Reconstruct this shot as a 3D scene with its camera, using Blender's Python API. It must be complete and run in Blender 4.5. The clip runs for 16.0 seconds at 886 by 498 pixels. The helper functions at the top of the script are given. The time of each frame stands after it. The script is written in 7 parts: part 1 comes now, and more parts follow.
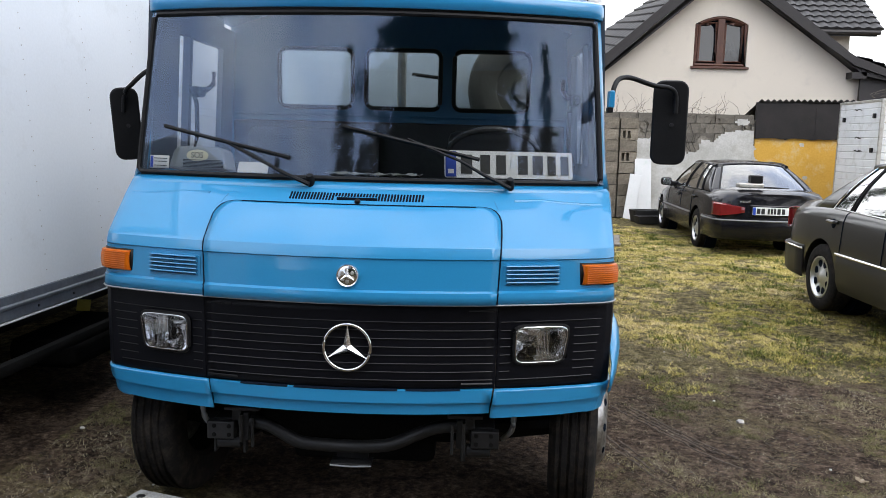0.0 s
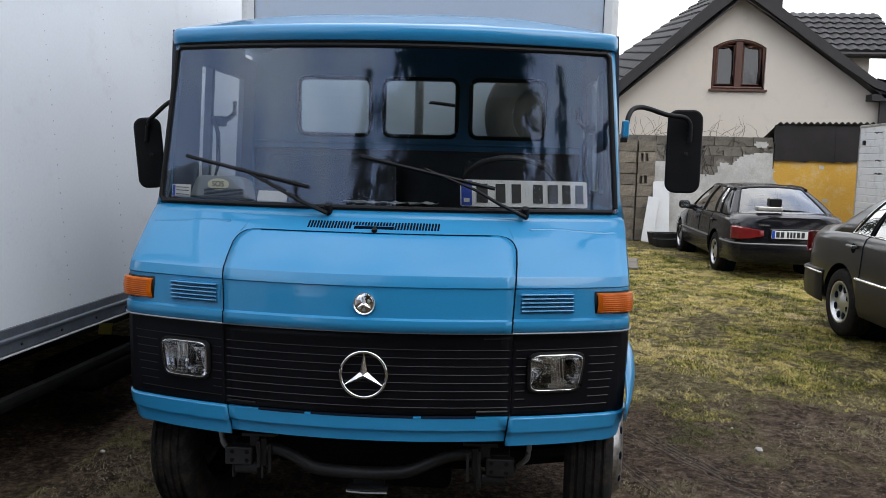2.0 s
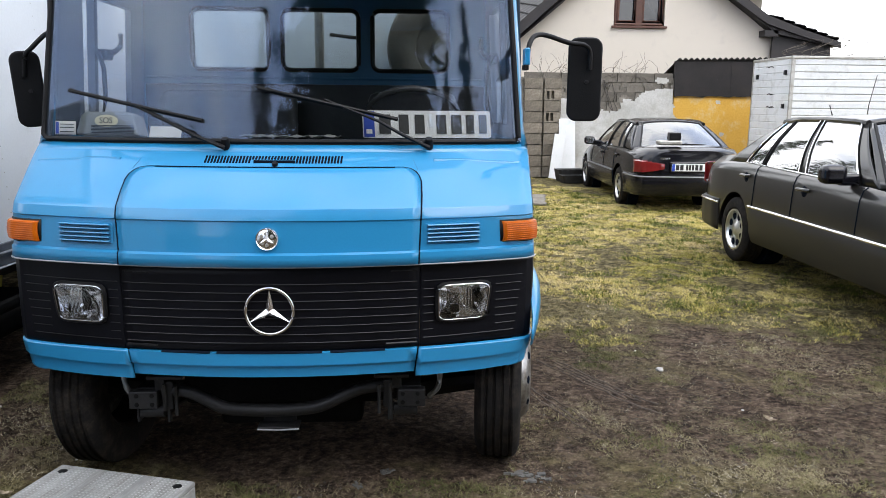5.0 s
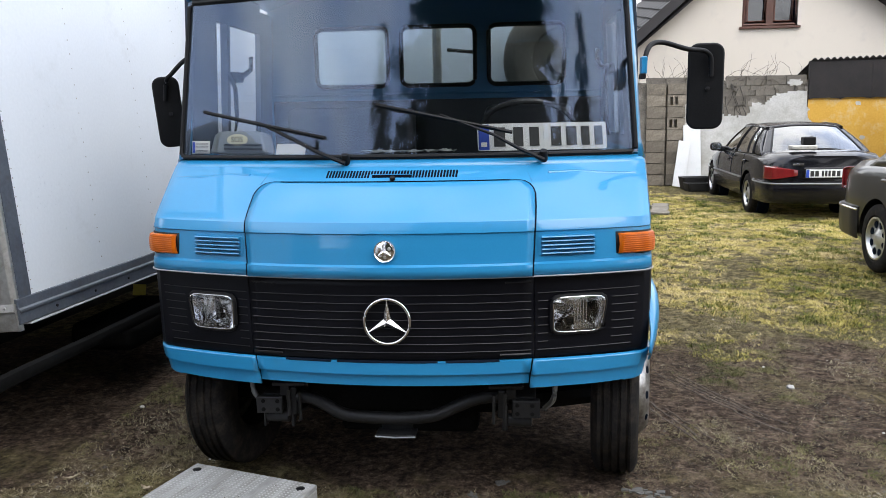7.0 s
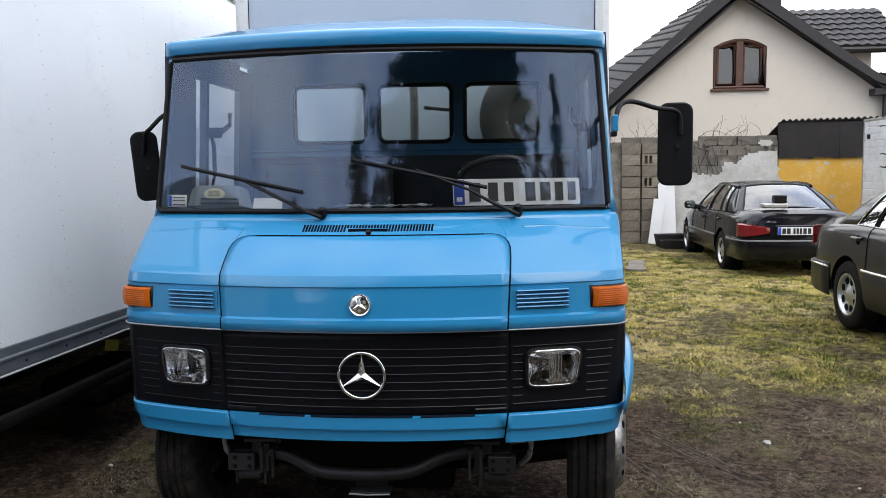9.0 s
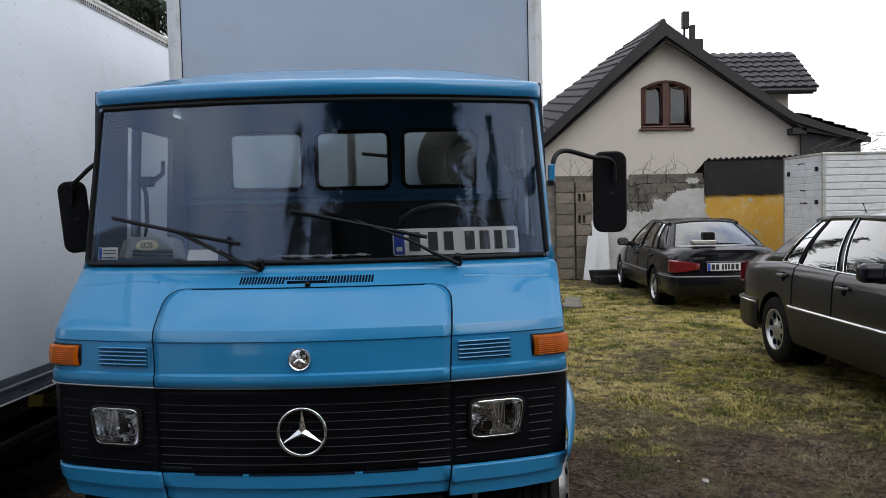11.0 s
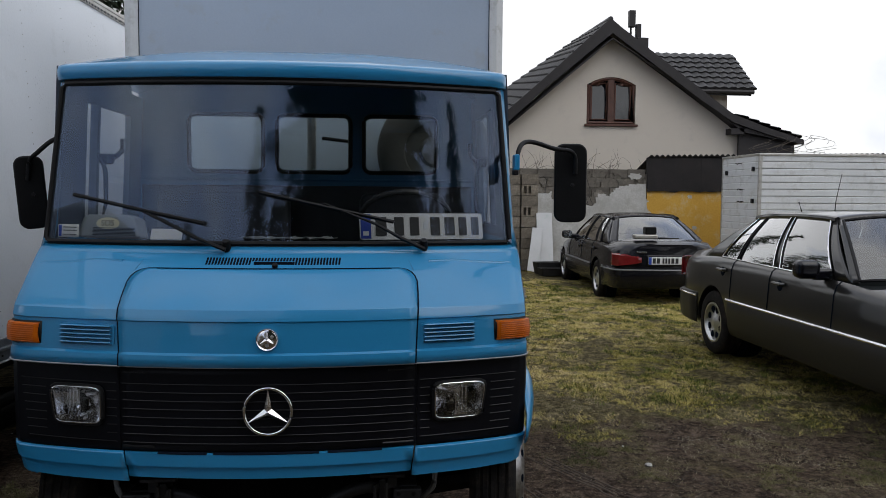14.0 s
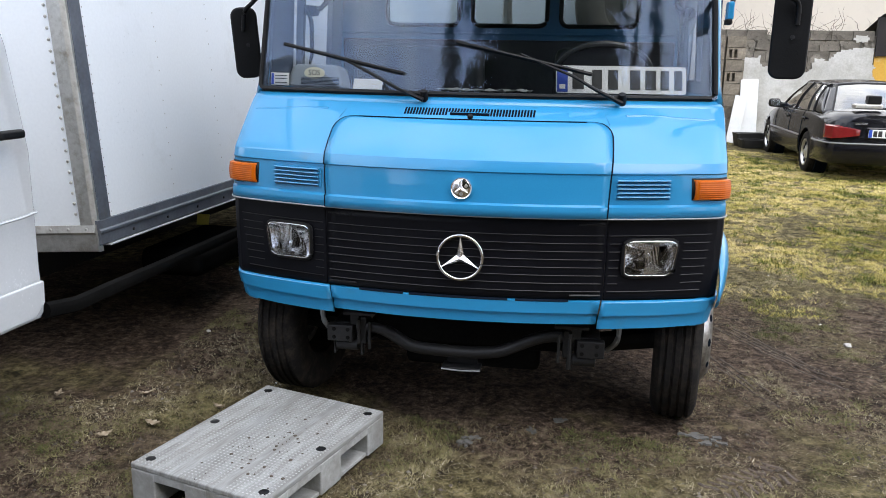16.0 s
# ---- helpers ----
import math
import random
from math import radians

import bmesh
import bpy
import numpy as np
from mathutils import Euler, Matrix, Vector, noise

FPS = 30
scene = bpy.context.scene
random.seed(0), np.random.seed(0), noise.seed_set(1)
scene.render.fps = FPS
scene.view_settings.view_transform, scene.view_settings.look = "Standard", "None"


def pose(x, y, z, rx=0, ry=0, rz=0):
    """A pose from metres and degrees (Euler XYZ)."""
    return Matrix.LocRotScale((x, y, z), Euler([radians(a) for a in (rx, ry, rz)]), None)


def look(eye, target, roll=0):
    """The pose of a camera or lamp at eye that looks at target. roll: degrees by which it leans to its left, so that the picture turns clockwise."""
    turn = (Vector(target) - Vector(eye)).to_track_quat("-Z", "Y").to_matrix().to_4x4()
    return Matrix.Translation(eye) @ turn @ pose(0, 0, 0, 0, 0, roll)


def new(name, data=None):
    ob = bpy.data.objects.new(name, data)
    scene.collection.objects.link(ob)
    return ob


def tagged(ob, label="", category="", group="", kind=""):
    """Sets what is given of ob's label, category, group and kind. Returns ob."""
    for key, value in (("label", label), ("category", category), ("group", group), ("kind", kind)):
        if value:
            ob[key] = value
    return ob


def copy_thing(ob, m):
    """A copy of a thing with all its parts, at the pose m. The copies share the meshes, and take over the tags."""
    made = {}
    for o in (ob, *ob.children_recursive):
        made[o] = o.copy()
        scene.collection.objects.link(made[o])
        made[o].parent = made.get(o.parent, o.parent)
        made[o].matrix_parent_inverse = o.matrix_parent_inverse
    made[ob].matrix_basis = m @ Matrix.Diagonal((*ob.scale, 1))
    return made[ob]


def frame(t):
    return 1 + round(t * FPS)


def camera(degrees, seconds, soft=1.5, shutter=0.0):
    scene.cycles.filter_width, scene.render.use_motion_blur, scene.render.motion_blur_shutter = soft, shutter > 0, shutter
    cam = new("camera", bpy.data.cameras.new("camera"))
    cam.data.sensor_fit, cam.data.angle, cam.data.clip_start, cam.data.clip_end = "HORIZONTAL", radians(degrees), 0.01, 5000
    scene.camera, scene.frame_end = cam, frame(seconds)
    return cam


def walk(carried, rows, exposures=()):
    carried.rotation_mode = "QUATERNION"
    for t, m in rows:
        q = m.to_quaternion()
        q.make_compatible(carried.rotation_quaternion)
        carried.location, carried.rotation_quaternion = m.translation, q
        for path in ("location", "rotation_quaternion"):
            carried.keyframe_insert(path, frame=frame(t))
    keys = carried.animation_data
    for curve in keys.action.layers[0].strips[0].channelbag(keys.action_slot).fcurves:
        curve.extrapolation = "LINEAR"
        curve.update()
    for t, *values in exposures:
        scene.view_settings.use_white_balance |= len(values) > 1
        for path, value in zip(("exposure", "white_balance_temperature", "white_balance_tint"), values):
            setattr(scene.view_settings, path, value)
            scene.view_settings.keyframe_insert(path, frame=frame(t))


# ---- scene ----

# the path: seconds, place, then turn (tilt, lean, heading) in degrees
PATH = [
    (0.0, 0.456, -2.888, 1.608, 2.317, -7.839, -1.472),
    (0.5, 0.450, -2.894, 1.644, 2.869, -4.573, -1.706),
    (1.0, 0.454, -2.898, 1.656, 2.644, -3.080, -1.895),
    (1.5, 0.461, -2.919, 1.650, 3.000, -4.321, -1.848),
    (2.0, 0.466, -2.921, 1.641, 3.624, -6.342, -1.405),
    (2.5, 0.465, -2.932, 1.638, 4.300, -6.234, -1.221),
    (3.0, 0.461, -2.940, 1.596, 0.946, -8.102, -1.428),
    (3.5, 0.485, -2.928, 1.598, -3.527, -8.946, -1.115),
    (3.7, 0.491, -2.889, 1.598, -3.513, -9.411, -0.863),
    (6.0, 0.497, -2.913, 1.589, -1.329, -10.415, -0.265),
    (6.5, 0.506, -2.909, 1.609, 2.746, -9.486, 0.449),
    (7.0, 0.516, -2.923, 1.604, 5.623, -9.561, 1.042),
    (7.5, 0.535, -2.927, 1.599, 5.516, -9.952, 1.172),
    (8.0, 0.539, -2.924, 1.601, 5.031, -9.081, 0.949),
    (8.5, 0.529, -2.945, 1.591, 4.529, -8.498, 0.553),
    (9.0, 0.531, -2.939, 1.593, 4.128, -5.472, 0.728),
    (9.2, 0.527, -2.939, 1.595, 3.752, -4.975, 0.813),
    (11.3, 0.518, -2.925, 1.650, -1.064, -2.861, 1.169),
    (11.5, 0.533, -2.929, 1.639, -1.372, -2.947, 1.182),
    (12.0, 0.563, -2.949, 1.630, -1.782, -3.059, 1.913),
    (12.5, 0.575, -2.963, 1.642, -2.487, -1.294, 3.110),
    (13.0, 0.488, -2.963, 1.644, -3.708, -0.310, 4.088),
    (13.5, 0.381, -2.939, 1.616, -6.083, -2.122, 2.742),
    (14.0, 0.414, -2.984, 1.635, -4.594, -3.699, -0.442),
    (14.5, 0.429, -3.030, 1.619, 2.899, -6.947, -0.381),
    (15.0, 0.413, -3.036, 1.614, 4.014, -8.970, -0.457),
    (15.5, 0.405, -3.017, 1.594, 6.870, -10.879, -0.934),
    (16.0, 0.382, -2.997, 1.576, 8.803, -13.355, -0.991),
]
EXPOSURE = [(0.0, 0.4), (0.5, 0.16), (1.0, -0.22), (1.5, -0.38), (2.0, -0.07), (2.5, 0.22), (3.0, 0.22), (3.7, 0.45), (6.0, 0.6), (6.5, 0.6), (8.0, 0.7), (8.5, 0.57), (9.2, 0.15), (11.3, -0.55), (12.0, -0.65), (12.5, -0.6), (13.0, -1.1), (13.5, -1.25), (14.0, -0.85), (14.5, -0.18), (15.0, 0.4), (15.5, 0.56), (16.0, 0.72)]
cam = camera(58.38, 16.0, soft=0.6)
walk(cam, [(t, pose(x, y, z, 90 + p, r, h)) for t, x, y, z, h, p, r in PATH], EXPOSURE)

# ---- sky and sun: a bright overcast day ----
world = bpy.data.worlds.new("sky")
scene.world = world
world.use_nodes = True
wn, wl = world.node_tree.nodes, world.node_tree.links
wn.clear()
w_out = wn.new("ShaderNodeOutputWorld")
w_bg = wn.new("ShaderNodeBackground")
w_sky = wn.new("ShaderNodeTexSky")
w_sky.sky_type = "NISHITA"
w_sky.sun_disc = False
w_sky.sun_elevation, w_sky.sun_rotation = radians(54), radians(142)
w_sky.dust_density, w_sky.air_density = 3.0, 1.0
w_map = wn.new("ShaderNodeTexCoord")
w_noise = wn.new("ShaderNodeTexNoise")
w_noise.inputs["Scale"].default_value, w_noise.inputs["Detail"].default_value = 3.0, 7.0
w_ramp = wn.new("ShaderNodeValToRGB")
w_ramp.color_ramp.elements[0].position, w_ramp.color_ramp.elements[0].color = 0.40, (6.9, 7.9, 10.3, 1)
w_ramp.color_ramp.elements[1].position, w_ramp.color_ramp.elements[1].color = 0.56, (14.2, 14.3, 14.6, 1)
w_mix = wn.new("ShaderNodeMix")
w_mix.data_type = "RGBA"
w_mix.inputs["Factor"].default_value = 0.86
wl.new(w_map.outputs["Generated"], w_noise.inputs["Vector"])
# the cloud is closed to the north and breaks up towards the south
w_sep = wn.new("ShaderNodeSeparateXYZ")
w_lift = wn.new("ShaderNodeMath")
w_lift.operation = "MULTIPLY_ADD"
w_lift.inputs[1].default_value = 0.075
wl.new(w_map.outputs["Generated"], w_sep.inputs["Vector"])
wl.new(w_sep.outputs["Y"], w_lift.inputs[0])
wl.new(w_noise.outputs["Fac"], w_lift.inputs[2])
wl.new(w_lift.outputs[0], w_ramp.inputs["Fac"])
wl.new(w_sky.outputs["Color"], w_mix.inputs["A"])
wl.new(w_ramp.outputs["Color"], w_mix.inputs["B"])
wl.new(w_mix.outputs["Result"], w_bg.inputs["Color"])
w_bg.inputs["Strength"].default_value = 0.155
wl.new(w_bg.outputs["Background"], w_out.inputs["Surface"])

sun_data = bpy.data.lights.new("sun", "SUN")
sun_data.energy, sun_data.angle, sun_data.color = 1.5, radians(50), (1.0, 0.985, 0.955)
sun = new("sun", sun_data)
sun.matrix_world = look((5, -6.5, 11.5), (0, 0, 0))


# ---- building blocks ----
def link_nodes(m):
    m.use_nodes = True
    return m.node_tree.nodes, m.node_tree.links, m.node_tree.nodes["Principled BSDF"]


def surface(name, a, b, rough=0.5, metal=0.0, fine=60.0, coarse=4.0, bump=0.0, coat=0.0, dirt=None, dirt_amount=0.0, spread=0.08, spec=0.5, per_object=0.0):
    """A worn surface: two tones mixed by coarse and fine noise, some dirt, fine relief."""
    m = bpy.data.materials.new(name)
    n, l, p = link_nodes(m)
    co = n.new("ShaderNodeTexCoord")
    big, small = n.new("ShaderNodeTexNoise"), n.new("ShaderNodeTexNoise")
    big.inputs["Scale"].default_value, big.inputs["Detail"].default_value = coarse, 5
    small.inputs["Scale"].default_value, small.inputs["Detail"].default_value = fine, 4
    l.new(co.outputs["Object"], big.inputs["Vector"])
    l.new(co.outputs["Object"], small.inputs["Vector"])
    add = n.new("ShaderNodeMath")
    add.operation = "MULTIPLY_ADD"
    add.inputs[1].default_value, add.inputs[2].default_value = 0.45, 0.0
    l.new(small.outputs["Fac"], add.inputs[0])
    add2 = n.new("ShaderNodeMath")
    add2.operation = "MULTIPLY_ADD"
    add2.inputs[1].default_value = 0.55
    l.new(big.outputs["Fac"], add2.inputs[0])
    l.new(add.outputs[0], add2.inputs[2])
    ramp = n.new("ShaderNodeValToRGB")
    e = ramp.color_ramp.elements
    e[0].position, e[0].color = 0.36, (*a, 1)
    e[1].position, e[1].color = 0.64, (*b, 1)
    l.new(add2.outputs[0], ramp.inputs["Fac"])
    colour = ramp.outputs["Color"]
    if dirt:
        dn = n.new("ShaderNodeTexNoise")
        dn.inputs["Scale"].default_value, dn.inputs["Detail"].default_value, dn.inputs["Roughness"].default_value = coarse * 2.3, 8, 0.7
        l.new(co.outputs["Object"], dn.inputs["Vector"])
        dr = n.new("ShaderNodeMapRange")
        dr.inputs["From Min"].default_value, dr.inputs["From Max"].default_value = 0.62 - 0.3 * dirt_amount, 0.8
        l.new(dn.outputs["Fac"], dr.inputs["Value"])
        mx = n.new("ShaderNodeMix")
        mx.data_type = "RGBA"
        l.new(dr.outputs["Result"], mx.inputs["Factor"])
        l.new(colour, mx.inputs["A"])
        mx.inputs["B"].default_value = (*dirt, 1)
        colour = mx.outputs["Result"]
    if per_object:
        oi = n.new("ShaderNodeObjectInfo")
        hv = n.new("ShaderNodeHueSaturation")
        mr = n.new("ShaderNodeMapRange")
        mr.inputs["To Min"].default_value, mr.inputs["To Max"].default_value = 1 - per_object, 1 + per_object
        l.new(oi.outputs["Random"], mr.inputs["Value"])
        l.new(mr.outputs["Result"], hv.inputs["Value"])
        l.new(colour, hv.inputs["Color"])
        colour = hv.outputs["Color"]
    l.new(colour, p.inputs["Base Color"])
    rr = n.new("ShaderNodeMapRange")
    rr.inputs["To Min"].default_value, rr.inputs["To Max"].default_value = max(0.02, rough - spread), min(1, rough + spread)
    l.new(add2.outputs[0], rr.inputs["Value"])
    l.new(rr.outputs["Result"], p.inputs["Roughness"])
    p.inputs["Metallic"].default_value = metal
    p.inputs["Specular IOR Level"].default_value = spec
    if coat:
        p.inputs["Coat Weight"].default_value, p.inputs["Coat Roughness"].default_value = coat, 0.04
    if bump:
        bp = n.new("ShaderNodeBump")
        bp.inputs["Strength"].default_value, bp.inputs["Distance"].default_value = bump, 0.01
        l.new(add2.outputs[0], bp.inputs["Height"])
        l.new(bp.outputs["Normal"], p.inputs["Normal"])
    return m


def clear_glass(name, tint=(0.8, 0.86, 0.88), gloss=1.0, sheen=(1, 1, 1)):
    """A thin pane: sees through with a tint, mirrors by its angle."""
    m = bpy.data.materials.new(name)
    m.use_nodes = True
    n, l = m.node_tree.nodes, m.node_tree.links
    n.clear()
    out, mix = n.new("ShaderNodeOutputMaterial"), n.new("ShaderNodeMixShader")
    tr, gl, fr = n.new("ShaderNodeBsdfTransparent"), n.new("ShaderNodeBsdfGlossy"), n.new("ShaderNodeFresnel")
    tr.inputs["Color"].default_value = (*tint, 1)
    gl.inputs["Roughness"].default_value = 0.01
    gl.inputs["Color"].default_value = (*sheen, 1)
    fr.inputs["IOR"].default_value = 1.5
    mul = n.new("ShaderNodeMath")
    mul.operation, mul.use_clamp = "MULTIPLY", True
    mul.inputs[1].default_value = 1.25 * gloss
    l.new(fr.outputs["Fac"], mul.inputs[0])
    l.new(mul.outputs[0], mix.inputs["Fac"])
    l.new(tr.outputs["BSDF"], mix.inputs[1])
    l.new(gl.outputs["BSDF"], mix.inputs[2])
    l.new(mix.outputs["Shader"], out.inputs["Surface"])
    return m


class Build:
    """Vertices and faces of one mesh."""

    def __init__(self):
        self.v, self.f = [], []

    def add(self, verts, faces):
        k = len(self.v)
        self.v += [tuple(p) for p in verts]
        self.f += [tuple(i + k for i in q) for q in faces]
        return self

    def box(self, x0, x1, y0, y1, z0, z1, m=None):
        vs = [Vector((x, y, z)) for z in (z0, z1) for y in (y0, y1) for x in (x0, x1)]
        if m:
            vs = [m @ p for p in vs]
        return self.add(vs, [(0, 2, 3, 1), (4, 5, 7, 6), (0, 1, 5, 4), (2, 6, 7, 3), (0, 4, 6, 2), (1, 3, 7, 5)])

    def grid(self, fn, us, vs, flip=False):
        nu, nv = len(us), len(vs)
        fs = []
        for j in range(nv - 1):
            for i in range(nu - 1):
                q = (j * nu + i, j * nu + i + 1, (j + 1) * nu + i + 1, (j + 1) * nu + i)
                fs.append(q[::-1] if flip else q)
        return self.add([fn(u, v) for v in vs for u in us], fs)

    def tube(self, pts, r, n=8, closed=False, caps=True, flat=1.0):
        pts = [Vector(p) for p in pts]
        k = len(pts)
        vs, fs = [], []
        up = Vector((0, 0, 1))
        for i, p in enumerate(pts):
            a = pts[(i - 1) % k] if (i > 0 or closed) else p
            b = pts[(i + 1) % k] if (i < k - 1 or closed) else p
            d = (b - a).normalized()
            ref = up if abs(d.dot(up)) < 0.95 else Vector((1, 0, 0))
            s = d.cross(ref).normalized()
            t = s.cross(d)
            rad = r[i] if isinstance(r, (list, tuple)) else r
            for q in range(n):
                ang = 2 * math.pi * q / n
                vs.append(p + s * (rad * math.cos(ang)) + t * (rad * flat * math.sin(ang)))
        for i in range(k if closed else k - 1):
            j = (i + 1) % k
            for q in range(n):
                q2 = (q + 1) % n
                fs.append((i * n + q, i * n + q2, j * n + q2, j * n + q))
        if caps and not closed:
            fs.append(tuple(range(n))[::-1])
            fs.append(tuple((k - 1) * n + q for q in range(n)))
        return self.add(vs, fs)

    def lathe(self, prof, m, n=32, closed=False, ends=True):
        """prof: (radius, along); turned round the local z axis, then placed by m."""
        k = len(prof)
        vs = [m @ Vector((r * math.cos(2 * math.pi * q / n), r * math.sin(2 * math.pi * q / n), h)) for r, h in prof for q in range(n)]
        fs = []
        for i in range(k if closed else k - 1):
            j = (i + 1) % k
            for q in range(n):
                q2 = (q + 1) % n
                fs.append((i * n + q, i * n + q2, j * n + q2, j * n + q))
        if not closed and ends:
            if prof[0][0] > 1e-4:
                fs.append(tuple(range(n))[::-1])
            if prof[-1][0] > 1e-4:
                fs.append(tuple((k - 1) * n + q for q in range(n)))
        return self.add(vs, fs)

    def prism(self, poly, fn, d0, d1):
        """A flat outline given thickness: fn(a, b, d) places it."""
        k = len(poly)
        vs = [fn(a, b, d0) for a, b in poly] + [fn(a, b, d1) for a, b in poly]
        fs = [tuple(range(k)), tuple(range(2 * k - 1, k - 1, -1))] + [(i, i + k, (i + 1) % k + k, (i + 1) % k) for i in range(k)]
        return self.add(vs, fs)


def part(name, b, material, parent=None, label="", bevel=0.0, solid=0.0, smooth=40, offset=-1.0):
    """One mesh object, under a thing or a part."""
    me = bpy.data.meshes.new(name)
    if isinstance(b, Build):
        me.from_pydata(b.v, [], b.f)
        bm = bmesh.new()
        bm.from_mesh(me)
        bmesh.ops.remove_doubles(bm, verts=bm.verts, dist=1e-5)
        bmesh.ops.recalc_face_normals(bm, faces=bm.faces)
        bm.to_mesh(me)
        bm.free()
    else:
        b.to_mesh(me)
        b.free()
    me.materials.append(material)
    if smooth:
        me.shade_smooth()
        me.set_sharp_from_angle(angle=radians(smooth))
    ob = new(name, me)
    if solid:
        s = ob.modifiers.new("thickness", "SOLIDIFY")
        s.thickness, s.offset = solid, offset
    if bevel:
        s = ob.modifiers.new("edge", "BEVEL")
        s.width, s.segments, s.limit_method, s.angle_limit = bevel, 2, "ANGLE", radians(35)
        s.harden_normals = True
    if parent:
        ob.parent = parent
    if label:
        ob["label"] = label
    return ob


def thing(name, label, category, at=None, group="", kind=""):
    ob = new(name)
    ob.empty_display_size = 0.2
    if at is not None:
        ob.matrix_world = at
    return tagged(ob, label, category, group, kind)


def smooth_line(pts, n=5):
    """More points along a bent line, rounding its corners."""
    p = [Vector(q) for q in pts]
    p = [p[0] * 2 - p[1]] + p + [p[-1] * 2 - p[-2]]
    out = []
    for a, b_, c, d in zip(p, p[1:], p[2:], p[3:]):
        for k in range(n):
            t = k / n
            out.append(0.5 * (2 * b_ + (c - a) * t + (2 * a - 5 * b_ + 4 * c - d) * t * t + (3 * b_ - a - 3 * c + d) * t ** 3))
    return out + [p[-2]]


def span(a, b, n):
    return [a + (b - a) * i / n for i in range(n + 1)]


def rounded(x0, x1, z0, z1, r, n=5):
    """A rectangle with round corners, counter-clockwise."""
    out = []
    for cx, cz, a0 in ((x1 - r, z0 + r, -90), (x1 - r, z1 - r, 0), (x0 + r, z1 - r, 90), (x0 + r, z0 + r, 180)):
        for i in range(n + 1):
            a = radians(a0 + 90 * i / n)
            out.append((cx + r * math.cos(a), cz + r * math.sin(a)))
    return out


def lerp_table(rows, x):
    for (a, *va), (b, *vb) in zip(rows, rows[1:]):
        if x <= b:
            k = min(1, max(0, (x - a) / (b - a)))
            return [p + (q - p) * k for p, q in zip(va, vb)]
    return list(rows[-1][1:])


# ---- materials ----
BLUE = surface("sky_blue_paint", (0.016, 0.205, 0.415), (0.02, 0.222, 0.445), 0.38, fine=180, coarse=2.5, coat=0.8, dirt=(0.04, 0.2, 0.36), dirt_amount=0.12, spec=0.3)
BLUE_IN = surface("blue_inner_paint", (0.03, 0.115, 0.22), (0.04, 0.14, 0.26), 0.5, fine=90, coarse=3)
BLACK_PANEL = surface("black_grille_paint", (0.0032, 0.0034, 0.0052), (0.0052, 0.0055, 0.008), 0.4, fine=120, coarse=5, dirt=(0.007, 0.0068, 0.0068), dirt_amount=0.15, spec=0.14)
# ribs greyer than the panel: their edge highlight is put into the colour
RIB = surface("rib_highlight_grey", (0.007, 0.007, 0.008), (0.014, 0.014, 0.015), 0.45, fine=90, coarse=6, spec=0.3)
RUBBER = surface("black_rubber", (0.004, 0.004, 0.0045), (0.008, 0.008, 0.0085), 0.5, fine=140, coarse=9, bump=0.15, spec=0.2)
TYRE = surface("tyre_rubber", (0.008, 0.0075, 0.0074), (0.014, 0.013, 0.0126), 0.85, fine=80, coarse=7, bump=0.3, dirt=(0.045, 0.036, 0.028), dirt_amount=0.55, spec=0.12)
CHROME = surface("chrome", (0.78, 0.78, 0.79), (0.88, 0.88, 0.89), 0.17, metal=1.0, fine=80, coarse=9, spread=0.04)
STEEL = surface("dark_steel", (0.009, 0.009, 0.01), (0.017, 0.017, 0.018), 0.45, metal=0.1, fine=70, coarse=9, bump=0.25, dirt=(0.02, 0.017, 0.014), dirt_amount=0.2, spec=0.3)
RIM_GREY = surface("wheel_steel", (0.28, 0.27, 0.26), (0.46, 0.45, 0.43), 0.35, metal=0.8, fine=70, coarse=9, dirt=(0.07, 0.05, 0.035), dirt_amount=0.8)
AMBER = surface("amber_plastic", (0.42, 0.085, 0.002), (0.54, 0.12, 0.003), 0.3, fine=200, coarse=20, coat=0.1, spec=0.25)
DULL_EDGE = surface("grey_trim_edge", (0.2, 0.21, 0.22), (0.28, 0.29, 0.3), 0.4, fine=90, coarse=6)
SEAM = surface("dark_gap", (0.003, 0.006, 0.012), (0.006, 0.01, 0.018), 0.9, spec=0.05)
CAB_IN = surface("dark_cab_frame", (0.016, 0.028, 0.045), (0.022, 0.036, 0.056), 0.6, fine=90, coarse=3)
# body blue darkened: shade in seams and louvre gaps is put into the colour
GAP_BLUE = surface("shaded_blue_gap", (0.012, 0.1, 0.21), (0.015, 0.11, 0.23), 0.6)
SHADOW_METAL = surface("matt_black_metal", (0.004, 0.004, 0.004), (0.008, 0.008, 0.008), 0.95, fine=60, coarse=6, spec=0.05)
DASH = surface("black_dash_vinyl", (0.012, 0.012, 0.013), (0.022, 0.022, 0.023), 0.6, fine=200, coarse=6, bump=0.1)
SEAT = surface("dark_seat_vinyl", (0.015, 0.015, 0.018), (0.03, 0.03, 0.034), 0.55, fine=120, coarse=5)
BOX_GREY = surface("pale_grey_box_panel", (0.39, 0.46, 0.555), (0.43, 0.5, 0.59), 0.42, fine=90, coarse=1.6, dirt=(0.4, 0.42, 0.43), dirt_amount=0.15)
BOX_TRIM = surface("white_grey_box_trim", (0.6, 0.61, 0.61), (0.68, 0.69, 0.69), 0.45, fine=90, coarse=5, dirt=(0.35, 0.34, 0.3), dirt_amount=0.3)
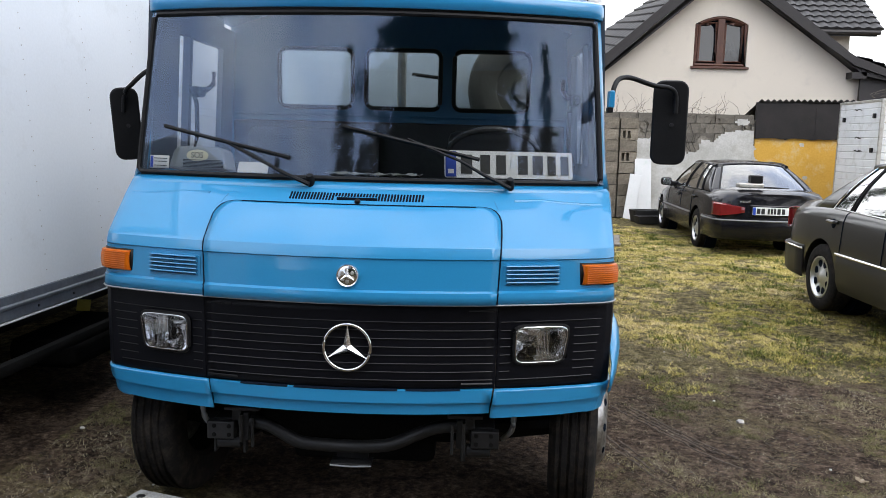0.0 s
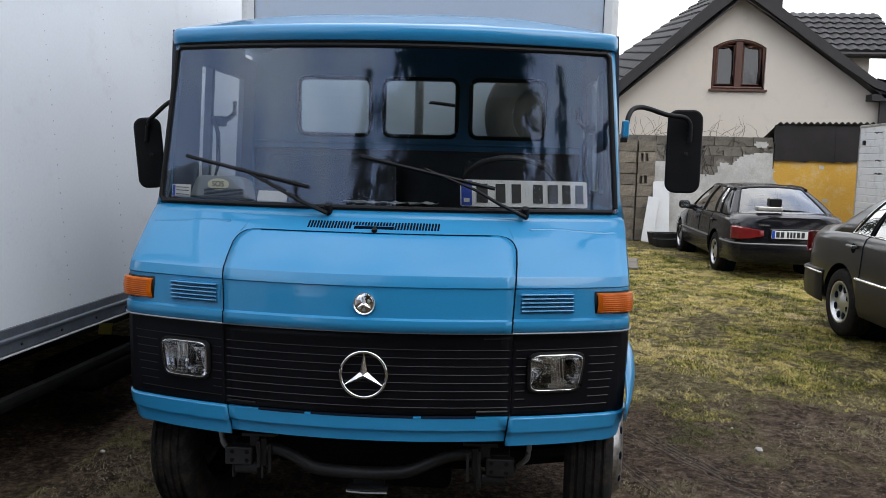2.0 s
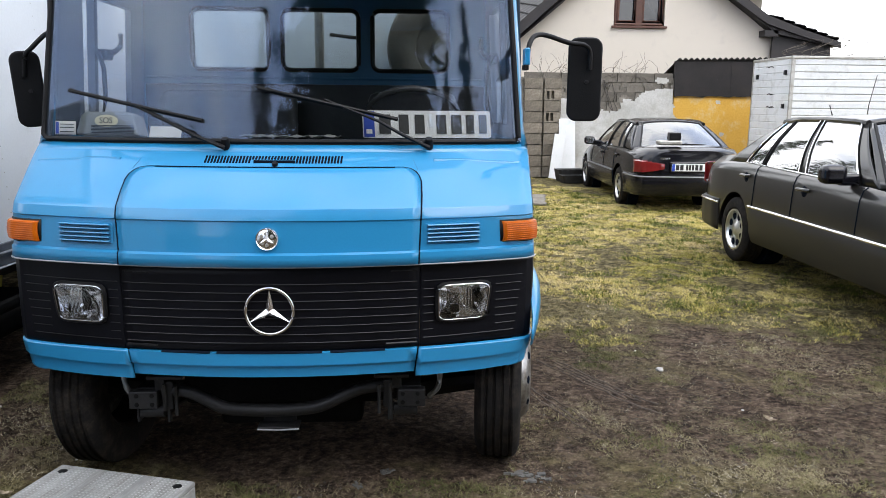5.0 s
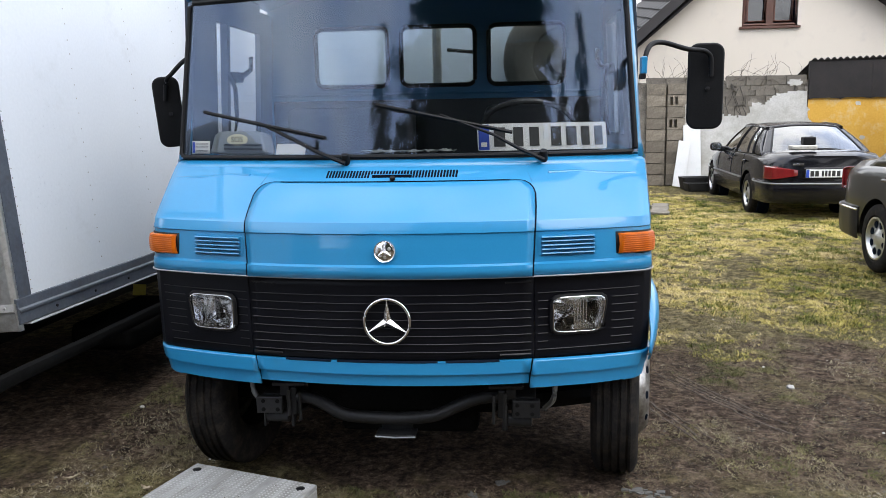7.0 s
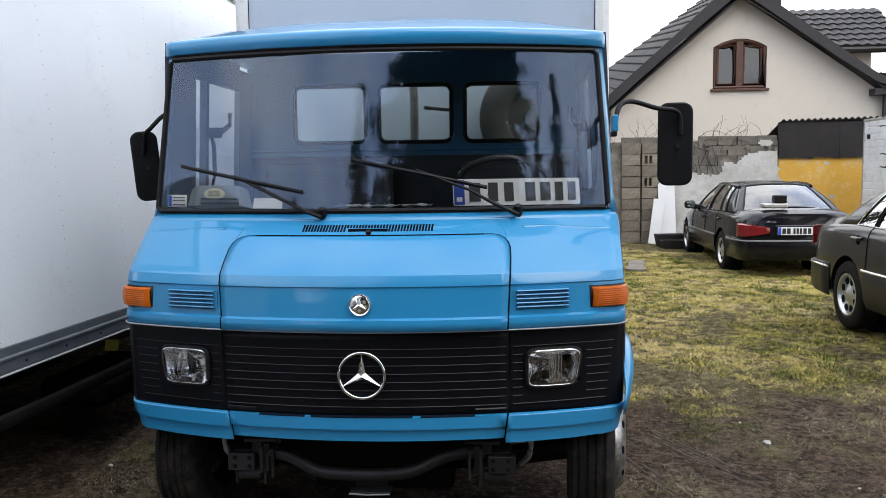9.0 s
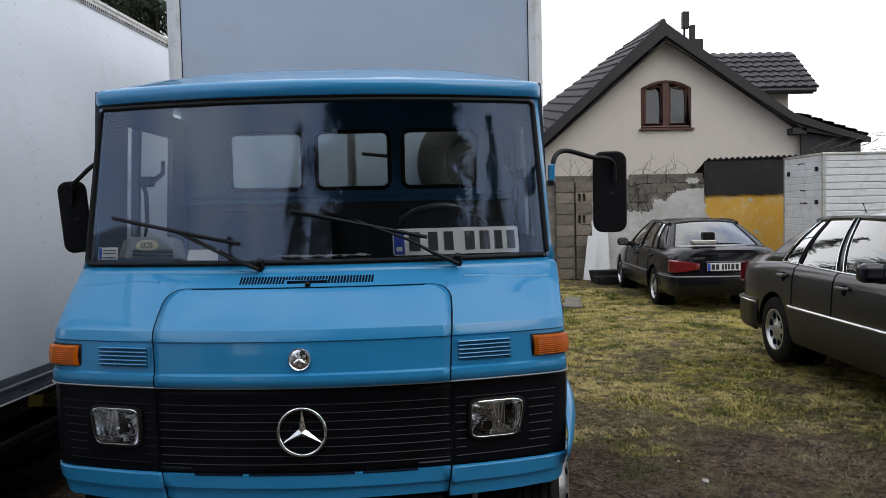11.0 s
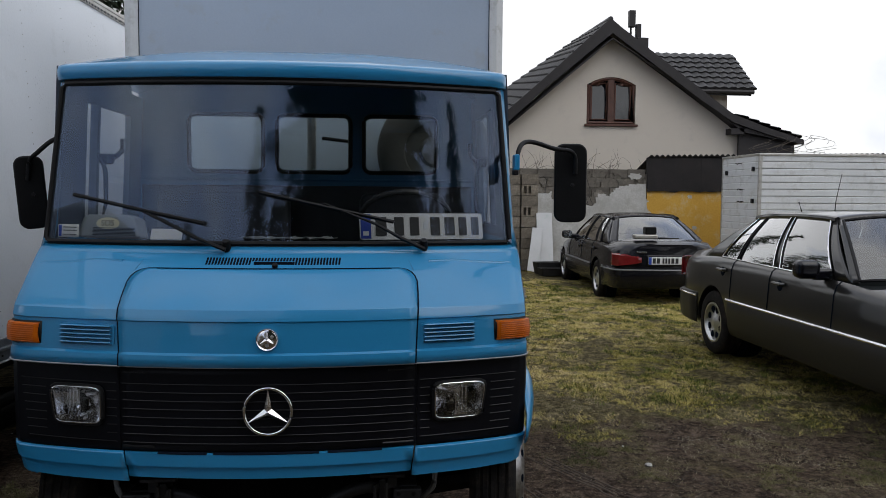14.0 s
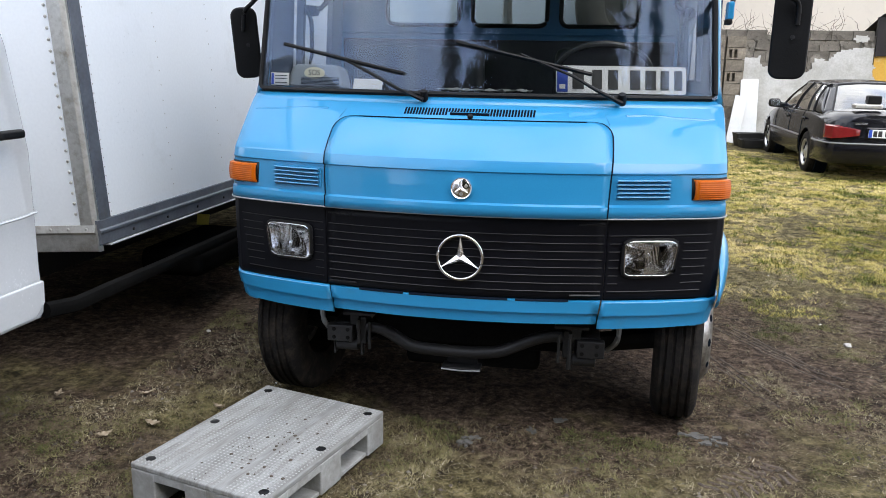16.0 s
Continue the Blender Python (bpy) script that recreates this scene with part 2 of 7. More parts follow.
BOX_WHITE = surface("white_box_panel", (0.69, 0.72, 0.75), (0.74, 0.77, 0.8), 0.3, fine=60, coarse=1.2, dirt=(0.6, 0.62, 0.63), dirt_amount=0.15, bump=0.04)
ALU = surface("weathered_aluminium", (0.42, 0.41, 0.38), (0.55, 0.54, 0.51), 0.42, metal=0.75, fine=50, coarse=5, dirt=(0.22, 0.18, 0.13), dirt_amount=0.45)
ALU_BLUE = surface("dull_anodised_rail", (0.09, 0.1, 0.12), (0.135, 0.15, 0.175), 0.55, metal=0.4, fine=50, coarse=5, dirt=(0.1, 0.1, 0.1), dirt_amount=0.3)
VAN_WHITE = surface("white_van_paint", (0.49, 0.51, 0.53), (0.53, 0.55, 0.57), 0.25, fine=90, coarse=3, coat=0.5)
# blue sheen: the mirrored sky's colour is put into the glass
GLASS = clear_glass("window_glass", (0.92, 0.95, 0.97), 1.8, (0.66, 0.79, 1.0))
DOOR_GLASS = clear_glass("door_glass", (0.99, 0.99, 0.99), 0.35)
REAR_GLASS = clear_glass("rear_window_glass", (0.85, 0.86, 0.82), 0.8)
CAR_GLASS = clear_glass("tinted_car_glass", (0.5, 0.6, 0.61), 2.3)
GLIMPSE_YELLOW = surface("yellow_grass_glimpse", (0.6, 0.5, 0.08), (0.7, 0.6, 0.12), 0.5, fine=60, coarse=20)
SIDE_GLASS = clear_glass("dark_side_glass", (0.4, 0.46, 0.46), 3.0)
PLATE_WHITE = surface("plate_white", (0.72, 0.72, 0.7), (0.78, 0.78, 0.76), 0.35, fine=120, coarse=9)
INK = surface("black_ink", (0.01, 0.01, 0.01), (0.02, 0.02, 0.02), 0.5)
EU_BLUE = surface("blue_plate_band", (0.01, 0.05, 0.35), (0.015, 0.06, 0.4), 0.4)


# ================= the blue box truck =================
BEND = 0.195                                   # how strongly the whole front bows


def plan(s):
    """Half the front's outline from above: s runs from the middle (0) round the corner to the flank (1)."""
    h = abs(s)
    if h <= 0.8:
        x = h / 0.8 * 0.95
        y = BEND * x * x
    else:
        x, y = lerp_table([(0.8, 0.95, 0.176), (0.85, 0.99, 0.196), (0.9, 1.018, 0.228), (0.95, 1.032, 0.278), (1.0, 1.037, 0.37)], h)
    return math.copysign(x, s), y


def slim(z):
    return lerp_table([(0.5, 0.968), (0.56, 0.974), (0.67, 0.998), (0.95, 1.002), (1.2, 0.995), (1.3, 1.002), (1.385, 1.012), (1.41, 1.01), (1.43, 0.996), (2.13, 0.963), (2.4, 0.953)], z)[0]


def skin(s, yc, z, out=0.0):
    x, y = plan(s)
    k = 1 + out / 1.04
    return (x * slim(z) * k, yc + y - out, z)


def s_of(x):
    return 0.8 * x / 0.95


def glass_y(x, z):
    return 0.30 + 0.186 * (z - 1.43) + BEND * x * x


truck = thing("box_truck", "sky-blue vintage truck with pale grey box body on soil", "truck")

NOSE = [(-0.027, 1.0), (-0.0245, 1.03), (-0.0225, 1.043), (-0.010, 1.05), (-0.006, 1.1), (-0.002, 1.158), (-0.001, 1.164), (-0.007, 1.169), (-0.003, 1.181), (0.006, 1.2), (0.0085, 1.2055), (0.0125, 1.2095), (0.016, 1.2125), (0.07, 1.2535), (0.13, 1.297), (0.2, 1.345), (0.25, 1.377), (0.283, 1.402), (0.295, 1.43)]
b = Build()
b.grid(lambda s, i: skin(s, *NOSE[i]), span(-1, 1, 60), range(len(NOSE)))
part("nose_panel", b, BLUE, truck, "glossy sky-blue pressed steel nose", solid=0.012, smooth=18)

# hood lid: sits a little proud, round upper corners
LID = [p for p in NOSE if p[1] <= 1.3] + [(0.155, 1.315), (0.175, 1.329), (0.19, 1.339), (0.198, 1.3445)]


def lid_half(z):
    if z < 1.29:
        return 0.553 + 0.012 * min(1, (z - 1.0) / 0.25)
    k = min(1, (z - 1.29) / 0.0545)
    return 0.565 - 0.07 * (1 - math.sqrt(max(0, 1 - k * k)))


def lid_point(u, i, out=0.007):
    yc, z = LID[i]
    x = u * lid_half(z)
    return (x, yc + BEND * x * x - out, z + (out * 0.5 if z > 1.17 else 0))


b = Build()
b.grid(lid_point, span(-1, 1, 36), range(len(LID)))
part("hood_lid", b, BLUE, truck, "sky-blue bonnet flap", solid=0.008, smooth=18)
edge = [lid_point(-1.004, i, 0.003) for i in range(len(LID))] + [lid_point(u, len(LID) - 1, 0.003) for u in span(-1, 1, 24)[1:-1]] + [lid_point(1.004, i, 0.003) for i in reversed(range(len(LID)))]
part("hood_gap", Build().tube(edge, 0.0042, 6), SEAM, truck)
part("rear_gap", Build().tube([lid_point(u, len(LID) - 1, 0.008) for u in span(-0.94, 0.94, 24)], 0.0026, 6), SEAM, truck)
# seams that run from the flap's corners up to the windscreen, and the lock button
for sx in (-1, 1):
    pts = [(sx * (0.555 - 0.02 * k), yc + BEND * 0.55 ** 2 - 0.001, z + 0.001) for k, (yc, z) in enumerate(((0.19, 1.338), (0.25, 1.377), (0.283, 1.402), (0.295, 1.43)))]
    part("cowl_fold", Build().tube(smooth_line([(sx * x, y + 0.004, z - 0.003) for x, y, z in ((0.62, 0.312, 1.372), (0.735, 0.348, 1.372), (0.83, 0.362, 1.365), (0.92, 0.385, 1.36), (0.98, 0.406, 1.357))], 3), 0.008, 8), BLUE, truck)
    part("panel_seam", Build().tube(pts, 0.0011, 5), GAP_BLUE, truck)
part("grille_trim", Build().tube([skin(q, -0.0275, 0.9985, 0.002) for q in span(-0.94, 0.94, 60)], 0.0032, 6), DULL_EDGE, truck, "thin grey trim edge over the grille")
part("hood_lock", Build().lathe([(0.0, 0.012), (0.009, 0.011), (0.012, 0.004), (0.012, 0.0)], look((0, 0.212, 1.357), (0, 0.33, 1.19)), 14), RUBBER, truck)

# air slots below the windscreen
b = Build()
count = 44
for i in range(count):
    x = -0.275 + 0.528 * i / (count - 1)
    half = 0.45 if 14 < i < 29 else 1.0
    lo, hi = (0.245, 0.262) if half < 1 else (0.225, 0.262)
    dz = 0.66
    y0, y1 = lo + BEND * x * x, hi + BEND * x * x
    z0, z1 = 1.3615 + (lo - 0.225) * dz, 1.3615 + (hi - 0.225) * dz
    b.add([(x - 0.0038, y0, z0 + 0.0015), (x + 0.0038, y0, z0 + 0.0015), (x + 0.0058, y1, z1 + 0.0015), (x - 0.0018, y1, z1 + 0.0015), (x - 0.0038, y0, z0 - 0.008), (x + 0.0038, y0, z0 - 0.008), (x + 0.0058, y1, z1 - 0.008), (x - 0.0018, y1, z1 - 0.008)],
          [(0, 1, 2, 3), (0, 4, 5, 1), (1, 5, 6, 2), (2, 6, 7, 3), (3, 7, 4, 0), (4, 7, 6, 5)])
b.box(-0.085, 0.075, 0.226, 0.240, 1.3595, 1.3725)
part("air_inlet", b, SEAM, truck, "row of dark slots", smooth=0)

# black grille
GR = [(0.012, 0.664), (0.002, 0.675), (0.0, 0.70), (0.0, 0.96), (-0.002, 1.0)]
b = Build()
b.grid(lambda s, i: skin(s, *GR[i]), span(-s_of(0.56), s_of(0.56), 24), range(len(GR)))
part("grille_centre", b, BLACK_PANEL, truck, "satin black grille panel", solid=0.01)
for sx in (-1, 1):
    b = Build()
    gz = [0.664, 0.67, 0.675, 0.69] + span(0.7, 0.96, 52) + [0.98, 1.0]
    b.grid(lambda u, z: skin(sx * (s_of(0.563) + u * (0.905 + 0.08 * (z - 0.664) / 0.336 - s_of(0.563))), lerp_table([(q, y) for y, q in GR], z)[0], z), span(0, 1, 84), gz)

    def in_lamp(f):
        c = sum((Vector(b.v[i]) for i in f), Vector()) / len(f)
        return abs(abs(c.x) - 0.732) < 0.101 and abs(c.z - 0.84) < 0.066
    b.f = [f for f in b.f if not in_lamp(f)]
    side = part("grille_side", b, BLACK_PANEL, truck, "satin black headlamp surround", solid=0.01)
    for k in range(8):
        z = 0.703 + 0.0321 * k
        tip_x = 0.94 + 0.004 * k
        runs = [(0.575, tip_x)] if k in (0, 7) else [(0.575, 0.612), (0.862, tip_x)]
        for x0, x1 in runs:
            pts = [skin(sx * s_of(x) if x < 0.95 else sx * (0.8 + (x - 0.95) * 1.3), 0.0, z + 0.006 * (x - 0.575), 0.0015) for x in span(x0, x1, 10)]
            part("rib", Build().tube(pts, 0.0026, 5, flat=0.8), RIB, side)
    b = Build()
    b.grid(lambda s, z: skin(s, 0.004, z, -0.004), [sx * q for q in span(0.8, 1.0, 10)], span(0.545, 1.0, 8))
    part("corner_panel", b, BLUE, truck, "sky-blue corner panel", solid=0.008)
centre = bpy.data.objects["grille_centre"]
for k in range(8):
    z = 0.703 + 0.0321 * k
    pts = [skin(s_of(x), 0.0, z, 0.0015) for x in span(-0.548, 0.548, 24)]
    part("rib", Build().tube(pts, 0.0026, 5, flat=0.8), RIB, centre)
for sx in (-1, 1):
    part("rib", Build().tube([skin(s_of(sx * x), 0.0, 0.972, 0.003) for x in span(0.45, 0.548, 4)], 0.003, 5), RIB, centre)
    part("rib", Build().tube([skin(s_of(sx * x), 0.0, 0.688, 0.003) for x in span(0.43, 0.548, 4)], 0.0045, 5), RIB, centre)

# blue apron below the grille, in three pieces, with a stepped lower edge
AP = [(0.006, 0.667), (-0.002, 0.658), (-0.003, 0.604), (0.012, 0.6), (0.012, 0.575), (0.013, 0.546), (0.03, 0.54)]
for s0, s1, dz, out in ((-s_of(0.548), s_of(0.553), 0.018, 0.0), (-0.93, -s_of(0.552), 0.0, 0.004), (s_of(0.557), 1.0, 0.0, 0.006)):
    b = Build()
    b.grid(lambda s, i: skin(s, AP[i][0], AP[i][1] + dz * min(1, i / 4) + (0.012 * max(0, abs(s) - 0.7) / 0.3 if i > 1 else 0), out), span(s0, s1, 28), range(len(AP)))
    part("apron", b, BLUE, truck, "sky-blue lower valance", solid=0.01, smooth=18)
for x0, x1 in ((-0.419, -0.232), (-0.207, 0.19), (0.221, 0.428)):
    part("slot", Build().tube([skin(s_of(x), 0.002, 0.663, 0.0) for x in span(x0, x1, 8)], 0.0068, 4), SEAM, truck)

# side vents beside the flap
for sx in (-1, 1):
    vent = part("vent", Build().prism([(x, z) for x, z in rounded(0.578, 0.798, 1.068, 1.15, 0.012, 3)], lambda a, c, d: skin(s_of(sx * a), -0.008 + d, c, 0.0), -0.002, 0.006), BLUE, truck, "blue louvred vent")
    for k in range(5):
        z = 1.078 + 0.0155 * k
        part("louvre", Build().tube([skin(s_of(sx * x), -0.009, z + 0.004, 0.005) for x in span(0.588, 0.788, 8)], 0.0066, 8, flat=0.55), BLUE, vent)
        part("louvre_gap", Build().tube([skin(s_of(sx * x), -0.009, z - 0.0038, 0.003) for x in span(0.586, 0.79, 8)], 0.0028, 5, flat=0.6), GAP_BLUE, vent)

# indicators round the corners
for sx in (-1, 1):
    b = Build()
    b.grid(lambda s, z: skin(s, -0.006, z, 0.002), [sx * q for q in span(0.738, 0.915, 14)], [1.062, 1.152])
    ind = part("indicator", b, RUBBER, truck, "amber corner indicator", solid=0.02)
    b = Build()
    zs = [1.067, 1.071, 1.09, 1.107, 1.124, 1.143, 1.147]
    outs = [0.006, 0.013, 0.016, 0.017, 0.016, 0.013, 0.006]
    b.grid(lambda s, i: skin(s, -0.006, zs[i], outs[i] * (1 if 0.745 < abs(s) < 0.905 else 0.6)), [sx * q for q in span(0.742, 0.91, 16)], range(7))
    lens = part("lens", b, AMBER, ind, "ribbed amber lens", solid=0.012)
    for k in range(9):
        z = 1.075 + 0.008 * k
        part("lens_rib", Build().tube([skin(sx * q, -0.006, z, 0.0145 + 0.0025 * math.sin(math.pi * (z - 1.067) / 0.08)) for q in span(0.75, 0.9, 8)], 0.0013, 4), AMBER, lens)

# headlamps
LENS = clear_glass("headlamp_glass", (0.97, 0.98, 0.99), 1.4)
REFLECT = surface("headlamp_reflector", (0.8, 0.8, 0.82), (0.92, 0.92, 0.92), 0.13, metal=1.0, fine=45, coarse=22, bump=0.2, spread=0.08)
FLUTE = surface("glass_flute", (0.7, 0.72, 0.74), (0.8, 0.81, 0.82), 0.12, metal=0.9, fine=60, coarse=9)


def squircle(u, a, w, h, sx):
    """Headlamp outline: a rectangle with round corners whose outer lower corner is drawn in."""
    ca, sa = math.cos(a), math.sin(a)
    k = 1 / (abs(ca) ** 7 + abs(sa) ** 7) ** (1 / 7)
    x, z = k * ca, k * sa
    if x * sx > 0:
        x *= 1 - 0.17 * max(0.0, 0.55 - z) / 1.55
    return u * x * w, u * z * h


def polar(b, w, h, depth, sx, rings=7, n=44):
    b.grid(lambda a, u: (squircle(u, a, w, h, sx)[0], depth(u, a), squircle(u, a, w, h, sx)[1]), span(0, 2 * math.pi, n), span(0.0, 1, rings))


for sx in (-1, 1):
    x = 0.732
    m = pose(sx * x, BEND * x * x - 0.004, 0.84, 0, 0, sx * math.degrees(math.atan(2 * BEND * x)))
    lamp = part("headlamp", Build().tube([(*((lambda p: (p[0], -0.004, p[1]))(squircle(1, a, 0.110, 0.074, sx))),) for a in span(0, 2 * math.pi, 44)[:-1]], 0.0075, 8, closed=True), RUBBER, truck, "rectangular headlamp with fluted glass")
    lamp.matrix_world = m
    b = Build()
    polar(b, 0.106, 0.07, lambda u, a: 0.055 - 0.055 * u ** 2, sx, rings=9)
    part("reflector", b, REFLECT, lamp, "bright bowl reflector")
    part("inner_rim", Build().tube([(*((lambda p: (p[0], -0.011, p[1]))(squircle(1, a, 0.1045, 0.0685, sx))),) for a in span(0, 2 * math.pi, 44)[:-1]], 0.0022, 6, closed=True), CHROME, lamp, "thin bright rim")
    b = Build()
    polar(b, 0.106, 0.07, lambda u, a: -0.012 - 0.012 * (1 - u ** 2.5), sx, rings=8)
    part("lens", b, LENS, lamp, "fluted clear glass").visible_shadow = False
    for k in range(9):
        fx = -0.024 + 0.006 * k
        part("flute", Build().tube([(fx, -0.0205, -0.058), (fx, -0.0225, 0.0), (fx, -0.0205, 0.058)], 0.0013, 5), FLUTE, lamp)
    # dark wedge and dark square in the bowl, shaped to fit the camera's view
    part("bulb_shield", Build().prism([(0.012, 0.052), (0.036, 0.04), (0.052, 0.004), (0.036, -0.03), (0.018, -0.018), (0.008, 0.03)], lambda p, q, t: (p, -0.004 + t, q), 0.0, 0.004), SHADOW_METAL, lamp)
    part("bulb_holder", Build().box(-0.052, -0.016, -0.004, 0.02, -0.045, -0.016), SHADOW_METAL, lamp, bevel=0.004)
    part("bulb", Build().lathe([(0.0, 0.03), (0.012, 0.024), (0.014, 0.01), (0.012, 0.0)], pose(0.0, 0.036, 0.004, 90, 0, 0), 14), CHROME, lamp)

# round badge and the large ring emblem
m = pose(0, -0.012, 1.103, 90, 0, 0)
badge = part("badge", Build().lathe([(0.0, 0.016), (0.03, 0.0145), (0.036, 0.011), (0.04, 0.014), (0.0425, 0.01), (0.043, 0.0)], m, 32), CHROME, truck, "round chrome bonnet badge")


def star(b, r0, r1, wide, y, z, thick):
    for k in range(3):
        a = radians(90 + 120 * k)
        tip = (r1 * math.cos(a), r1 * math.sin(a))
        l, r = (wide * math.cos(a + 1.05), wide * math.sin(a + 1.05)), (wide * math.cos(a - 1.05), wide * math.sin(a - 1.05))
        b.add([(0, y - thick, z), (l[0], y, z + l[1]), (tip[0], y - 0.002, z + tip[1]), (r[0], y, z + r[1]), (0, y + 0.006, z), (l[0], y + 0.006, z + l[1]), (tip[0], y + 0.004, z + tip[1]), (r[0], y + 0.006, z + r[1])],
              [(0, 2, 1), (0, 3, 2), (1, 2, 6, 5), (2, 3, 7, 6), (4, 5, 6), (4, 6, 7)])


b = Build()
star(b, 0, 0.03, 0.009, -0.027, 1.103, 0.005)
part("relief", b, CHROME, badge, "bright relief", smooth=20)
# raised spots, duller than the chrome, around the relief
b = Build()
for k in range(6):
    a_ = radians(30 + 60 * k + 8 * (k % 2))
    b.lathe([(0.0, 0.003), (0.007, 0.0025), (0.008, 0.0)], pose(0.021 * math.cos(a_), -0.0255, 1.103 + 0.021 * math.sin(a_), 90, 0, 0), 7)
tagged(part("relief_hollows", b, ALU, badge, "small raised duller spots"), kind="stuff")
ring = [(0.088 * math.cos(a), -0.016, 0.83 + 0.088 * math.sin(a)) for a in span(0, 2 * math.pi, 56)[:-1]]
emblem = part("emblem_ring", Build().tube(ring, 0.0062, 10, closed=True), CHROME, truck, "large chrome ring on the grille")
b = Build()
star(b, 0, 0.088, 0.0165, -0.012, 0.83, 0.014)
part("emblem_star", b, CHROME, emblem, "three chrome arms", smooth=15)

# windscreen, its rubber, the posts
WS_LO, WS_HI = 1.446, 2.108


def ws_half(z):
    return 0.986 + (0.945 - 0.986) * (z - WS_LO) / (WS_HI - WS_LO)


def ws_point(u, z, out=0.0):
    x = u * ws_half(z)
    return (x, glass_y(x, z) - out, z)


b = Build()
b.grid(ws_point, span(-1.015, 1.015, 40), span(WS_LO - 0.01, WS_HI + 0.01, 12))
screen = part("windscreen", b, GLASS, truck, "large bowed windscreen glass")
screen.visible_shadow = False
rim = [ws_point(u, WS_LO - 0.004, 0.004) for u in span(-0.985, 0.985, 40)] + [ws_point(1.005, z, 0.004) for z in span(WS_LO + 0.012, WS_HI - 0.012, 10)] + [ws_point(u, WS_HI + 0.004, 0.004) for u in span(0.985, -0.985, 40)] + [ws_point(-1.005, z, 0.004) for z in span(WS_HI - 0.012, WS_LO + 0.012, 10)]
part("windscreen_seal", Build().tube(rim, 0.0105, 8, closed=True, flat=1.0), RUBBER, truck, "black rubber windscreen seal")
for sx in (-1, 1):
    b = Build()
    b.grid(lambda s, z: skin(s, 0.30 + 0.186 * (z - 1.43), z), [sx * q for q in span(0.862, 1.0, 8)], span(1.41, 2.15, 8))
    part("windscreen_post", b, BLUE, truck, solid=0.02)
    # added dark strip that hides the post's blue inner edge
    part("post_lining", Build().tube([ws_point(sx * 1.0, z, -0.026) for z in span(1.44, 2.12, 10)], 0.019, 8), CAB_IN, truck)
b = Build()
b.grid(lambda s, i: skin(s, (0.415, 0.432, 0.44)[i], (2.142, 2.125, 2.112)[i], -0.012), span(-0.85, 0.85, 40), range(3))
part("windscreen_header", b, RUBBER, truck, solid=0.015)

# roof with its visor lip
RF = [(0.44, 2.128, 1), (0.412, 2.133, 1), (0.402, 2.15, 1), (0.402, 2.18, 1), (0.412, 2.193, 1), (0.45, 2.206, 1), (0.55, 2.236, 0.85), (0.7, 2.278, 0.6), (0.9, 2.323, 0.3), (1.15, 2.362, 0.1), (1.5, 2.376, 0.0), (1.9, 2.366, 0.0)]


def roof_point(s, i):
    yc, z, k = RF[i]
    x, y = plan(s)
    x = x * 0.968 * k + s * 0.995 * (1 - k)
    crown = 0.0 if z < 2.205 else 0.75 * (z - 2.205)
    dent = 0.004 * noise.noise(Vector((x * 4, yc * 5, 3.0))) if z > 2.22 else 0.0
    return (x, yc + y * k, z - crown * abs(s) ** 3.5 + dent)


b = Build()
b.grid(roof_point, span(-1, 1, 50), range(len(RF)))
roof = part("roof", b, BLUE, truck, "domed sky-blue cab roof with a visor lip", solid=0.02)

# flanks with window openings, rear wall with three windows
def flank(sx, poly, name, mat=BLUE, d=0.03, label=""):
    return part(name, Build().prism(poly, lambda y, z, t: (sx * (1.037 * slim(z) - t), y, z), 0.0, d), mat, truck, label, smooth=0)


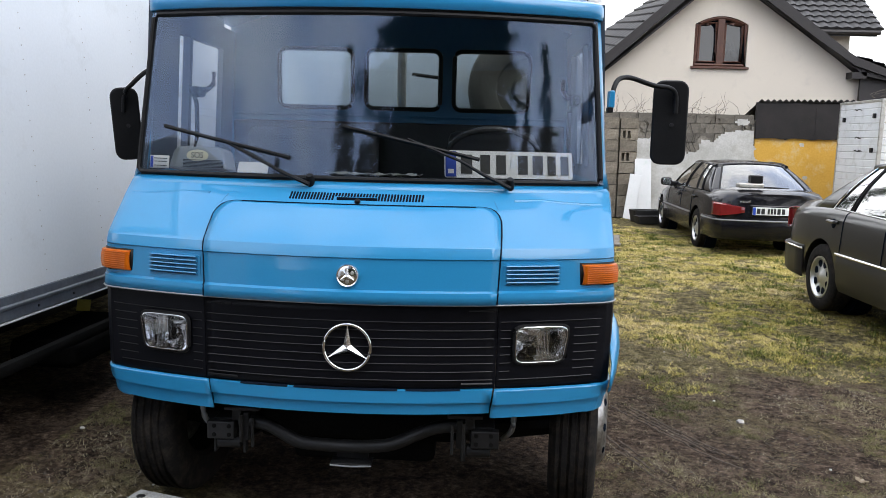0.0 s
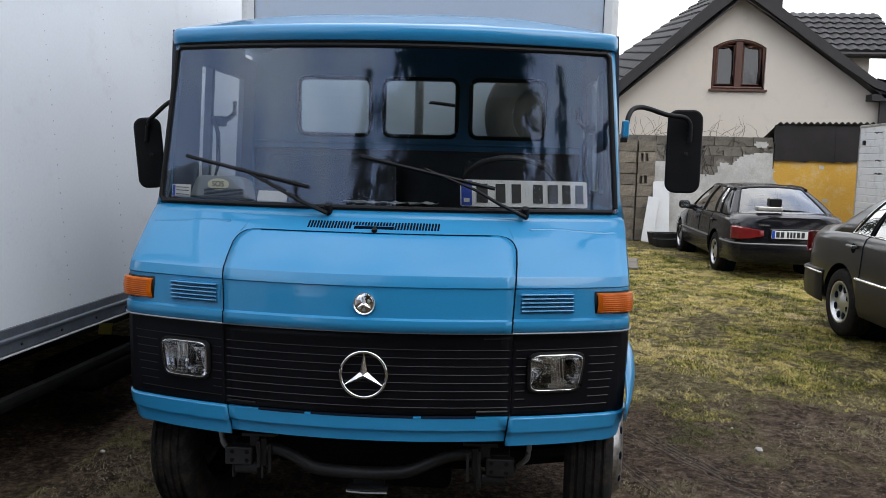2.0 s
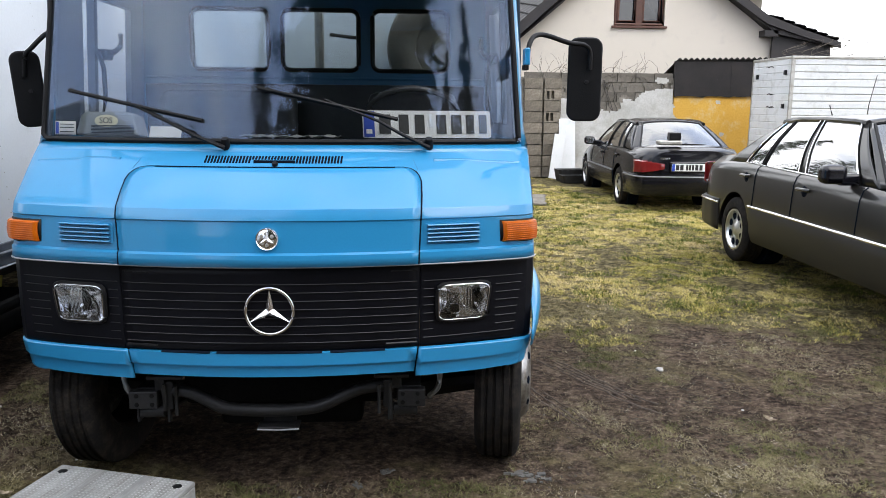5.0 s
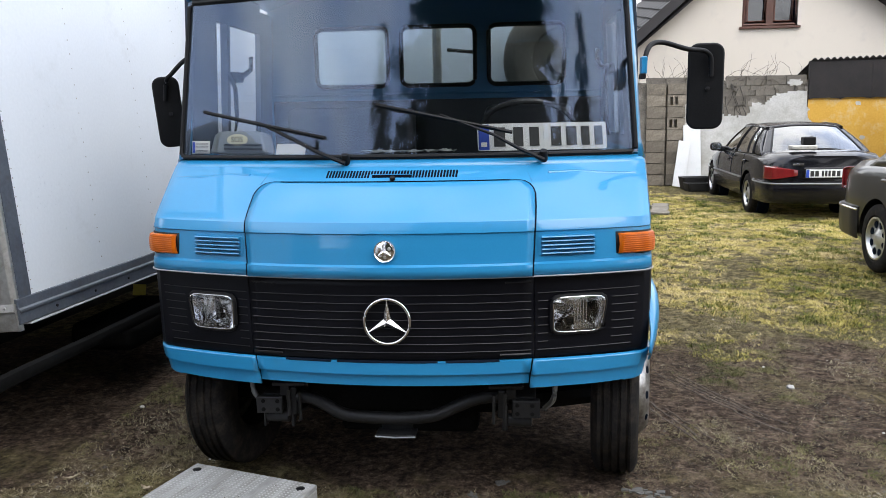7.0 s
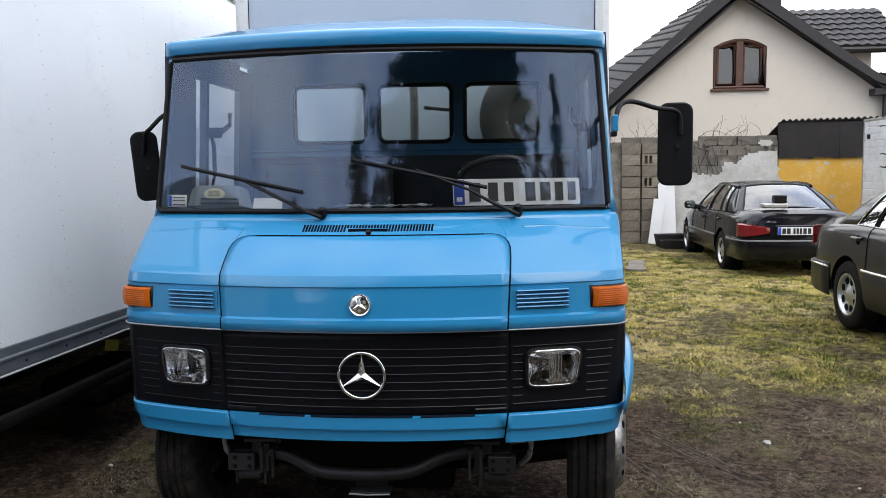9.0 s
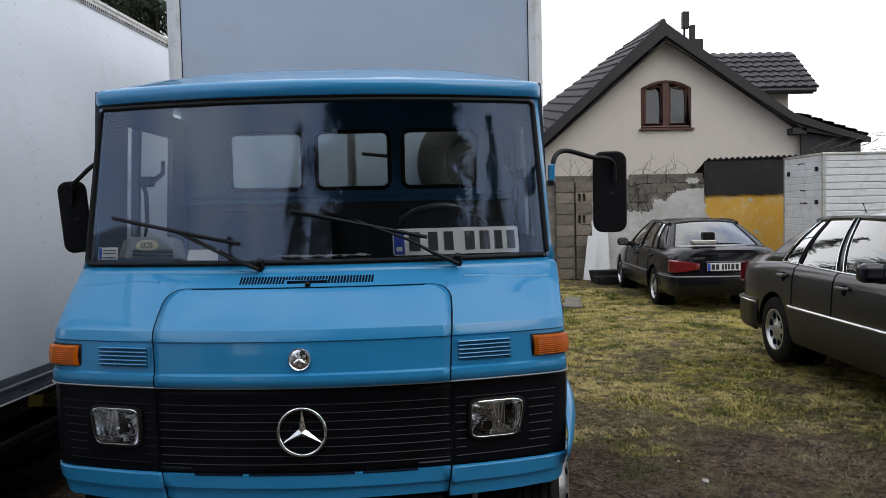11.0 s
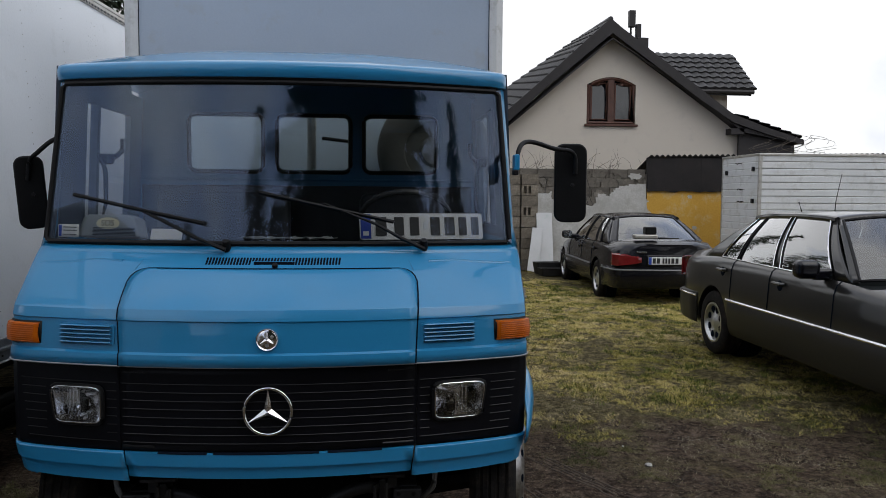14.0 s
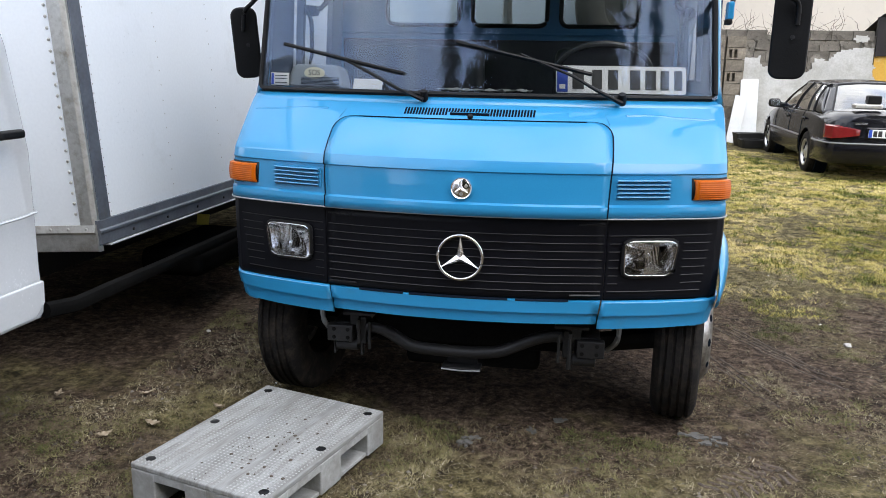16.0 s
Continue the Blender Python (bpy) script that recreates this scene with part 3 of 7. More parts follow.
for sx in (-1, 1):
    arch = [(0.60 + 0.45 * math.cos(radians(a)), 0.37 + 0.45 * math.sin(radians(a))) for a in span(120, 5, 14)]
    flank(sx, [(0.68, 1.44), (0.63, 1.4), (0.52, 1.3), (0.42, 1.2), (0.385, 1.1)] + (arch if sx > 0 else [(0.375, 1.0), (1.04, 1.0)]) + [(1.1, 0.5), (1.88, 0.5), (1.88, 1.44)], "cab_flank")
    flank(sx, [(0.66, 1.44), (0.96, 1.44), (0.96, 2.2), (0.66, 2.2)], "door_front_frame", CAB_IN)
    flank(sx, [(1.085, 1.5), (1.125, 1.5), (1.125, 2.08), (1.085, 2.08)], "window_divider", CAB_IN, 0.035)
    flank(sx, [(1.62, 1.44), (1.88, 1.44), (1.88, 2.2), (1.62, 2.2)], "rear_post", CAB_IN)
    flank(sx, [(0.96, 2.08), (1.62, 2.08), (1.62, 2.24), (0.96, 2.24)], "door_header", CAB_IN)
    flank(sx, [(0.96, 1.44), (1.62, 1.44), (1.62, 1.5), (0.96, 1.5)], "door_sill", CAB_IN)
    part("side_window", Build().grid(lambda y, z: (sx * (1.037 * slim(z) - 0.016), y, z), [0.95, 1.63], [1.48, 2.1]), DOOR_GLASS, truck, smooth=0).visible_shadow = False
    part("grab_rail", Build().tube([(sx * 0.93, 0.985, 1.5), (sx * 0.9, 0.97, 1.6), (sx * 0.9, 0.97, 1.75), (sx * 0.93, 0.985, 1.83)], 0.011, 8), SHADOW_METAL, truck)
    part("belt_hook", Build().tube([(sx * 0.93, 1.105, 1.82), (sx * 0.9, 1.13, 1.83), (sx * 0.89, 1.19, 1.86), (sx * 0.89, 1.2, 1.92)], 0.013, 8), SHADOW_METAL, truck)
    part("belt_guide", Build().box(sx * 0.94 - 0.025, sx * 0.94 + 0.025, 1.06, 1.16, 1.79, 1.84), SHADOW_METAL, truck, bevel=0.012)
    if sx < 0:
        continue
    # flared wheel arch
    b = Build()
    prof = [(-0.004, 0.56), (0.02, 0.55), (0.045, 0.53), (0.06, 0.5), (0.062, 0.47), (0.05, 0.455)]

    def swell(a):
        return lerp_table([(18, 1.0), (110, 1.0), (125, 0.8), (142, 0.3), (158, -0.1)], a)[0]
    b.grid(lambda a, i: (sx * (1.028 * slim(0.37 + 0.45 * math.sin(radians(a))) + prof[i][0] * swell(a)), 0.60 + prof[i][1] * math.cos(radians(a)), 0.37 + prof[i][1] * math.sin(radians(a))), span(18, 147, 28), range(len(prof)))
    part("wheel_arch", b, BLUE, truck, "flared sky-blue wheel arch", solid=0.006)

HOLES = [(-0.70, -0.277), (-0.188, 0.238), (0.326, 0.754)]
HZ0, HZ1 = 1.785, 2.113
xs = [-1.0] + [q for h in HOLES for q in h] + [1.0]
b = Build()
b.box(-1.0, 1.0, 1.83, 1.87, 0.6, HZ0)
b.box(-0.99, 0.99, 1.83, 1.87, HZ1, 2.31)
for x0, x1 in zip(xs[0::2], xs[1::2]):
    b.box(x0, x1, 1.83, 1.87, HZ0, HZ1)
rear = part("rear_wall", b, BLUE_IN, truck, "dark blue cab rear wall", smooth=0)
for x0, x1 in HOLES:
    w = part("rear_window", Build().box(x0 - 0.005, x1 + 0.005, 1.848, 1.852, HZ0 - 0.005, HZ1 + 0.005), REAR_GLASS, truck, smooth=0)
    w.visible_shadow = False
    part("window_rubber", Build().tube([(x, 1.826, z) for x, z in rounded(x0 - 0.004, x1 + 0.004, HZ0 - 0.004, HZ1 + 0.004, 0.045)], 0.013, 8, closed=True), RUBBER, w)
    corner = Build()
    for cx, cz, ax, az in ((x0, HZ0, 1, 1), (x1, HZ0, -1, 1), (x1, HZ1, -1, -1), (x0, HZ1, 1, -1)):
        poly = [(cx, cz)] + [(cx + ax * 0.045 * (1 - math.sin(q)), cz + az * 0.045 * (1 - math.cos(q))) for q in span(0, math.pi / 2, 5)]
        corner.prism(poly, lambda p, q, t: (p, 1.83 + t, q), 0.0, 0.03)
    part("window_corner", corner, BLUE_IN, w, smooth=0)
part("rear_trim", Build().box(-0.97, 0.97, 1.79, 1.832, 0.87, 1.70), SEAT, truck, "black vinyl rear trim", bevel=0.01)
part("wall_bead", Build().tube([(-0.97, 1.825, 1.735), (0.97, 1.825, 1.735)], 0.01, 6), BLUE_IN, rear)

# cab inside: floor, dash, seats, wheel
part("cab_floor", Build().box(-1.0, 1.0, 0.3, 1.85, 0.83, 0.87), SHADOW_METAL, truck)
DS = [(0.318, 1.428), (0.36, 1.436), (0.5, 1.44), (0.6, 1.43), (0.64, 1.39), (0.66, 1.2), (0.6, 0.9)]
b = Build()
b.grid(lambda s, i: (s * 0.985, DS[i][0] + BEND * s * s * (0.95 if i < 3 else 0.75), DS[i][1]), span(-1, 1, 24), range(len(DS)))
part("dashboard", b, DASH, truck, "black dashboard top", solid=0.02)
for x0, x1 in ((-0.85, -0.1), (0.3, 0.8)):
    part("seat_base", Build().box(x0, x1, 1.1, 1.65, 1.0, 1.15), SEAT, truck, bevel=0.04)
    part("seat_back", Build().box(x0, x1, 1.62, 1.76, 1.15, 1.66, pose(0, 0, 0)), SEAT, truck, bevel=0.05)
part("breather_pipe", Build().tube([(-0.01, 2.1, 1.0), (-0.01, 2.1, 2.3)], 0.028, 8), ALU, truck)
part("stay_bar", Build().tube([(0.06, 2.05, 2.0), (0.3, 2.0, 1.97)], 0.012, 6), STEEL, truck)
tilt = pose(0.54, 0.84, 1.53, -38, 0, 0)
WHEEL_RIM = surface("glossy_grey_plastic", (0.05, 0.05, 0.052), (0.08, 0.08, 0.082), 0.25, fine=120, coarse=9)
sw = part("steering_wheel", Build().tube([tilt @ Vector((0.215 * math.cos(a), 0.215 * math.sin(a), 0)) for a in span(0, 2 * math.pi, 40)[:-1]], 0.013, 8, closed=True), WHEEL_RIM, truck, "thin grey steering wheel")
part("spokes", Build().tube([tilt @ Vector((-0.21, 0, 0)), tilt @ Vector((0, 0, -0.03)), tilt @ Vector((0.21, 0, 0))], 0.012, 8).lathe([(0.0, 0.0), (0.05, -0.005), (0.06, -0.03), (0.03, -0.05)], tilt, 16), RUBBER, sw)
part("steering_column", Build().tube([tilt @ Vector((0, 0, -0.04)), (0.54, 0.62, 1.2)], 0.025, 8), SHADOW_METAL, truck)

# wipers
for piv, elbow, tip, a, c in (((-0.205, 1.418), (-0.42, 1.512), (-0.6, 1.592), (-0.865, 1.637), (-0.297, 1.522)), ((0.602, 1.42), (0.4, 1.525), (0.186, 1.608), (-0.08, 1.652), (0.475, 1.532))):
    def on(p, out):
        return (p[0], glass_y(p[0], max(1.41, p[1])) - out, p[1])
    wip = part("wiper", Build().tube([on(piv, 0.03), on(((piv[0] + elbow[0]) / 2, (piv[1] + elbow[1]) / 2 - 0.004), 0.045), on(elbow, 0.045), on(tip, 0.03)], [0.012, 0.009, 0.0075, 0.006], 8, flat=0.8), RUBBER, truck, "black wiper")
    part("pivot", Build().lathe([(0.0, 0.045), (0.014, 0.043), (0.018, 0.03), (0.018, -0.02)], look(on(piv, 0.0), Vector(on(piv, 0.0)) + Vector((0, 0.6, -1))), 14), RUBBER, wip)
    pts = [on((a[0] + (c[0] - a[0]) * k, a[1] + (c[1] - a[1]) * k), 0.012) for k in span(0, 1, 10)]
    part("blade", Build().tube(pts, 0.0075, 6, flat=1.2), RUBBER, wip)
    part("blade_bridge", Build().tube([Vector(p) + Vector((0, -0.012 - 0.012 * math.sin(math.pi * k), 0.002)) for p, k in zip(pts[1:-1], span(0, 1, 8))], 0.006, 6), RUBBER, wip)

# mirrors on bent arms
def mirror(cx, cy, cz, w, h, turn, arm, lean=0.0, name="mirror"):
    head = part(name, Build().prism(rounded(-w / 2, w / 2, -h / 2, h / 2, 0.045), lambda p, q, t: (p * (1 - 0.12 * t / 0.07), -0.035 + t, q * (1 - 0.06 * t / 0.07)), 0.07, 0.0), RUBBER, truck, "black door mirror", bevel=0.012)
    head.matrix_world = pose(cx, cy, cz, 0, lean, turn)
    part("screw", Build().lathe([(0.0, 0.012), (0.009, 0.01), (0.009, 0)], pose(0.008, -0.04, -0.01, 90, 0, 0), 12), STEEL, head)
    part("mirror_glass", Build().prism(rounded(-w / 2 + 0.02, w / 2 - 0.02, -h / 2 + 0.02, h / 2 - 0.02, 0.03), lambda p, q, t: (p, 0.036 + t, q), 0.0, 0.002), CHROME, head)
    part("mirror_arm", Build().tube(smooth_line(arm), 0.0105, 10), RUBBER, truck)


mirror(1.312, 0.72, 1.708, 0.1555, 0.3725, -6, [(1.012, 0.45, 1.79), (1.022, 0.47, 1.843), (1.05, 0.511, 1.879), (1.105, 0.556, 1.887), (1.213, 0.612, 1.862), (1.292, 0.651, 1.855), (1.324, 0.669, 1.825), (1.327, 0.672, 1.75)])
mirror(-1.215, 0.9, 1.645, 0.13, 0.345, 18, [(-1.0, 0.70, 1.89), (-1.06, 0.74, 1.875), (-1.15, 0.82, 1.83), (-1.2, 0.85, 1.79), (-1.215, 0.86, 1.7)], -4.5)
part("mirror_bracket", Build().box(0.996, 1.02, 0.42, 0.48, 1.755, 1.825), BLUE, truck, bevel=0.006)
part("bracket_clamp", Build().box(0.992, 1.014, 0.415, 0.47, 1.735, 1.757), RUBBER, truck, bevel=0.004)

# chassis: rail ends, bent front tube, hook plate, axle, dark mass of the engine bay
for sx in (-1, 1):
    rail = part("frame_rail", Build().box(sx * 0.52 - 0.05, sx * 0.52 + 0.05, 0.17, 6.1, 0.40, 0.47), STEEL, truck, "dark steel frame rail", bevel=0.008)
    part("rail_end", Build().box(sx * 0.53 - 0.056, sx * 0.53 + 0.056, 0.125, 0.17, 0.395, 0.468), STEEL, rail, bevel=0.006)
    for bx in (-0.03, 0.03):
        for bz in (0.414, 0.45):
            part("bolt_hole", Build().lathe([(0.0, 0.004), (0.008, 0.003), (0.009, 0.0)], pose(sx * 0.525 + bx, 0.125, bz, 90, 0, 0), 10), SHADOW_METAL, rail)
    clamp = part("tube_clamp", Build().box(sx * 0.43 - 0.014, sx * 0.43 + 0.014, 0.14, 0.24, 0.385, 0.505), STEEL, truck, bevel=0.008)
    part("clamp_bolt", Build().tube([(sx * 0.445, 0.125, 0.5), (sx * 0.445, 0.125, 0.39)], 0.008, 6).tube([(sx * 0.40, 0.128, 0.49), (sx * 0.40, 0.128, 0.37)], 0.007, 6), STEEL, clamp)
    part("mount_plate", Build().box(sx * 0.45 - 0.07, sx * 0.45 + 0.07, 0.14, 0.26, 0.51, 0.525).box(sx * 0.47 - 0.02, sx * 0.47 + 0.02, 0.15, 0.2, 0.465, 0.515), STEEL, clamp, bevel=0.004)
    part("spring_shackle", Build().lathe([(0.0, -0.05), (0.026, -0.048), (0.026, 0.048), (0.0, 0.05)], pose(sx * 0.505, 0.17, 0.372, 0, 90, 0), 16).box(sx * 0.505 - 0.06, sx * 0.505 - 0.05, 0.15, 0.2, 0.33, 0.42).box(sx * 0.44 - 0.006, sx * 0.44 + 0.006, 0.15, 0.18, 0.33, 0.4), STEEL, truck, bevel=0.004)
    part("brake_hose", Build().tube(smooth_line([(sx * 0.645, 0.26, 0.57), (sx * 0.65, 0.27, 0.5), (sx * 0.645, 0.29, 0.42), (sx * 0.61, 0.34, 0.36)], 4), 0.012, 8), DULL_EDGE, truck, "pale grey brake hose")
    part("leaf_spring", Build().tube([(sx * 0.5, 0.2, 0.36), (sx * 0.5, 0.6, 0.27), (sx * 0.5, 1.1, 0.38)], 0.03, 6, flat=0.8), STEEL, truck)
tube = [(-0.46, 0.17, 0.455), (-0.41, 0.165, 0.46), (-0.35, 0.16, 0.452), (-0.29, 0.155, 0.425), (-0.235, 0.15, 0.395), (-0.17, 0.15, 0.382), (0, 0.148, 0.378), (0.12, 0.15, 0.385), (0.18, 0.15, 0.4), (0.25, 0.155, 0.432), (0.32, 0.16, 0.46), (0.38, 0.165, 0.47), (0.46, 0.17, 0.468)]
part("front_tube", Build().tube(smooth_line(tube, 3), 0.026, 12), STEEL, truck, "bent dark steel cross tube")
part("plate_edge", Build().tube([(-0.088, 0.129, 0.304), (-0.01, 0.127, 0.301), (0.078, 0.129, 0.304)], 0.0035, 6), DULL_EDGE, truck)
part("tow_plate", Build().box(-0.088, 0.078, 0.13, 0.21, 0.302, 0.312).box(-0.07, 0.06, 0.19, 0.2, 0.31, 0.37), STEEL, truck, bevel=0.003)
part("axle", Build().tube([(-0.9, 0.60, 0.35), (-0.55, 0.60, 0.3), (0, 0.6, 0.28), (0.55, 0.60, 0.3), (0.9, 0.60, 0.35)], 0.05, 8), STEEL, truck)
# engine block widened and an unseen gearbox added to block light underneath
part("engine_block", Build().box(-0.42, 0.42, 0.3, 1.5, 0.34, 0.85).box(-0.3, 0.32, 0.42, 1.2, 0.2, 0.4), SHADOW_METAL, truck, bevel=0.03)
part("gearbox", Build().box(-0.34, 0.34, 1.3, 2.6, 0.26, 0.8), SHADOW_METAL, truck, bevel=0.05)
# flaps added unseen behind the front wheels, also to block light
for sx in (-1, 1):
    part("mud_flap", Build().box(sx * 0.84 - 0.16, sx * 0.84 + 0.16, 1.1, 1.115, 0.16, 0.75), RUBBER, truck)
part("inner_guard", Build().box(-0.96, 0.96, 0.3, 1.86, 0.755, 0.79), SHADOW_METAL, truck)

# wheels
def wheel(parent, m, r, w, rim_r, tyre_mat, rim_mat, spokes, name="wheel"):
    """Axis along local x, the outer face towards +x."""
    turn = m @ pose(0, 0, 0, 0, 90, 0)
    h = w / 2
    prof = [(rim_r, -h * 0.8), (rim_r + 0.02, -h), (r - 0.05, -h * 1.04), (r - 0.015, -h * 0.9), (r, -h * 0.72)]
    n_g = 4
    for i in range(n_g):
        a = -h * 0.72 + 1.44 * h * (i + 0.35) / n_g
        prof += [(r, a), (r - 0.009, a + 0.004), (r - 0.009, a + 0.011), (r, a + 0.015)]
    prof += [(r, h * 0.72), (r - 0.015, h * 0.9), (r - 0.05, h * 1.04), (rim_r + 0.02, h), (rim_r, h * 0.8)]
    wh = part(name, Build().lathe(prof, turn, 56, closed=True), tyre_mat, parent, "worn black tyre")
    spokes(wh, turn, rim_r, h, rim_mat)
    return wh


def steel_rim(wh, turn, r, h, mat):
    part("rim", Build().lathe([(r + 0.004, h * 0.86), (r + 0.004, h * 0.98), (r - 0.012, h), (r - 0.02, h * 0.7), (r - 0.03, h * 0.2), (r - 0.07, h * 0.15), (r - 0.1, h * 0.5), (0.09, h * 0.62), (0.085, h * 1.0), (0.06, h * 1.12), (0.0, h * 1.15)], turn, 40, ends=False), mat, wh, "steel rim")
    part("hub_trim", Build().lathe([(r - 0.002, h * 0.9), (r - 0.002, h + 0.005), (r - 0.02, h + 0.028), (r - 0.05, h + 0.046), (r - 0.08, h + 0.048), (r - 0.095, h * 0.8)], turn, 40, ends=False), RIM_GREY, wh, "bright wheel trim ring")
    for k in range(10):
        q = turn @ pose(0, 0, 0, 0, 0, 36 * k + 9) @ pose(r - 0.035, 0, h + 0.037, 0, 31, 0)
        part("trim_hole", Build().prism([(0.011 * math.cos(t), 0.018 * math.sin(t)) for t in span(0, 2 * math.pi, 12)[:-1]], lambda p, s, d: q @ Vector((p, s, d)), -0.004, 0.0006), SEAM, wh)
    for k in range(6):
        a = 2 * math.pi * k / 6
        part("wheel_nut", Build().lathe([(0.0, h * 0.85), (0.012, h * 0.84), (0.014, h * 0.6)], turn @ pose(0.115 * math.cos(a), 0.115 * math.sin(a), 0), 6), CHROME, wh)


for sx in (-1, 1):
    wheel(truck, pose(0.942 if sx > 0 else -0.815, 0.60, 0.374, 0, 0, (0 if sx > 0 else 180) - 8), 0.378, 0.19, 0.21, TYRE, RIM_GREY, steel_rim)
    wheel(truck, pose(sx * 0.93, 4.3, 0.37, 0, 0, 0 if sx > 0 else 180), 0.37, 0.2, 0.21, TYRE, RIM_GREY, steel_rim)
part("rear_axle", Build().tube([(-0.9, 4.3, 0.37), (0.9, 4.3, 0.37)], 0.06, 8), STEEL, truck)

# spare wheel carried between cab and box
# tyre grey carries the haze of the two panes before it
SPARE = surface("greyed_spare_tyre", (0.1, 0.098, 0.092), (0.15, 0.147, 0.138), 0.9, fine=60, coarse=6, bump=0.3)
spare = part("spare_wheel", Build().lathe([(0.2, -0.07), (0.24, -0.095), (0.33, -0.1), (0.36, -0.085), (0.37, -0.06), (0.37, 0.06), (0.36, 0.085), (0.33, 0.1), (0.24, 0.095), (0.2, 0.07)], pose(0.77, 2.2, 1.93, 90, 0, 0), 48, closed=True), SPARE, truck, "spare tyre behind the cab, greyed for the glass haze")
part("spare_rim", Build().lathe([(0.205, 0.06), (0.19, 0.03), (0.1, 0.02), (0.08, 0.05), (0.0, 0.05)], pose(0.77, 2.2, 1.93, 90, 0, 0), 32, ends=False), SPARE, spare)

# box body behind the cab
BX, BY0, BY1, BZ0, BZ1 = 1.246, 2.39, 6.3, 0.95, 3.205
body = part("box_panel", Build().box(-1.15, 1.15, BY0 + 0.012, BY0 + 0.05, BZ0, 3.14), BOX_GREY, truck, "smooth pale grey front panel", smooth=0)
for sx in (-1, 1):
    poly = [(1.15, 0.0), (1.2, 0.0), (BX, 0.035), (BX, 0.09), (1.15, 0.09)]
    part("corner_post", Build().prism(poly, lambda p, q, t: (sx * p, BY0 + q, t), BZ0, 3.12), BOX_TRIM, truck, bevel=0.006)
    part("post_gap", Build().box(sx * 1.149 - 0.003, sx * 1.149 + 0.003, BY0 + 0.006, BY0 + 0.02, BZ0, 3.14), SEAM, truck, smooth=0)
    cap = part("corner_cap", Build().prism([(1.06, 3.135), (1.12, 3.13), (1.14, 3.09), (1.225, 3.085), (BX + 0.006, 3.1), (BX + 0.006, 3.17), (1.2, 3.215), (1.06, 3.215)], lambda p, q, t: (sx * p, BY0 - 0.008 + t, q), 0.0, 0.12), BOX_TRIM, truck, "pale cast corner cap", bevel=0.008)
    part("marker_lamp", Build().box(sx * 1.16 - 0.055, sx * 1.16 + 0.055, BY0 - 0.022, BY0 - 0.006, 3.142, 3.182), RUBBER, cap, "small black marker lamp", bevel=0.005)
    part("marker_lens", Build().box(sx * 1.16 - 0.02, sx * 1.16 + 0.02, BY0 - 0.026, BY0 - 0.02, 3.147, 3.177), PLATE_WHITE, cap, bevel=0.003)
    # unseen sides made white to bounce light into the gap between the trucks
    part("box_side", Build().box(sx * 1.2 - 0.02, sx * 1.2 + 0.02, BY0 + 0.09, BY1, BZ0, 3.17), BOX_WHITE, truck, smooth=0)
part("top_rail", Build().prism([(0.0, 3.135), (0.0, 3.175), (0.035, 3.21), (0.12, 3.21), (0.12, 3.135)], lambda p, q, t: (t, BY0 + p, q), -1.06, 1.06), BOX_TRIM, truck, bevel=0.005)
part("rail_gap", Build().box(-1.15, 1.15, BY0 + 0.006, BY0 + 0.02, 3.13, 3.136), SEAM, truck, smooth=0)
part("box_roof", Build().box(-1.2, 1.2, BY0 + 0.1, BY1, 3.17, 3.2), BOX_TRIM, truck, smooth=0)
part("box_floor", Build().box(-1.2, 1.2, BY0 + 0.02, BY1, BZ0 - 0.1, BZ0), BOX_TRIM, truck, smooth=0)
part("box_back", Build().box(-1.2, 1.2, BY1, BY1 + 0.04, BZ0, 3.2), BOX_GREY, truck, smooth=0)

# ---- things on the dashboard ----
pm = pose(0.6, 0.44, 1.511, -14, 0, 11) @ Matrix.Diagonal((1.05, 1, 1, 1))
number_plate = thing("number_plate", "white number plate with a blue band propped behind the windscreen", "number plate", pm)
part("plate", Build().prism(rounded(-0.26, 0.26, -0.057, 0.057, 0.01), lambda p, q, t: (p, t, q), 0.0, 0.003), PLATE_WHITE, number_plate, smooth=0)
part("blue_band", Build().box(-0.256, -0.214, -0.0025, 0.0, -0.053, 0.053), EU_BLUE, number_plate, smooth=0)
part("band_mark", Build().box(-0.247, -0.224, -0.0045, -0.0025, -0.04, -0.022), PLATE_WHITE, number_plate, smooth=0)
for k, (x0, x1) in enumerate(((-0.195, -0.15), (-0.117, -0.078), (-0.052, -0.014), (0.035, 0.075), (0.096, 0.138), (0.157, 0.19), (0.211, 0.243))):
    part("character_bar", Build().box(x0, x1, -0.0035, 0.0, -0.04, 0.04), INK, number_plate, smooth=0)
part("seal", Build().box(0.005, 0.022, -0.0035, 0.0, -0.012, 0.02), BOX_WHITE, number_plate, smooth=0)


# ================= the white box truck alongside =================
wm = pose(-1.655, 0.209, 0, 0, 0, -3.3)
white = thing("white_box_truck", "white box truck with riveted panels and aluminium rails, parked alongside", "truck", wm)
WZ0, WZ1, WL = 0.661, 3.226, 4.9
LEAN = wm.inverted() @ pose(-1.809, 0.504, 0, 0, 0, -2.72) @ pose(0, 0, 0, 0, -4.13, 0)   # the body leans to fit the camera's view; chassis and cab stay upright


def box_part(*given, **named):
    ob = part(*given, **named)
    ob.matrix_basis = LEAN
    return ob


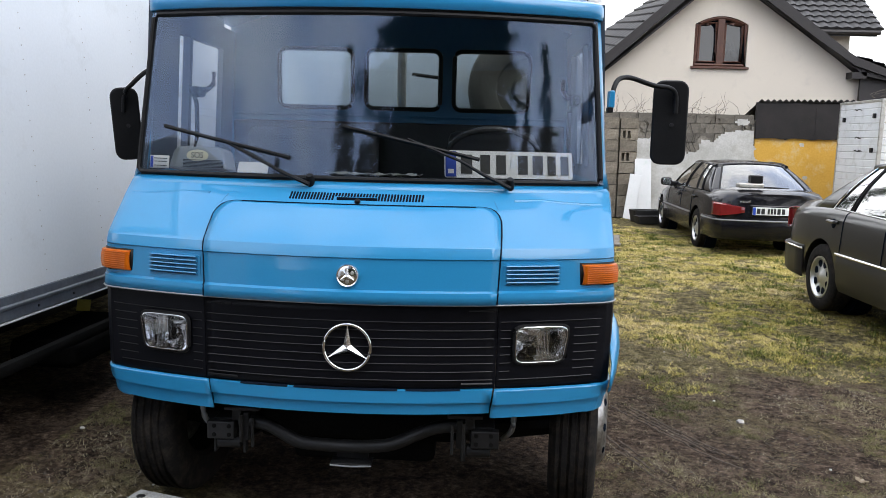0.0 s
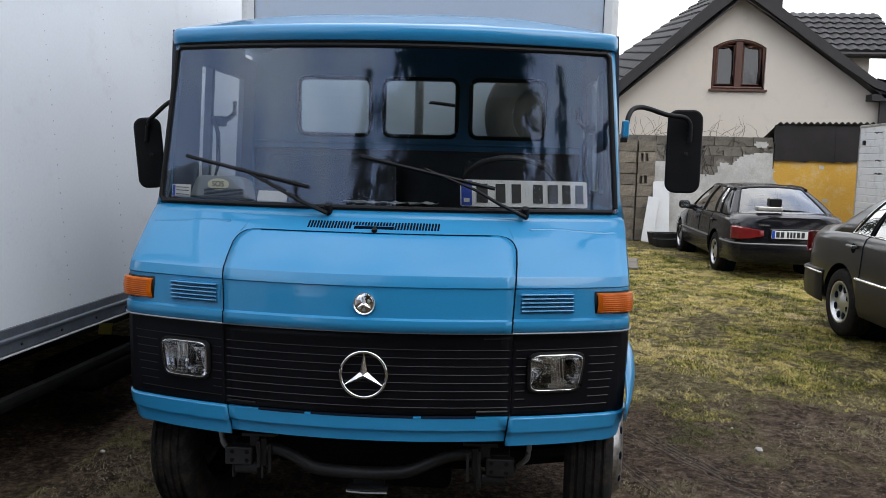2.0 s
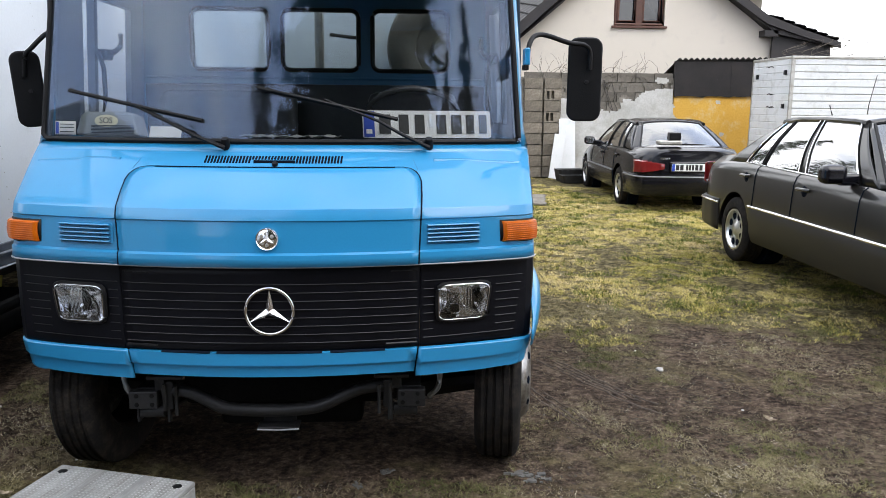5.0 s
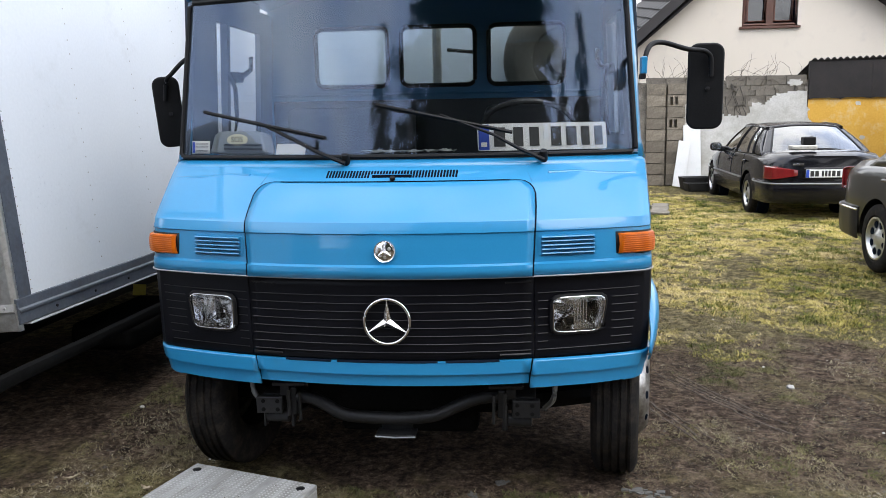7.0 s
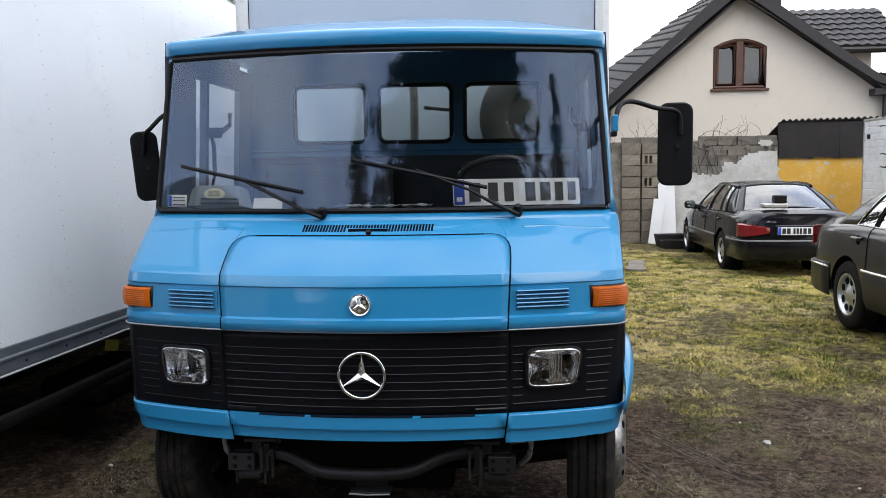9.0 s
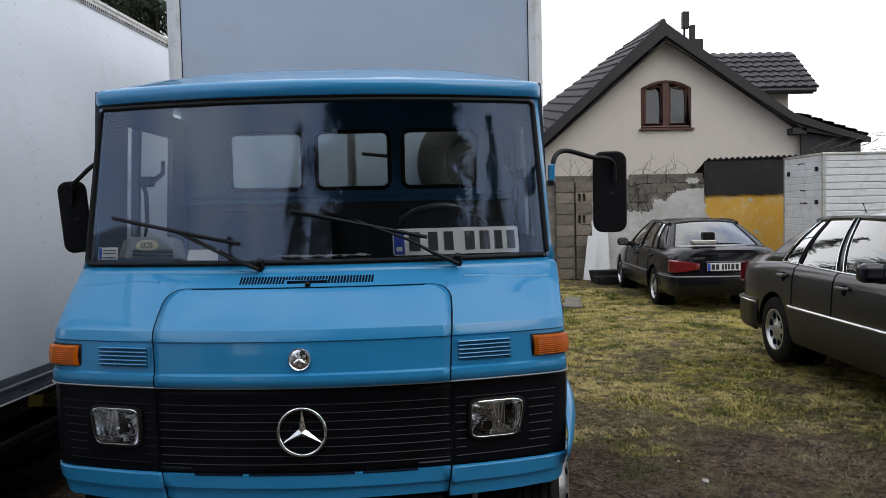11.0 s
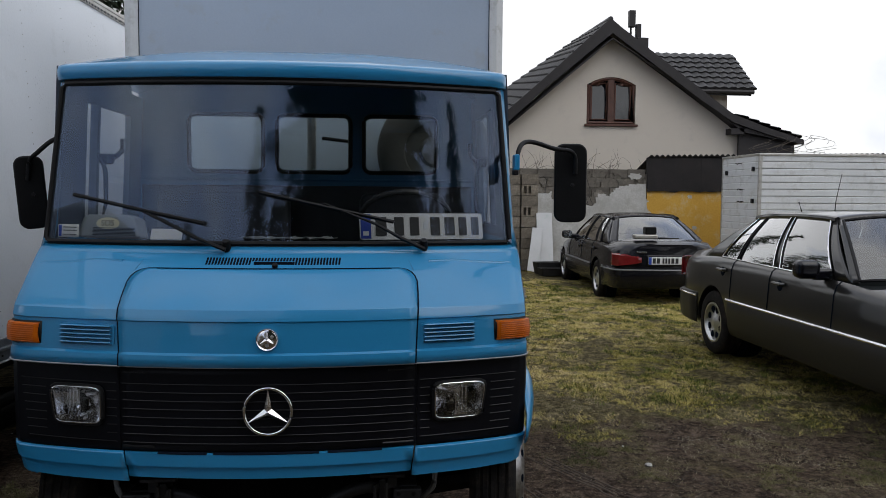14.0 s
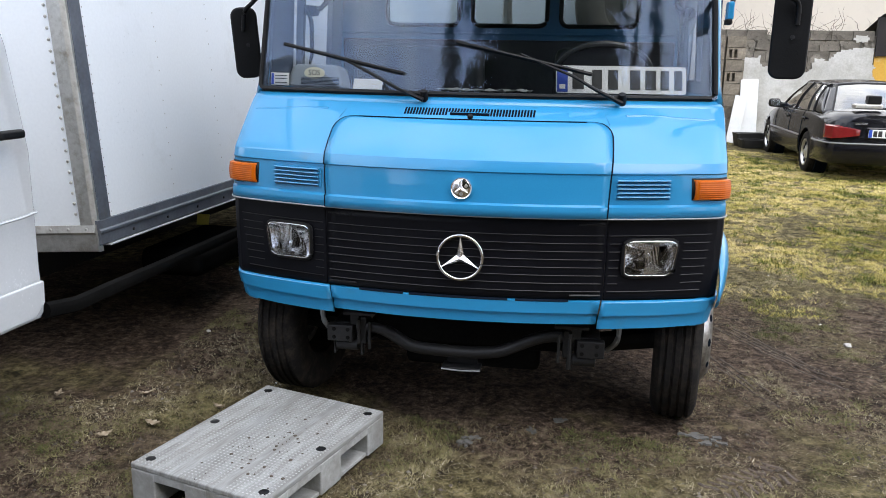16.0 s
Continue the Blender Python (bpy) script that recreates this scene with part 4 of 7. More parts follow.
box_part("box_side", Build().box(-0.03, 0.0, 0.055, WL, WZ0 + 0.12, WZ1 - 0.075), BOX_WHITE, white, "white riveted side panel", smooth=0)
box_part("box_front", Build().box(-2.25, -0.08, 0.0, 0.03, WZ0 + 0.09, WZ1 - 0.05), BOX_WHITE, white, "white front panel", smooth=0)
box_part("far_side", Build().box(-2.35, -2.32, 0.0, WL, WZ0, WZ1 - 0.05), BOX_WHITE, white, smooth=0)
box_part("box_rear", Build().box(-2.35, 0.0, WL, WL + 0.03, WZ0, WZ1 - 0.05), BOX_WHITE, white, smooth=0)
box_part("box_roof", Build().box(-2.35, -0.01, 0.0, WL, WZ1 - 0.05, WZ1 - 0.02), BOX_WHITE, white, smooth=0)
box_part("box_floor", Build().box(-2.35, -0.02, 0.0, WL, WZ0 - 0.02, WZ0 + 0.05), STEEL, white, smooth=0)
box_part("corner_post", Build().prism([(-0.085, -0.008), (-0.016, -0.008), (0.004, 0.008), (0.004, 0.026), (-0.085, 0.026)], lambda p, q, t: (p, q, t), WZ0 + 0.1, WZ1 - 0.04), ALU, white, "stained aluminium corner post", bevel=0.004)
box_part("post_flank", Build().box(-0.03, 0.006, 0.026, 0.115, WZ0 + 0.12, WZ1 - 0.05), ALU_BLUE, white, "bluish aluminium edge strip", bevel=0.003)
box_part("side_rail", Build().prism([(0.0, 0.0), (0.012, 0.006), (0.012, 0.055), (0.02, 0.062), (0.02, 0.072), (0.01, 0.08), (0.008, 0.122), (0.0, 0.126), (-0.04, 0.126), (-0.04, 0.0)], lambda p, q, t: (p, t, WZ0 + q), 0.0, WL), ALU_BLUE, white, "aluminium lower side rail", smooth=20)
# lip in van white: the sky light it catches is put into its colour
box_part("rail_lip", Build().box(-0.03, 0.022, 0.06, WL, WZ0 - 0.01, WZ0 - 0.001), VAN_WHITE, white, "bright worn lower lip", bevel=0.002)
box_part("front_rail", Build().prism([(0.0, 0.0), (-0.012, 0.006), (-0.012, 0.09), (-0.02, 0.1), (-0.008, 0.135), (0.03, 0.135), (0.03, 0.0)], lambda p, q, t: (t, p, WZ0 - 0.03 + q), -2.35, 0.0), ALU, white, "stained aluminium front rail", smooth=20)
top = box_part("top_rail", Build().prism([(0.0, 0.0), (0.014, 0.004), (0.014, 0.05), (0.02, 0.056), (0.018, 0.082), (-0.01, 0.1), (-0.06, 0.1), (-0.06, 0.0)], lambda p, q, t: (p, t, WZ1 - 0.085 + q), 0.0, WL), ALU, white, "aluminium roof rail", smooth=20)
b = Build()
for i in range(160):
    y = 0.03 + i * 0.03
    b.box(0.0135, 0.0155, y, y + 0.014, WZ1 - 0.078, WZ1 - 0.058)
tagged(part("rail_holes", b, SEAM, top, "row of small dark holes", smooth=0), kind="stuff")
b = Build()
dome = [(0.0, 0.003), (0.003, 0.002), (0.0042, 0.0)]
for c in range(7):
    for k in range(28):
        z = WZ0 + 0.2 + k * 0.079 + (0.006 if k % 3 else 0)
        b.lathe(dome, pose(0.0, 0.745 + c * 0.61, z, 0, 90, 0), 6)
for k in range(53):
    b.lathe(dome, pose(0.0, 0.13, WZ0 + 0.15 + k * 0.045, 0, 90, 0), 6)
tagged(box_part("side_rivets", b, ALU, white, "small aluminium rivets"), kind="stuff")
b = Build()
big = [(0.0, 0.007), (0.006, 0.005), (0.009, 0.0)]
for k in range(45):
    b.lathe(big, pose(-0.105, 0.0, WZ0 + 0.16 + k * 0.052, 90, 0, 0), 7)
for k in range(22):
    b.lathe(big, pose(-0.05 - 0.1 * k, -0.012, WZ0 + 0.085, 90, 0, 0), 7)
tagged(box_part("front_rivets", b, ALU, white, "dull domed rivets"), kind="stuff")
for y in (0.28, 0.62, 0.96, 1.3, 1.64, 2.9, 4.2):
    box_part("rail_bolt", Build().lathe([(0.0, 0.006), (0.007, 0.005), (0.008, 0)], pose(0.012, y, WZ0 + 0.03, 0, 90, 0), 10), STEEL, white)

# its cab: rear edge of the door and flank
edge_line = [(-0.36, 0.505), (-0.33, 0.525), (-0.305, 0.575), (-0.295, 0.7), (-0.3, 0.93), (-0.335, 1.2), (-0.375, 1.6), (-0.43, 1.85), (-0.55, 1.98)]
cab_poly = edge_line + [(-1.6, 1.98), (-2.2, 1.4), (-2.5, 1.2), (-2.5, 0.505)]


def cab_x(y, z, t):
    k = max(0.0, 1 - abs(y + 0.29) / 0.06)
    return (-0.045 - 0.05 * k ** 2 - 0.10 * max(0, z - 1.2) ** 1.5 - 0.03 * max(0, 0.75 - z) - t, y, z)


part("cab_flank", Build().prism(cab_poly, cab_x, 0.0, 0.03), VAN_WHITE, white, "smooth white cab flank", bevel=0.012)
part("cab_back", Build().box(-1.95, -0.16, -0.42, -0.39, 0.5, 1.9), VAN_WHITE, white, smooth=0)
part("cab_far_flank", Build().box(-2.0, -1.95, -2.3, -0.42, 0.5, 1.9), VAN_WHITE, white, smooth=0)
part("cab_roof", Build().box(-1.95, -0.2, -1.7, -0.42, 1.9, 1.96), VAN_WHITE, white, bevel=0.03)
part("cab_front", Build().box(-1.95, -0.1, -2.52, -2.46, 0.45, 1.3), VAN_WHITE, white, bevel=0.03)
part("cab_screen", Build().add([(-1.9, -2.45, 1.28), (-0.15, -2.45, 1.28), (-0.25, -1.65, 1.93), (-1.8, -1.65, 1.93)], [(0, 1, 2, 3)]), CAR_GLASS, white, solid=0.006)
part("door_crease", Build().tube([cab_x(y, 0.945 + 0.02 * (y + 0.3), -0.001) for y in span(-0.31, -1.2, 8)], 0.006, 6), VAN_WHITE, white)
part("sill_step", Build().prism([(-0.335, 0.665), (-0.34, 0.57), (-0.40, 0.52), (-2.4, 0.52), (-2.4, 0.65)], lambda y, z, t: (-0.04 - t, y, z), 0.0, 0.02), VAN_WHITE, white, bevel=0.008)
hd = part("door_handle", Build().box(-0.045, -0.012, -0.52, -0.385, 1.255, 1.29), RUBBER, white, "black door handle", bevel=0.012)
part("lock", Build().lathe([(0.0, 0.02), (0.011, 0.019), (0.012, 0.0)], pose(-0.05, -0.4, 1.272, 0, 90, 0), 12), STEEL, hd)
# under the body
# added yellow patch for lit grass glimpsed beyond, placed to fit the camera's view
part("warning_tag", Build().box(-0.045, 0.045, 0.0, 0.004, -0.04, 0.04, wm.inverted() @ pose(-2.24, 2.44, 0.4, 0, 8, 40)), GLIMPSE_YELLOW, white, "small yellow patch standing in for lit grass beyond", smooth=0)
# added strap that holds the yellow patch
part("tag_strap", Build().tube([wm.inverted() @ Vector(p) for p in ((-2.25, 2.46, 0.47), (-2.27, 2.47, 0.53), (-2.3, 2.48, 0.548))], 0.004, 5), RUBBER, white)
part("chassis_rail", Build().box(-0.85, -0.75, -1.5, 5.0, 0.4, 0.54), STEEL, white)
part("chassis_rail", Build().box(-1.6, -1.5, -1.5, 5.0, 0.4, 0.54), STEEL, white)
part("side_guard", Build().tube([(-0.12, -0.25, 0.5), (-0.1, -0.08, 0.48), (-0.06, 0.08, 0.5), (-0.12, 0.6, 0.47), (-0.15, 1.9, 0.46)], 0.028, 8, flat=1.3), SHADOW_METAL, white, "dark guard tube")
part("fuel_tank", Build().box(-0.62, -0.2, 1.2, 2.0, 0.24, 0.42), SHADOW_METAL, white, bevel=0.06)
for x, y in ((-0.2, -1.35), (-1.75, -1.35), (-0.28, 3.5), (-1.9, 3.5)):
    wheel(white, pose(x, y, 0.35, 0, 0, 0 if x > -1 else 180), 0.35, 0.2, 0.2, TYRE, RIM_GREY, steel_rim)
part("rear_axle", Build().tube([(-1.9, 3.5, 0.35), (-0.28, 3.5, 0.35)], 0.06, 8), STEEL, white)
part("front_axle", Build().tube([(-1.75, -1.35, 0.35), (-0.2, -1.35, 0.35)], 0.05, 8), STEEL, white)

# ================= ground =================
def lump(x, y):
    p = Vector((x, y, 0))
    return 0.016 * noise.noise(p * 0.7) + 0.010 * noise.noise(p * 2.3) + 0.006 * noise.noise(p * 6.1) + 0.005 * noise.noise(p * 13.0) + 0.003 * noise.noise(p * 27.0)


def ground_z(x, y):
    return lump(x, y) - 0.012


BELT = [(-1.9, -0.05), (0.4, -0.02), (0.8, -0.17), (2.45, -0.13), (2.9, 0.2), (4.0, 0.28), (5.9, 0.3)]   # bare belt where vehicles turn
GROUND = bpy.data.materials.new("bare_soil_and_turf")
n, l, p = link_nodes(GROUND)
co = n.new("ShaderNodeNewGeometry")


def noise_node(scale, detail=6, rough=0.6):
    q = n.new("ShaderNodeTexNoise")
    q.inputs["Scale"].default_value, q.inputs["Detail"].default_value, q.inputs["Roughness"].default_value = scale, detail, rough
    l.new(co.outputs["Position"], q.inputs["Vector"])
    return q.outputs["Fac"]


def ramp_node(fac, *stops):
    q = n.new("ShaderNodeValToRGB")
    e = q.color_ramp.elements
    while len(e) < len(stops):
        e.new(0.5)
    for el, (pos, colour) in zip(e, stops):
        el.position, el.color = pos, (*colour, 1)
    l.new(fac, q.inputs["Fac"])
    return q.outputs["Color"]


def mix_node(fac, a, c):
    q = n.new("ShaderNodeMix")
    q.data_type = "RGBA"
    l.new(fac, q.inputs["Factor"])
    l.new(a, q.inputs["A"])
    l.new(c, q.inputs["B"])
    return q.outputs["Result"]


grit = ramp_node(noise_node(26, 10, 0.82), (0.42, (0.016, 0.0105, 0.0072)), (0.5, (0.072, 0.048, 0.033)), (0.56, (0.126, 0.087, 0.061)), (0.63, (0.29, 0.22, 0.16)))
damp = ramp_node(noise_node(6.5, 10, 0.75), (0.4, (0.02, 0.0135, 0.0095)), (0.5, (0.075, 0.051, 0.036)), (0.6, (0.19, 0.14, 0.102)))
half_mix = n.new("ShaderNodeValue")
half_mix.outputs[0].default_value = 0.4
soil = mix_node(half_mix.outputs[0], grit, damp)
turf = ramp_node(noise_node(14, 10, 0.8), (0.4, (0.03, 0.025, 0.012)), (0.5, (0.11, 0.092, 0.04)), (0.62, (0.3, 0.245, 0.125)))
sep = n.new("ShaderNodeSeparateXYZ")
l.new(co.outputs["Position"], sep.inputs["Vector"])
far = n.new("ShaderNodeMapRange")
far.inputs["From Min"].default_value, far.inputs["From Max"].default_value = -2.0, 6.0
l.new(sep.outputs["Y"], far.inputs["Value"])
belt = ramp_node(far.outputs["Result"], *[((y + 2) / 8, (0.3 + k, 0.3 + k, 0.3 + k)) for y, k in BELT])
sm = n.new("ShaderNodeMath")
sm.operation = "ADD"
l.new(noise_node(0.9, 5, 0.65), sm.inputs[0])
l.new(belt, sm.inputs[1])
cut = n.new("ShaderNodeMapRange")
cut.inputs["From Min"].default_value, cut.inputs["From Max"].default_value = 0.72, 0.9
l.new(sm.outputs[0], cut.inputs["Value"])
l.new(mix_node(cut.outputs["Result"], soil, turf), p.inputs["Base Color"])
p.inputs["Roughness"].default_value = 0.95
p.inputs["Specular IOR Level"].default_value = 0.15
bp = n.new("ShaderNodeBump")
bp.inputs["Strength"].default_value, bp.inputs["Distance"].default_value = 1.0, 0.09
l.new(noise_node(14, 10, 0.72), bp.inputs["Height"])
l.new(bp.outputs["Normal"], p.inputs["Normal"])

b = Build()
xs_ = [-400, -150, -60, -30, -18] + span(-12, -3.7, 28)[:-1] + span(-3.7, 4.6, 332) + span(4.6, 16, 76)[1:] + [24, 40, 80, 180, 400]
ys_ = [-400, -150, -60, -25, -12] + span(-6, -2.3, 12)[:-1] + span(-2.3, 4.2, 260) + span(4.2, 17, 128)[1:] + [25, 40, 80, 180, 400]
b.grid(lambda x, y: (x, y, ground_z(x, y) if (-12 <= x <= 16 and -6 <= y <= 17) else 0.0), xs_, ys_)
ground = part("ground", b, GROUND, None, smooth=180)
tagged(ground, "bare brown soil with patches of short dry turf", "ground", kind="structure")


def turf_amount(x, y):
    v = 0.5 + 0.5 * noise.fractal(Vector((x * 0.9 + 7, y * 0.9, 3.0)), 0.65, 2.0, 4)
    v -= 0.45 * min(1.0, max(0.0, (y - 11.4) / 1.6)) * (1.0 if x < 4.6 else 0.5)   # bare strip along the wall
    return v + lerp_table(BELT, min(5.9, y + 0.25 * math.sin(x * 1.7)))[0]


def tuft(x, y, f=9.0):
    """Clumps of a hand's width, from about -1 to 1."""
    return 0.45 * noise.fractal(Vector((x * f * 0.28, y * f * 0.28, 5)), 0.6, 2.0, 3) + 0.5 * noise.fractal(Vector((x * f, y * f, 2)), 0.7, 2.0, 2)


def blades(name, count, x0, x1, y0, y1, keep, height, mats, label, lean=0.9, width=0.0032, clump=0.0):
    rng = np.random.default_rng(len(name) * 7 + count)
    pts = []
    while len(pts) < count:
        for x, y in zip(rng.uniform(x0, x1, 4000), rng.uniform(y0, y1, 4000)):
            if keep(x, y, rng.random()):
                pts.append((x, y))
            if len(pts) >= count:
                break
    vs = np.zeros((count * 3, 3))
    for i, (x, y) in enumerate(pts):
        a, h = rng.uniform(0, 2 * math.pi), height * rng.uniform(0.4, 1.3) * (1 + clump * max(-0.5, tuft(x, y)))
        w = width * rng.uniform(0.6, 1.5) * (1 + 0.12 * max(0, y))
        out = lean * rng.uniform(0.2, 1.4) * h
        z = ground_z(x, y) - 0.001
        ca, sa = math.cos(a), math.sin(a)
        vs[3 * i] = (x - sa * w, y + ca * w, z)
        vs[3 * i + 1] = (x + sa * w, y - ca * w, z)
        vs[3 * i + 2] = (x + ca * out, y + sa * out, z + h)
    me = bpy.data.meshes.new(name)
    me.vertices.add(count * 3)
    me.vertices.foreach_set("co", vs.ravel())
    me.loops.add(count * 3)
    me.loops.foreach_set("vertex_index", np.arange(count * 3))
    me.polygons.add(count)
    me.polygons.foreach_set("loop_start", np.arange(0, count * 3, 3))
    me.update(calc_edges=True)
    me.validate()
    me.materials.append(mats)
    return tagged(new(name, me), label, "grass", kind="stuff")


def blade_material(name, *stops):
    m = bpy.data.materials.new(name)
    nn, ll, pp = link_nodes(m)
    g = nn.new("ShaderNodeNewGeometry")
    r = nn.new("ShaderNodeValToRGB")
    e = r.color_ramp.elements
    while len(e) < len(stops):
        e.new(0.5)
    for el, (pos, colour) in zip(e, stops):
        el.position, el.color = pos, (*colour, 1)
    am = nn.new("ShaderNodeMath")
    am.operation, am.inputs[1].default_value = "MULTIPLY_ADD", 0.3
    total = None
    for scale, low, high, share in ((0.75, 0.38, 0.62, 0.4), (4.5, 0.36, 0.64, 0.35)):
        no = nn.new("ShaderNodeTexNoise")
        no.inputs["Scale"].default_value, no.inputs["Detail"].default_value, no.inputs["Roughness"].default_value = scale, 6, 0.65
        ll.new(g.outputs["Position"], no.inputs["Vector"])
        mr = nn.new("ShaderNodeMapRange")
        mr.inputs["From Min"].default_value, mr.inputs["From Max"].default_value, mr.inputs["To Max"].default_value = low, high, share
        ll.new(no.outputs["Fac"], mr.inputs["Value"])
        if total:
            both = nn.new("ShaderNodeMath")
            ll.new(total, both.inputs[0])
            ll.new(mr.outputs["Result"], both.inputs[1])
            total = both.outputs[0]
        else:
            total = mr.outputs["Result"]
    ll.new(g.outputs["Random Per Island"], am.inputs[0])
    ll.new(total, am.inputs[2])
    ll.new(am.outputs[0], r.inputs["Fac"])
    ll.new(r.outputs["Color"], pp.inputs["Base Color"])
    pp.inputs["Roughness"].default_value = 0.75
    pp.inputs["Specular IOR Level"].default_value = 0.2
    return m


GREEN = blade_material("green_grass", (0.0, (0.08, 0.09, 0.015)), (0.25, (0.24, 0.225, 0.045)), (0.48, (0.46, 0.385, 0.11)), (0.75, (0.62, 0.5, 0.23)), (1.0, (0.68, 0.57, 0.37)))
STRAW = blade_material("dry_straw", (0.0, (0.045, 0.035, 0.02)), (0.35, (0.11, 0.088, 0.05)), (0.7, (0.24, 0.2, 0.12)), (1.0, (0.42, 0.37, 0.26)))
OLIVE = blade_material("olive_moss", (0.0, (0.03, 0.038, 0.011)), (0.35, (0.08, 0.084, 0.028)), (0.65, (0.17, 0.145, 0.068)), (1.0, (0.33, 0.28, 0.17)))

# ================= wall, shed, trailer =================
BLOCK = surface("rough_concrete_block", (0.105, 0.092, 0.075), (0.25, 0.222, 0.182), 0.9, fine=40, coarse=4, bump=0.8, dirt=(0.06, 0.053, 0.042), dirt_amount=0.7, per_object=0.22)
MORTAR = surface("weathered_mortar", (0.125, 0.112, 0.092), (0.255, 0.23, 0.19), 0.95, fine=40, coarse=3, bump=0.9, dirt=(0.055, 0.049, 0.04), dirt_amount=0.65)
PLASTER = surface("old_white_plaster", (0.42, 0.41, 0.38), (0.58, 0.57, 0.54), 0.85, fine=30, coarse=1.5, bump=0.25, dirt=(0.32, 0.3, 0.255), dirt_amount=0.6)
YELLOW = surface("faded_yellow_paint", (0.56, 0.31, 0.04), (0.68, 0.4, 0.07), 0.8, fine=25, coarse=1.5, bump=0.2, dirt=(0.62, 0.52, 0.34), dirt_amount=0.3)
TAR = surface("black_tar_felt", (0.008, 0.0065, 0.0065), (0.021, 0.017, 0.016), 0.85, fine=50, coarse=3, bump=0.3)
FELT_ROOF = surface("dark_corrugated_sheet", (0.02, 0.019, 0.018), (0.05, 0.047, 0.043), 0.75, fine=50, coarse=3, bump=0.2)

WY = 15.0
# west of x 1.2 it is unseen, added to block light under the trucks
wall = part("wall_north", Build().box(-6.4, 6.6, WY + 0.03, WY + 0.24, -0.1, 2.22), MORTAR, None, smooth=0)
tagged(wall, "weathered concrete block garden wall with peeling white plaster, extended unseen to the west", "wall", kind="structure")
rng = random.Random(5)
block_meshes = []
for k in range(4):
    bb = Build().box(-0.2, 0.2, 0.0, 0.05, -0.1, 0.1)
    me = bpy.data.meshes.new("block")
    me.from_pydata([(x + rng.uniform(-0.008, 0.008), y + rng.uniform(-0.006, 0.006), z + rng.uniform(-0.008, 0.008)) for x, y, z in bb.v], [], bb.f)
    me.materials.append(BLOCK)
    block_meshes.append(me)
for r in range(11):
    for c in range(13):
        x = 1.3 + 0.42 * c + (0.21 if r % 2 else 0)
        if x > 6.4 or (r == 10 and rng.random() < 0.35):
            continue
        ob = new("block", rng.choice(block_meshes))
        ob.parent = wall
        ob.matrix_world = pose(x, WY - rng.uniform(0.0, 0.018), 0.1 + 0.212 * r, 0, 0, rng.uniform(-1, 1))
# two stacks of hollow blocks stand a hand's width before the wall, with an open joint between them
PIER = surface("stained_hollow_block", (0.15, 0.126, 0.096), (0.32, 0.278, 0.215), 0.95, fine=45, coarse=5, bump=0.9, dirt=(0.06, 0.05, 0.038), dirt_amount=0.75, per_object=0.3)
pier_rng = random.Random(77)


def pier_block(name, bm, x, z):
    me = bpy.data.meshes.new(name)
    me.from_pydata([(p + pier_rng.uniform(-0.007, 0.007), q + pier_rng.uniform(-0.008, 0.004), r + pier_rng.uniform(-0.006, 0.006)) for p, q, r in bm.v], [], bm.f)
    me.materials.append(PIER)
    ob = new(name, me)
    ob.parent = wall
    ob.matrix_world = pose(x, WY - 0.1 - pier_rng.uniform(0.0, 0.012), z)


for k in range(9):
    z = 0.0 + 0.245 * k
    pier_block("block", Build().box(-0.2, 0.2, 0.0, 0.1, 0.0, 0.232), 3.405, z)
    if k in (5, 7):
        pier_block("hollow_block", Build().box(-0.19, 0.19, 0.0, 0.1, 0.2, 0.232).box(-0.19, 0.19, 0.0, 0.1, 0.0, 0.03).box(-0.19, -0.14, 0.0, 0.1, 0.03, 0.2).box(-0.075, -0.04, 0.0, 0.1, 0.03, 0.2).box(0.03, 0.19, 0.0, 0.1, 0.03, 0.2), 3.835, z)
    else:
        pier_block("block", Build().box(-0.19, 0.19, 0.0, 0.1, 0.0, 0.232), 3.835, z)


def ragged(x0, x1, z0, z1, seed, step=0.17, jag=0.09):
    r = random.Random(seed)
    out = [(x, z0 + r.uniform(-jag, jag)) for x in span(x0, x1, max(2, int((x1 - x0) / step)))]
    out += [(x1 + r.uniform(-jag, jag), z) for z in span(z0, z1, max(2, int((z1 - z0) / step)))[1:-1]]
    out += [(x, z1 + r.uniform(-jag, jag)) for x in span(x1, x0, max(2, int((x1 - x0) / step)))]
    out += [(x0 + r.uniform(-jag, jag), z) for z in span(z1, z0, max(2, int((z1 - z0) / step)))[1:-1]]
    return out


def patch(name, x0, x1, z0, z1, inside, mat, parent, y, label="", cell=0.045, thick=0.022):
    """A broken sheet of plaster, made of the cells that lie inside."""
    b = Build()
    nx, nz = int((x1 - x0) / cell), int((z1 - z0) / cell)
    keep = {(i, j) for i in range(nx) for j in range(nz) if inside(x0 + (i + 0.5) * cell, z0 + (j + 0.5) * cell)}

    def at(i, j):
        q = noise.noise(Vector((i * 0.9, j * 0.9, 2.5))) * cell * 0.45
        return x0 + i * cell + q, z0 + j * cell - q
    for i, j in keep:
        c = [at(i, j), at(i + 1, j), at(i + 1, j + 1), at(i, j + 1)]
        b.add([(p, y, q) for p, q in c], [(0, 1, 2, 3)])
        for (di, dj), (u, v) in (((0, -1), (0, 1)), ((1, 0), (1, 2)), ((0, 1), (2, 3)), ((-1, 0), (3, 0))):
            if (i + di, j + dj) not in keep:
                b.add([(c[u][0], y, c[u][1]), (c[v][0], y, c[v][1]), (c[v][0], y + thick, c[v][1]), (c[u][0], y + thick, c[u][1])], [(0, 1, 2, 3)])
    return part(name, b, mat, parent, label, smooth=0)


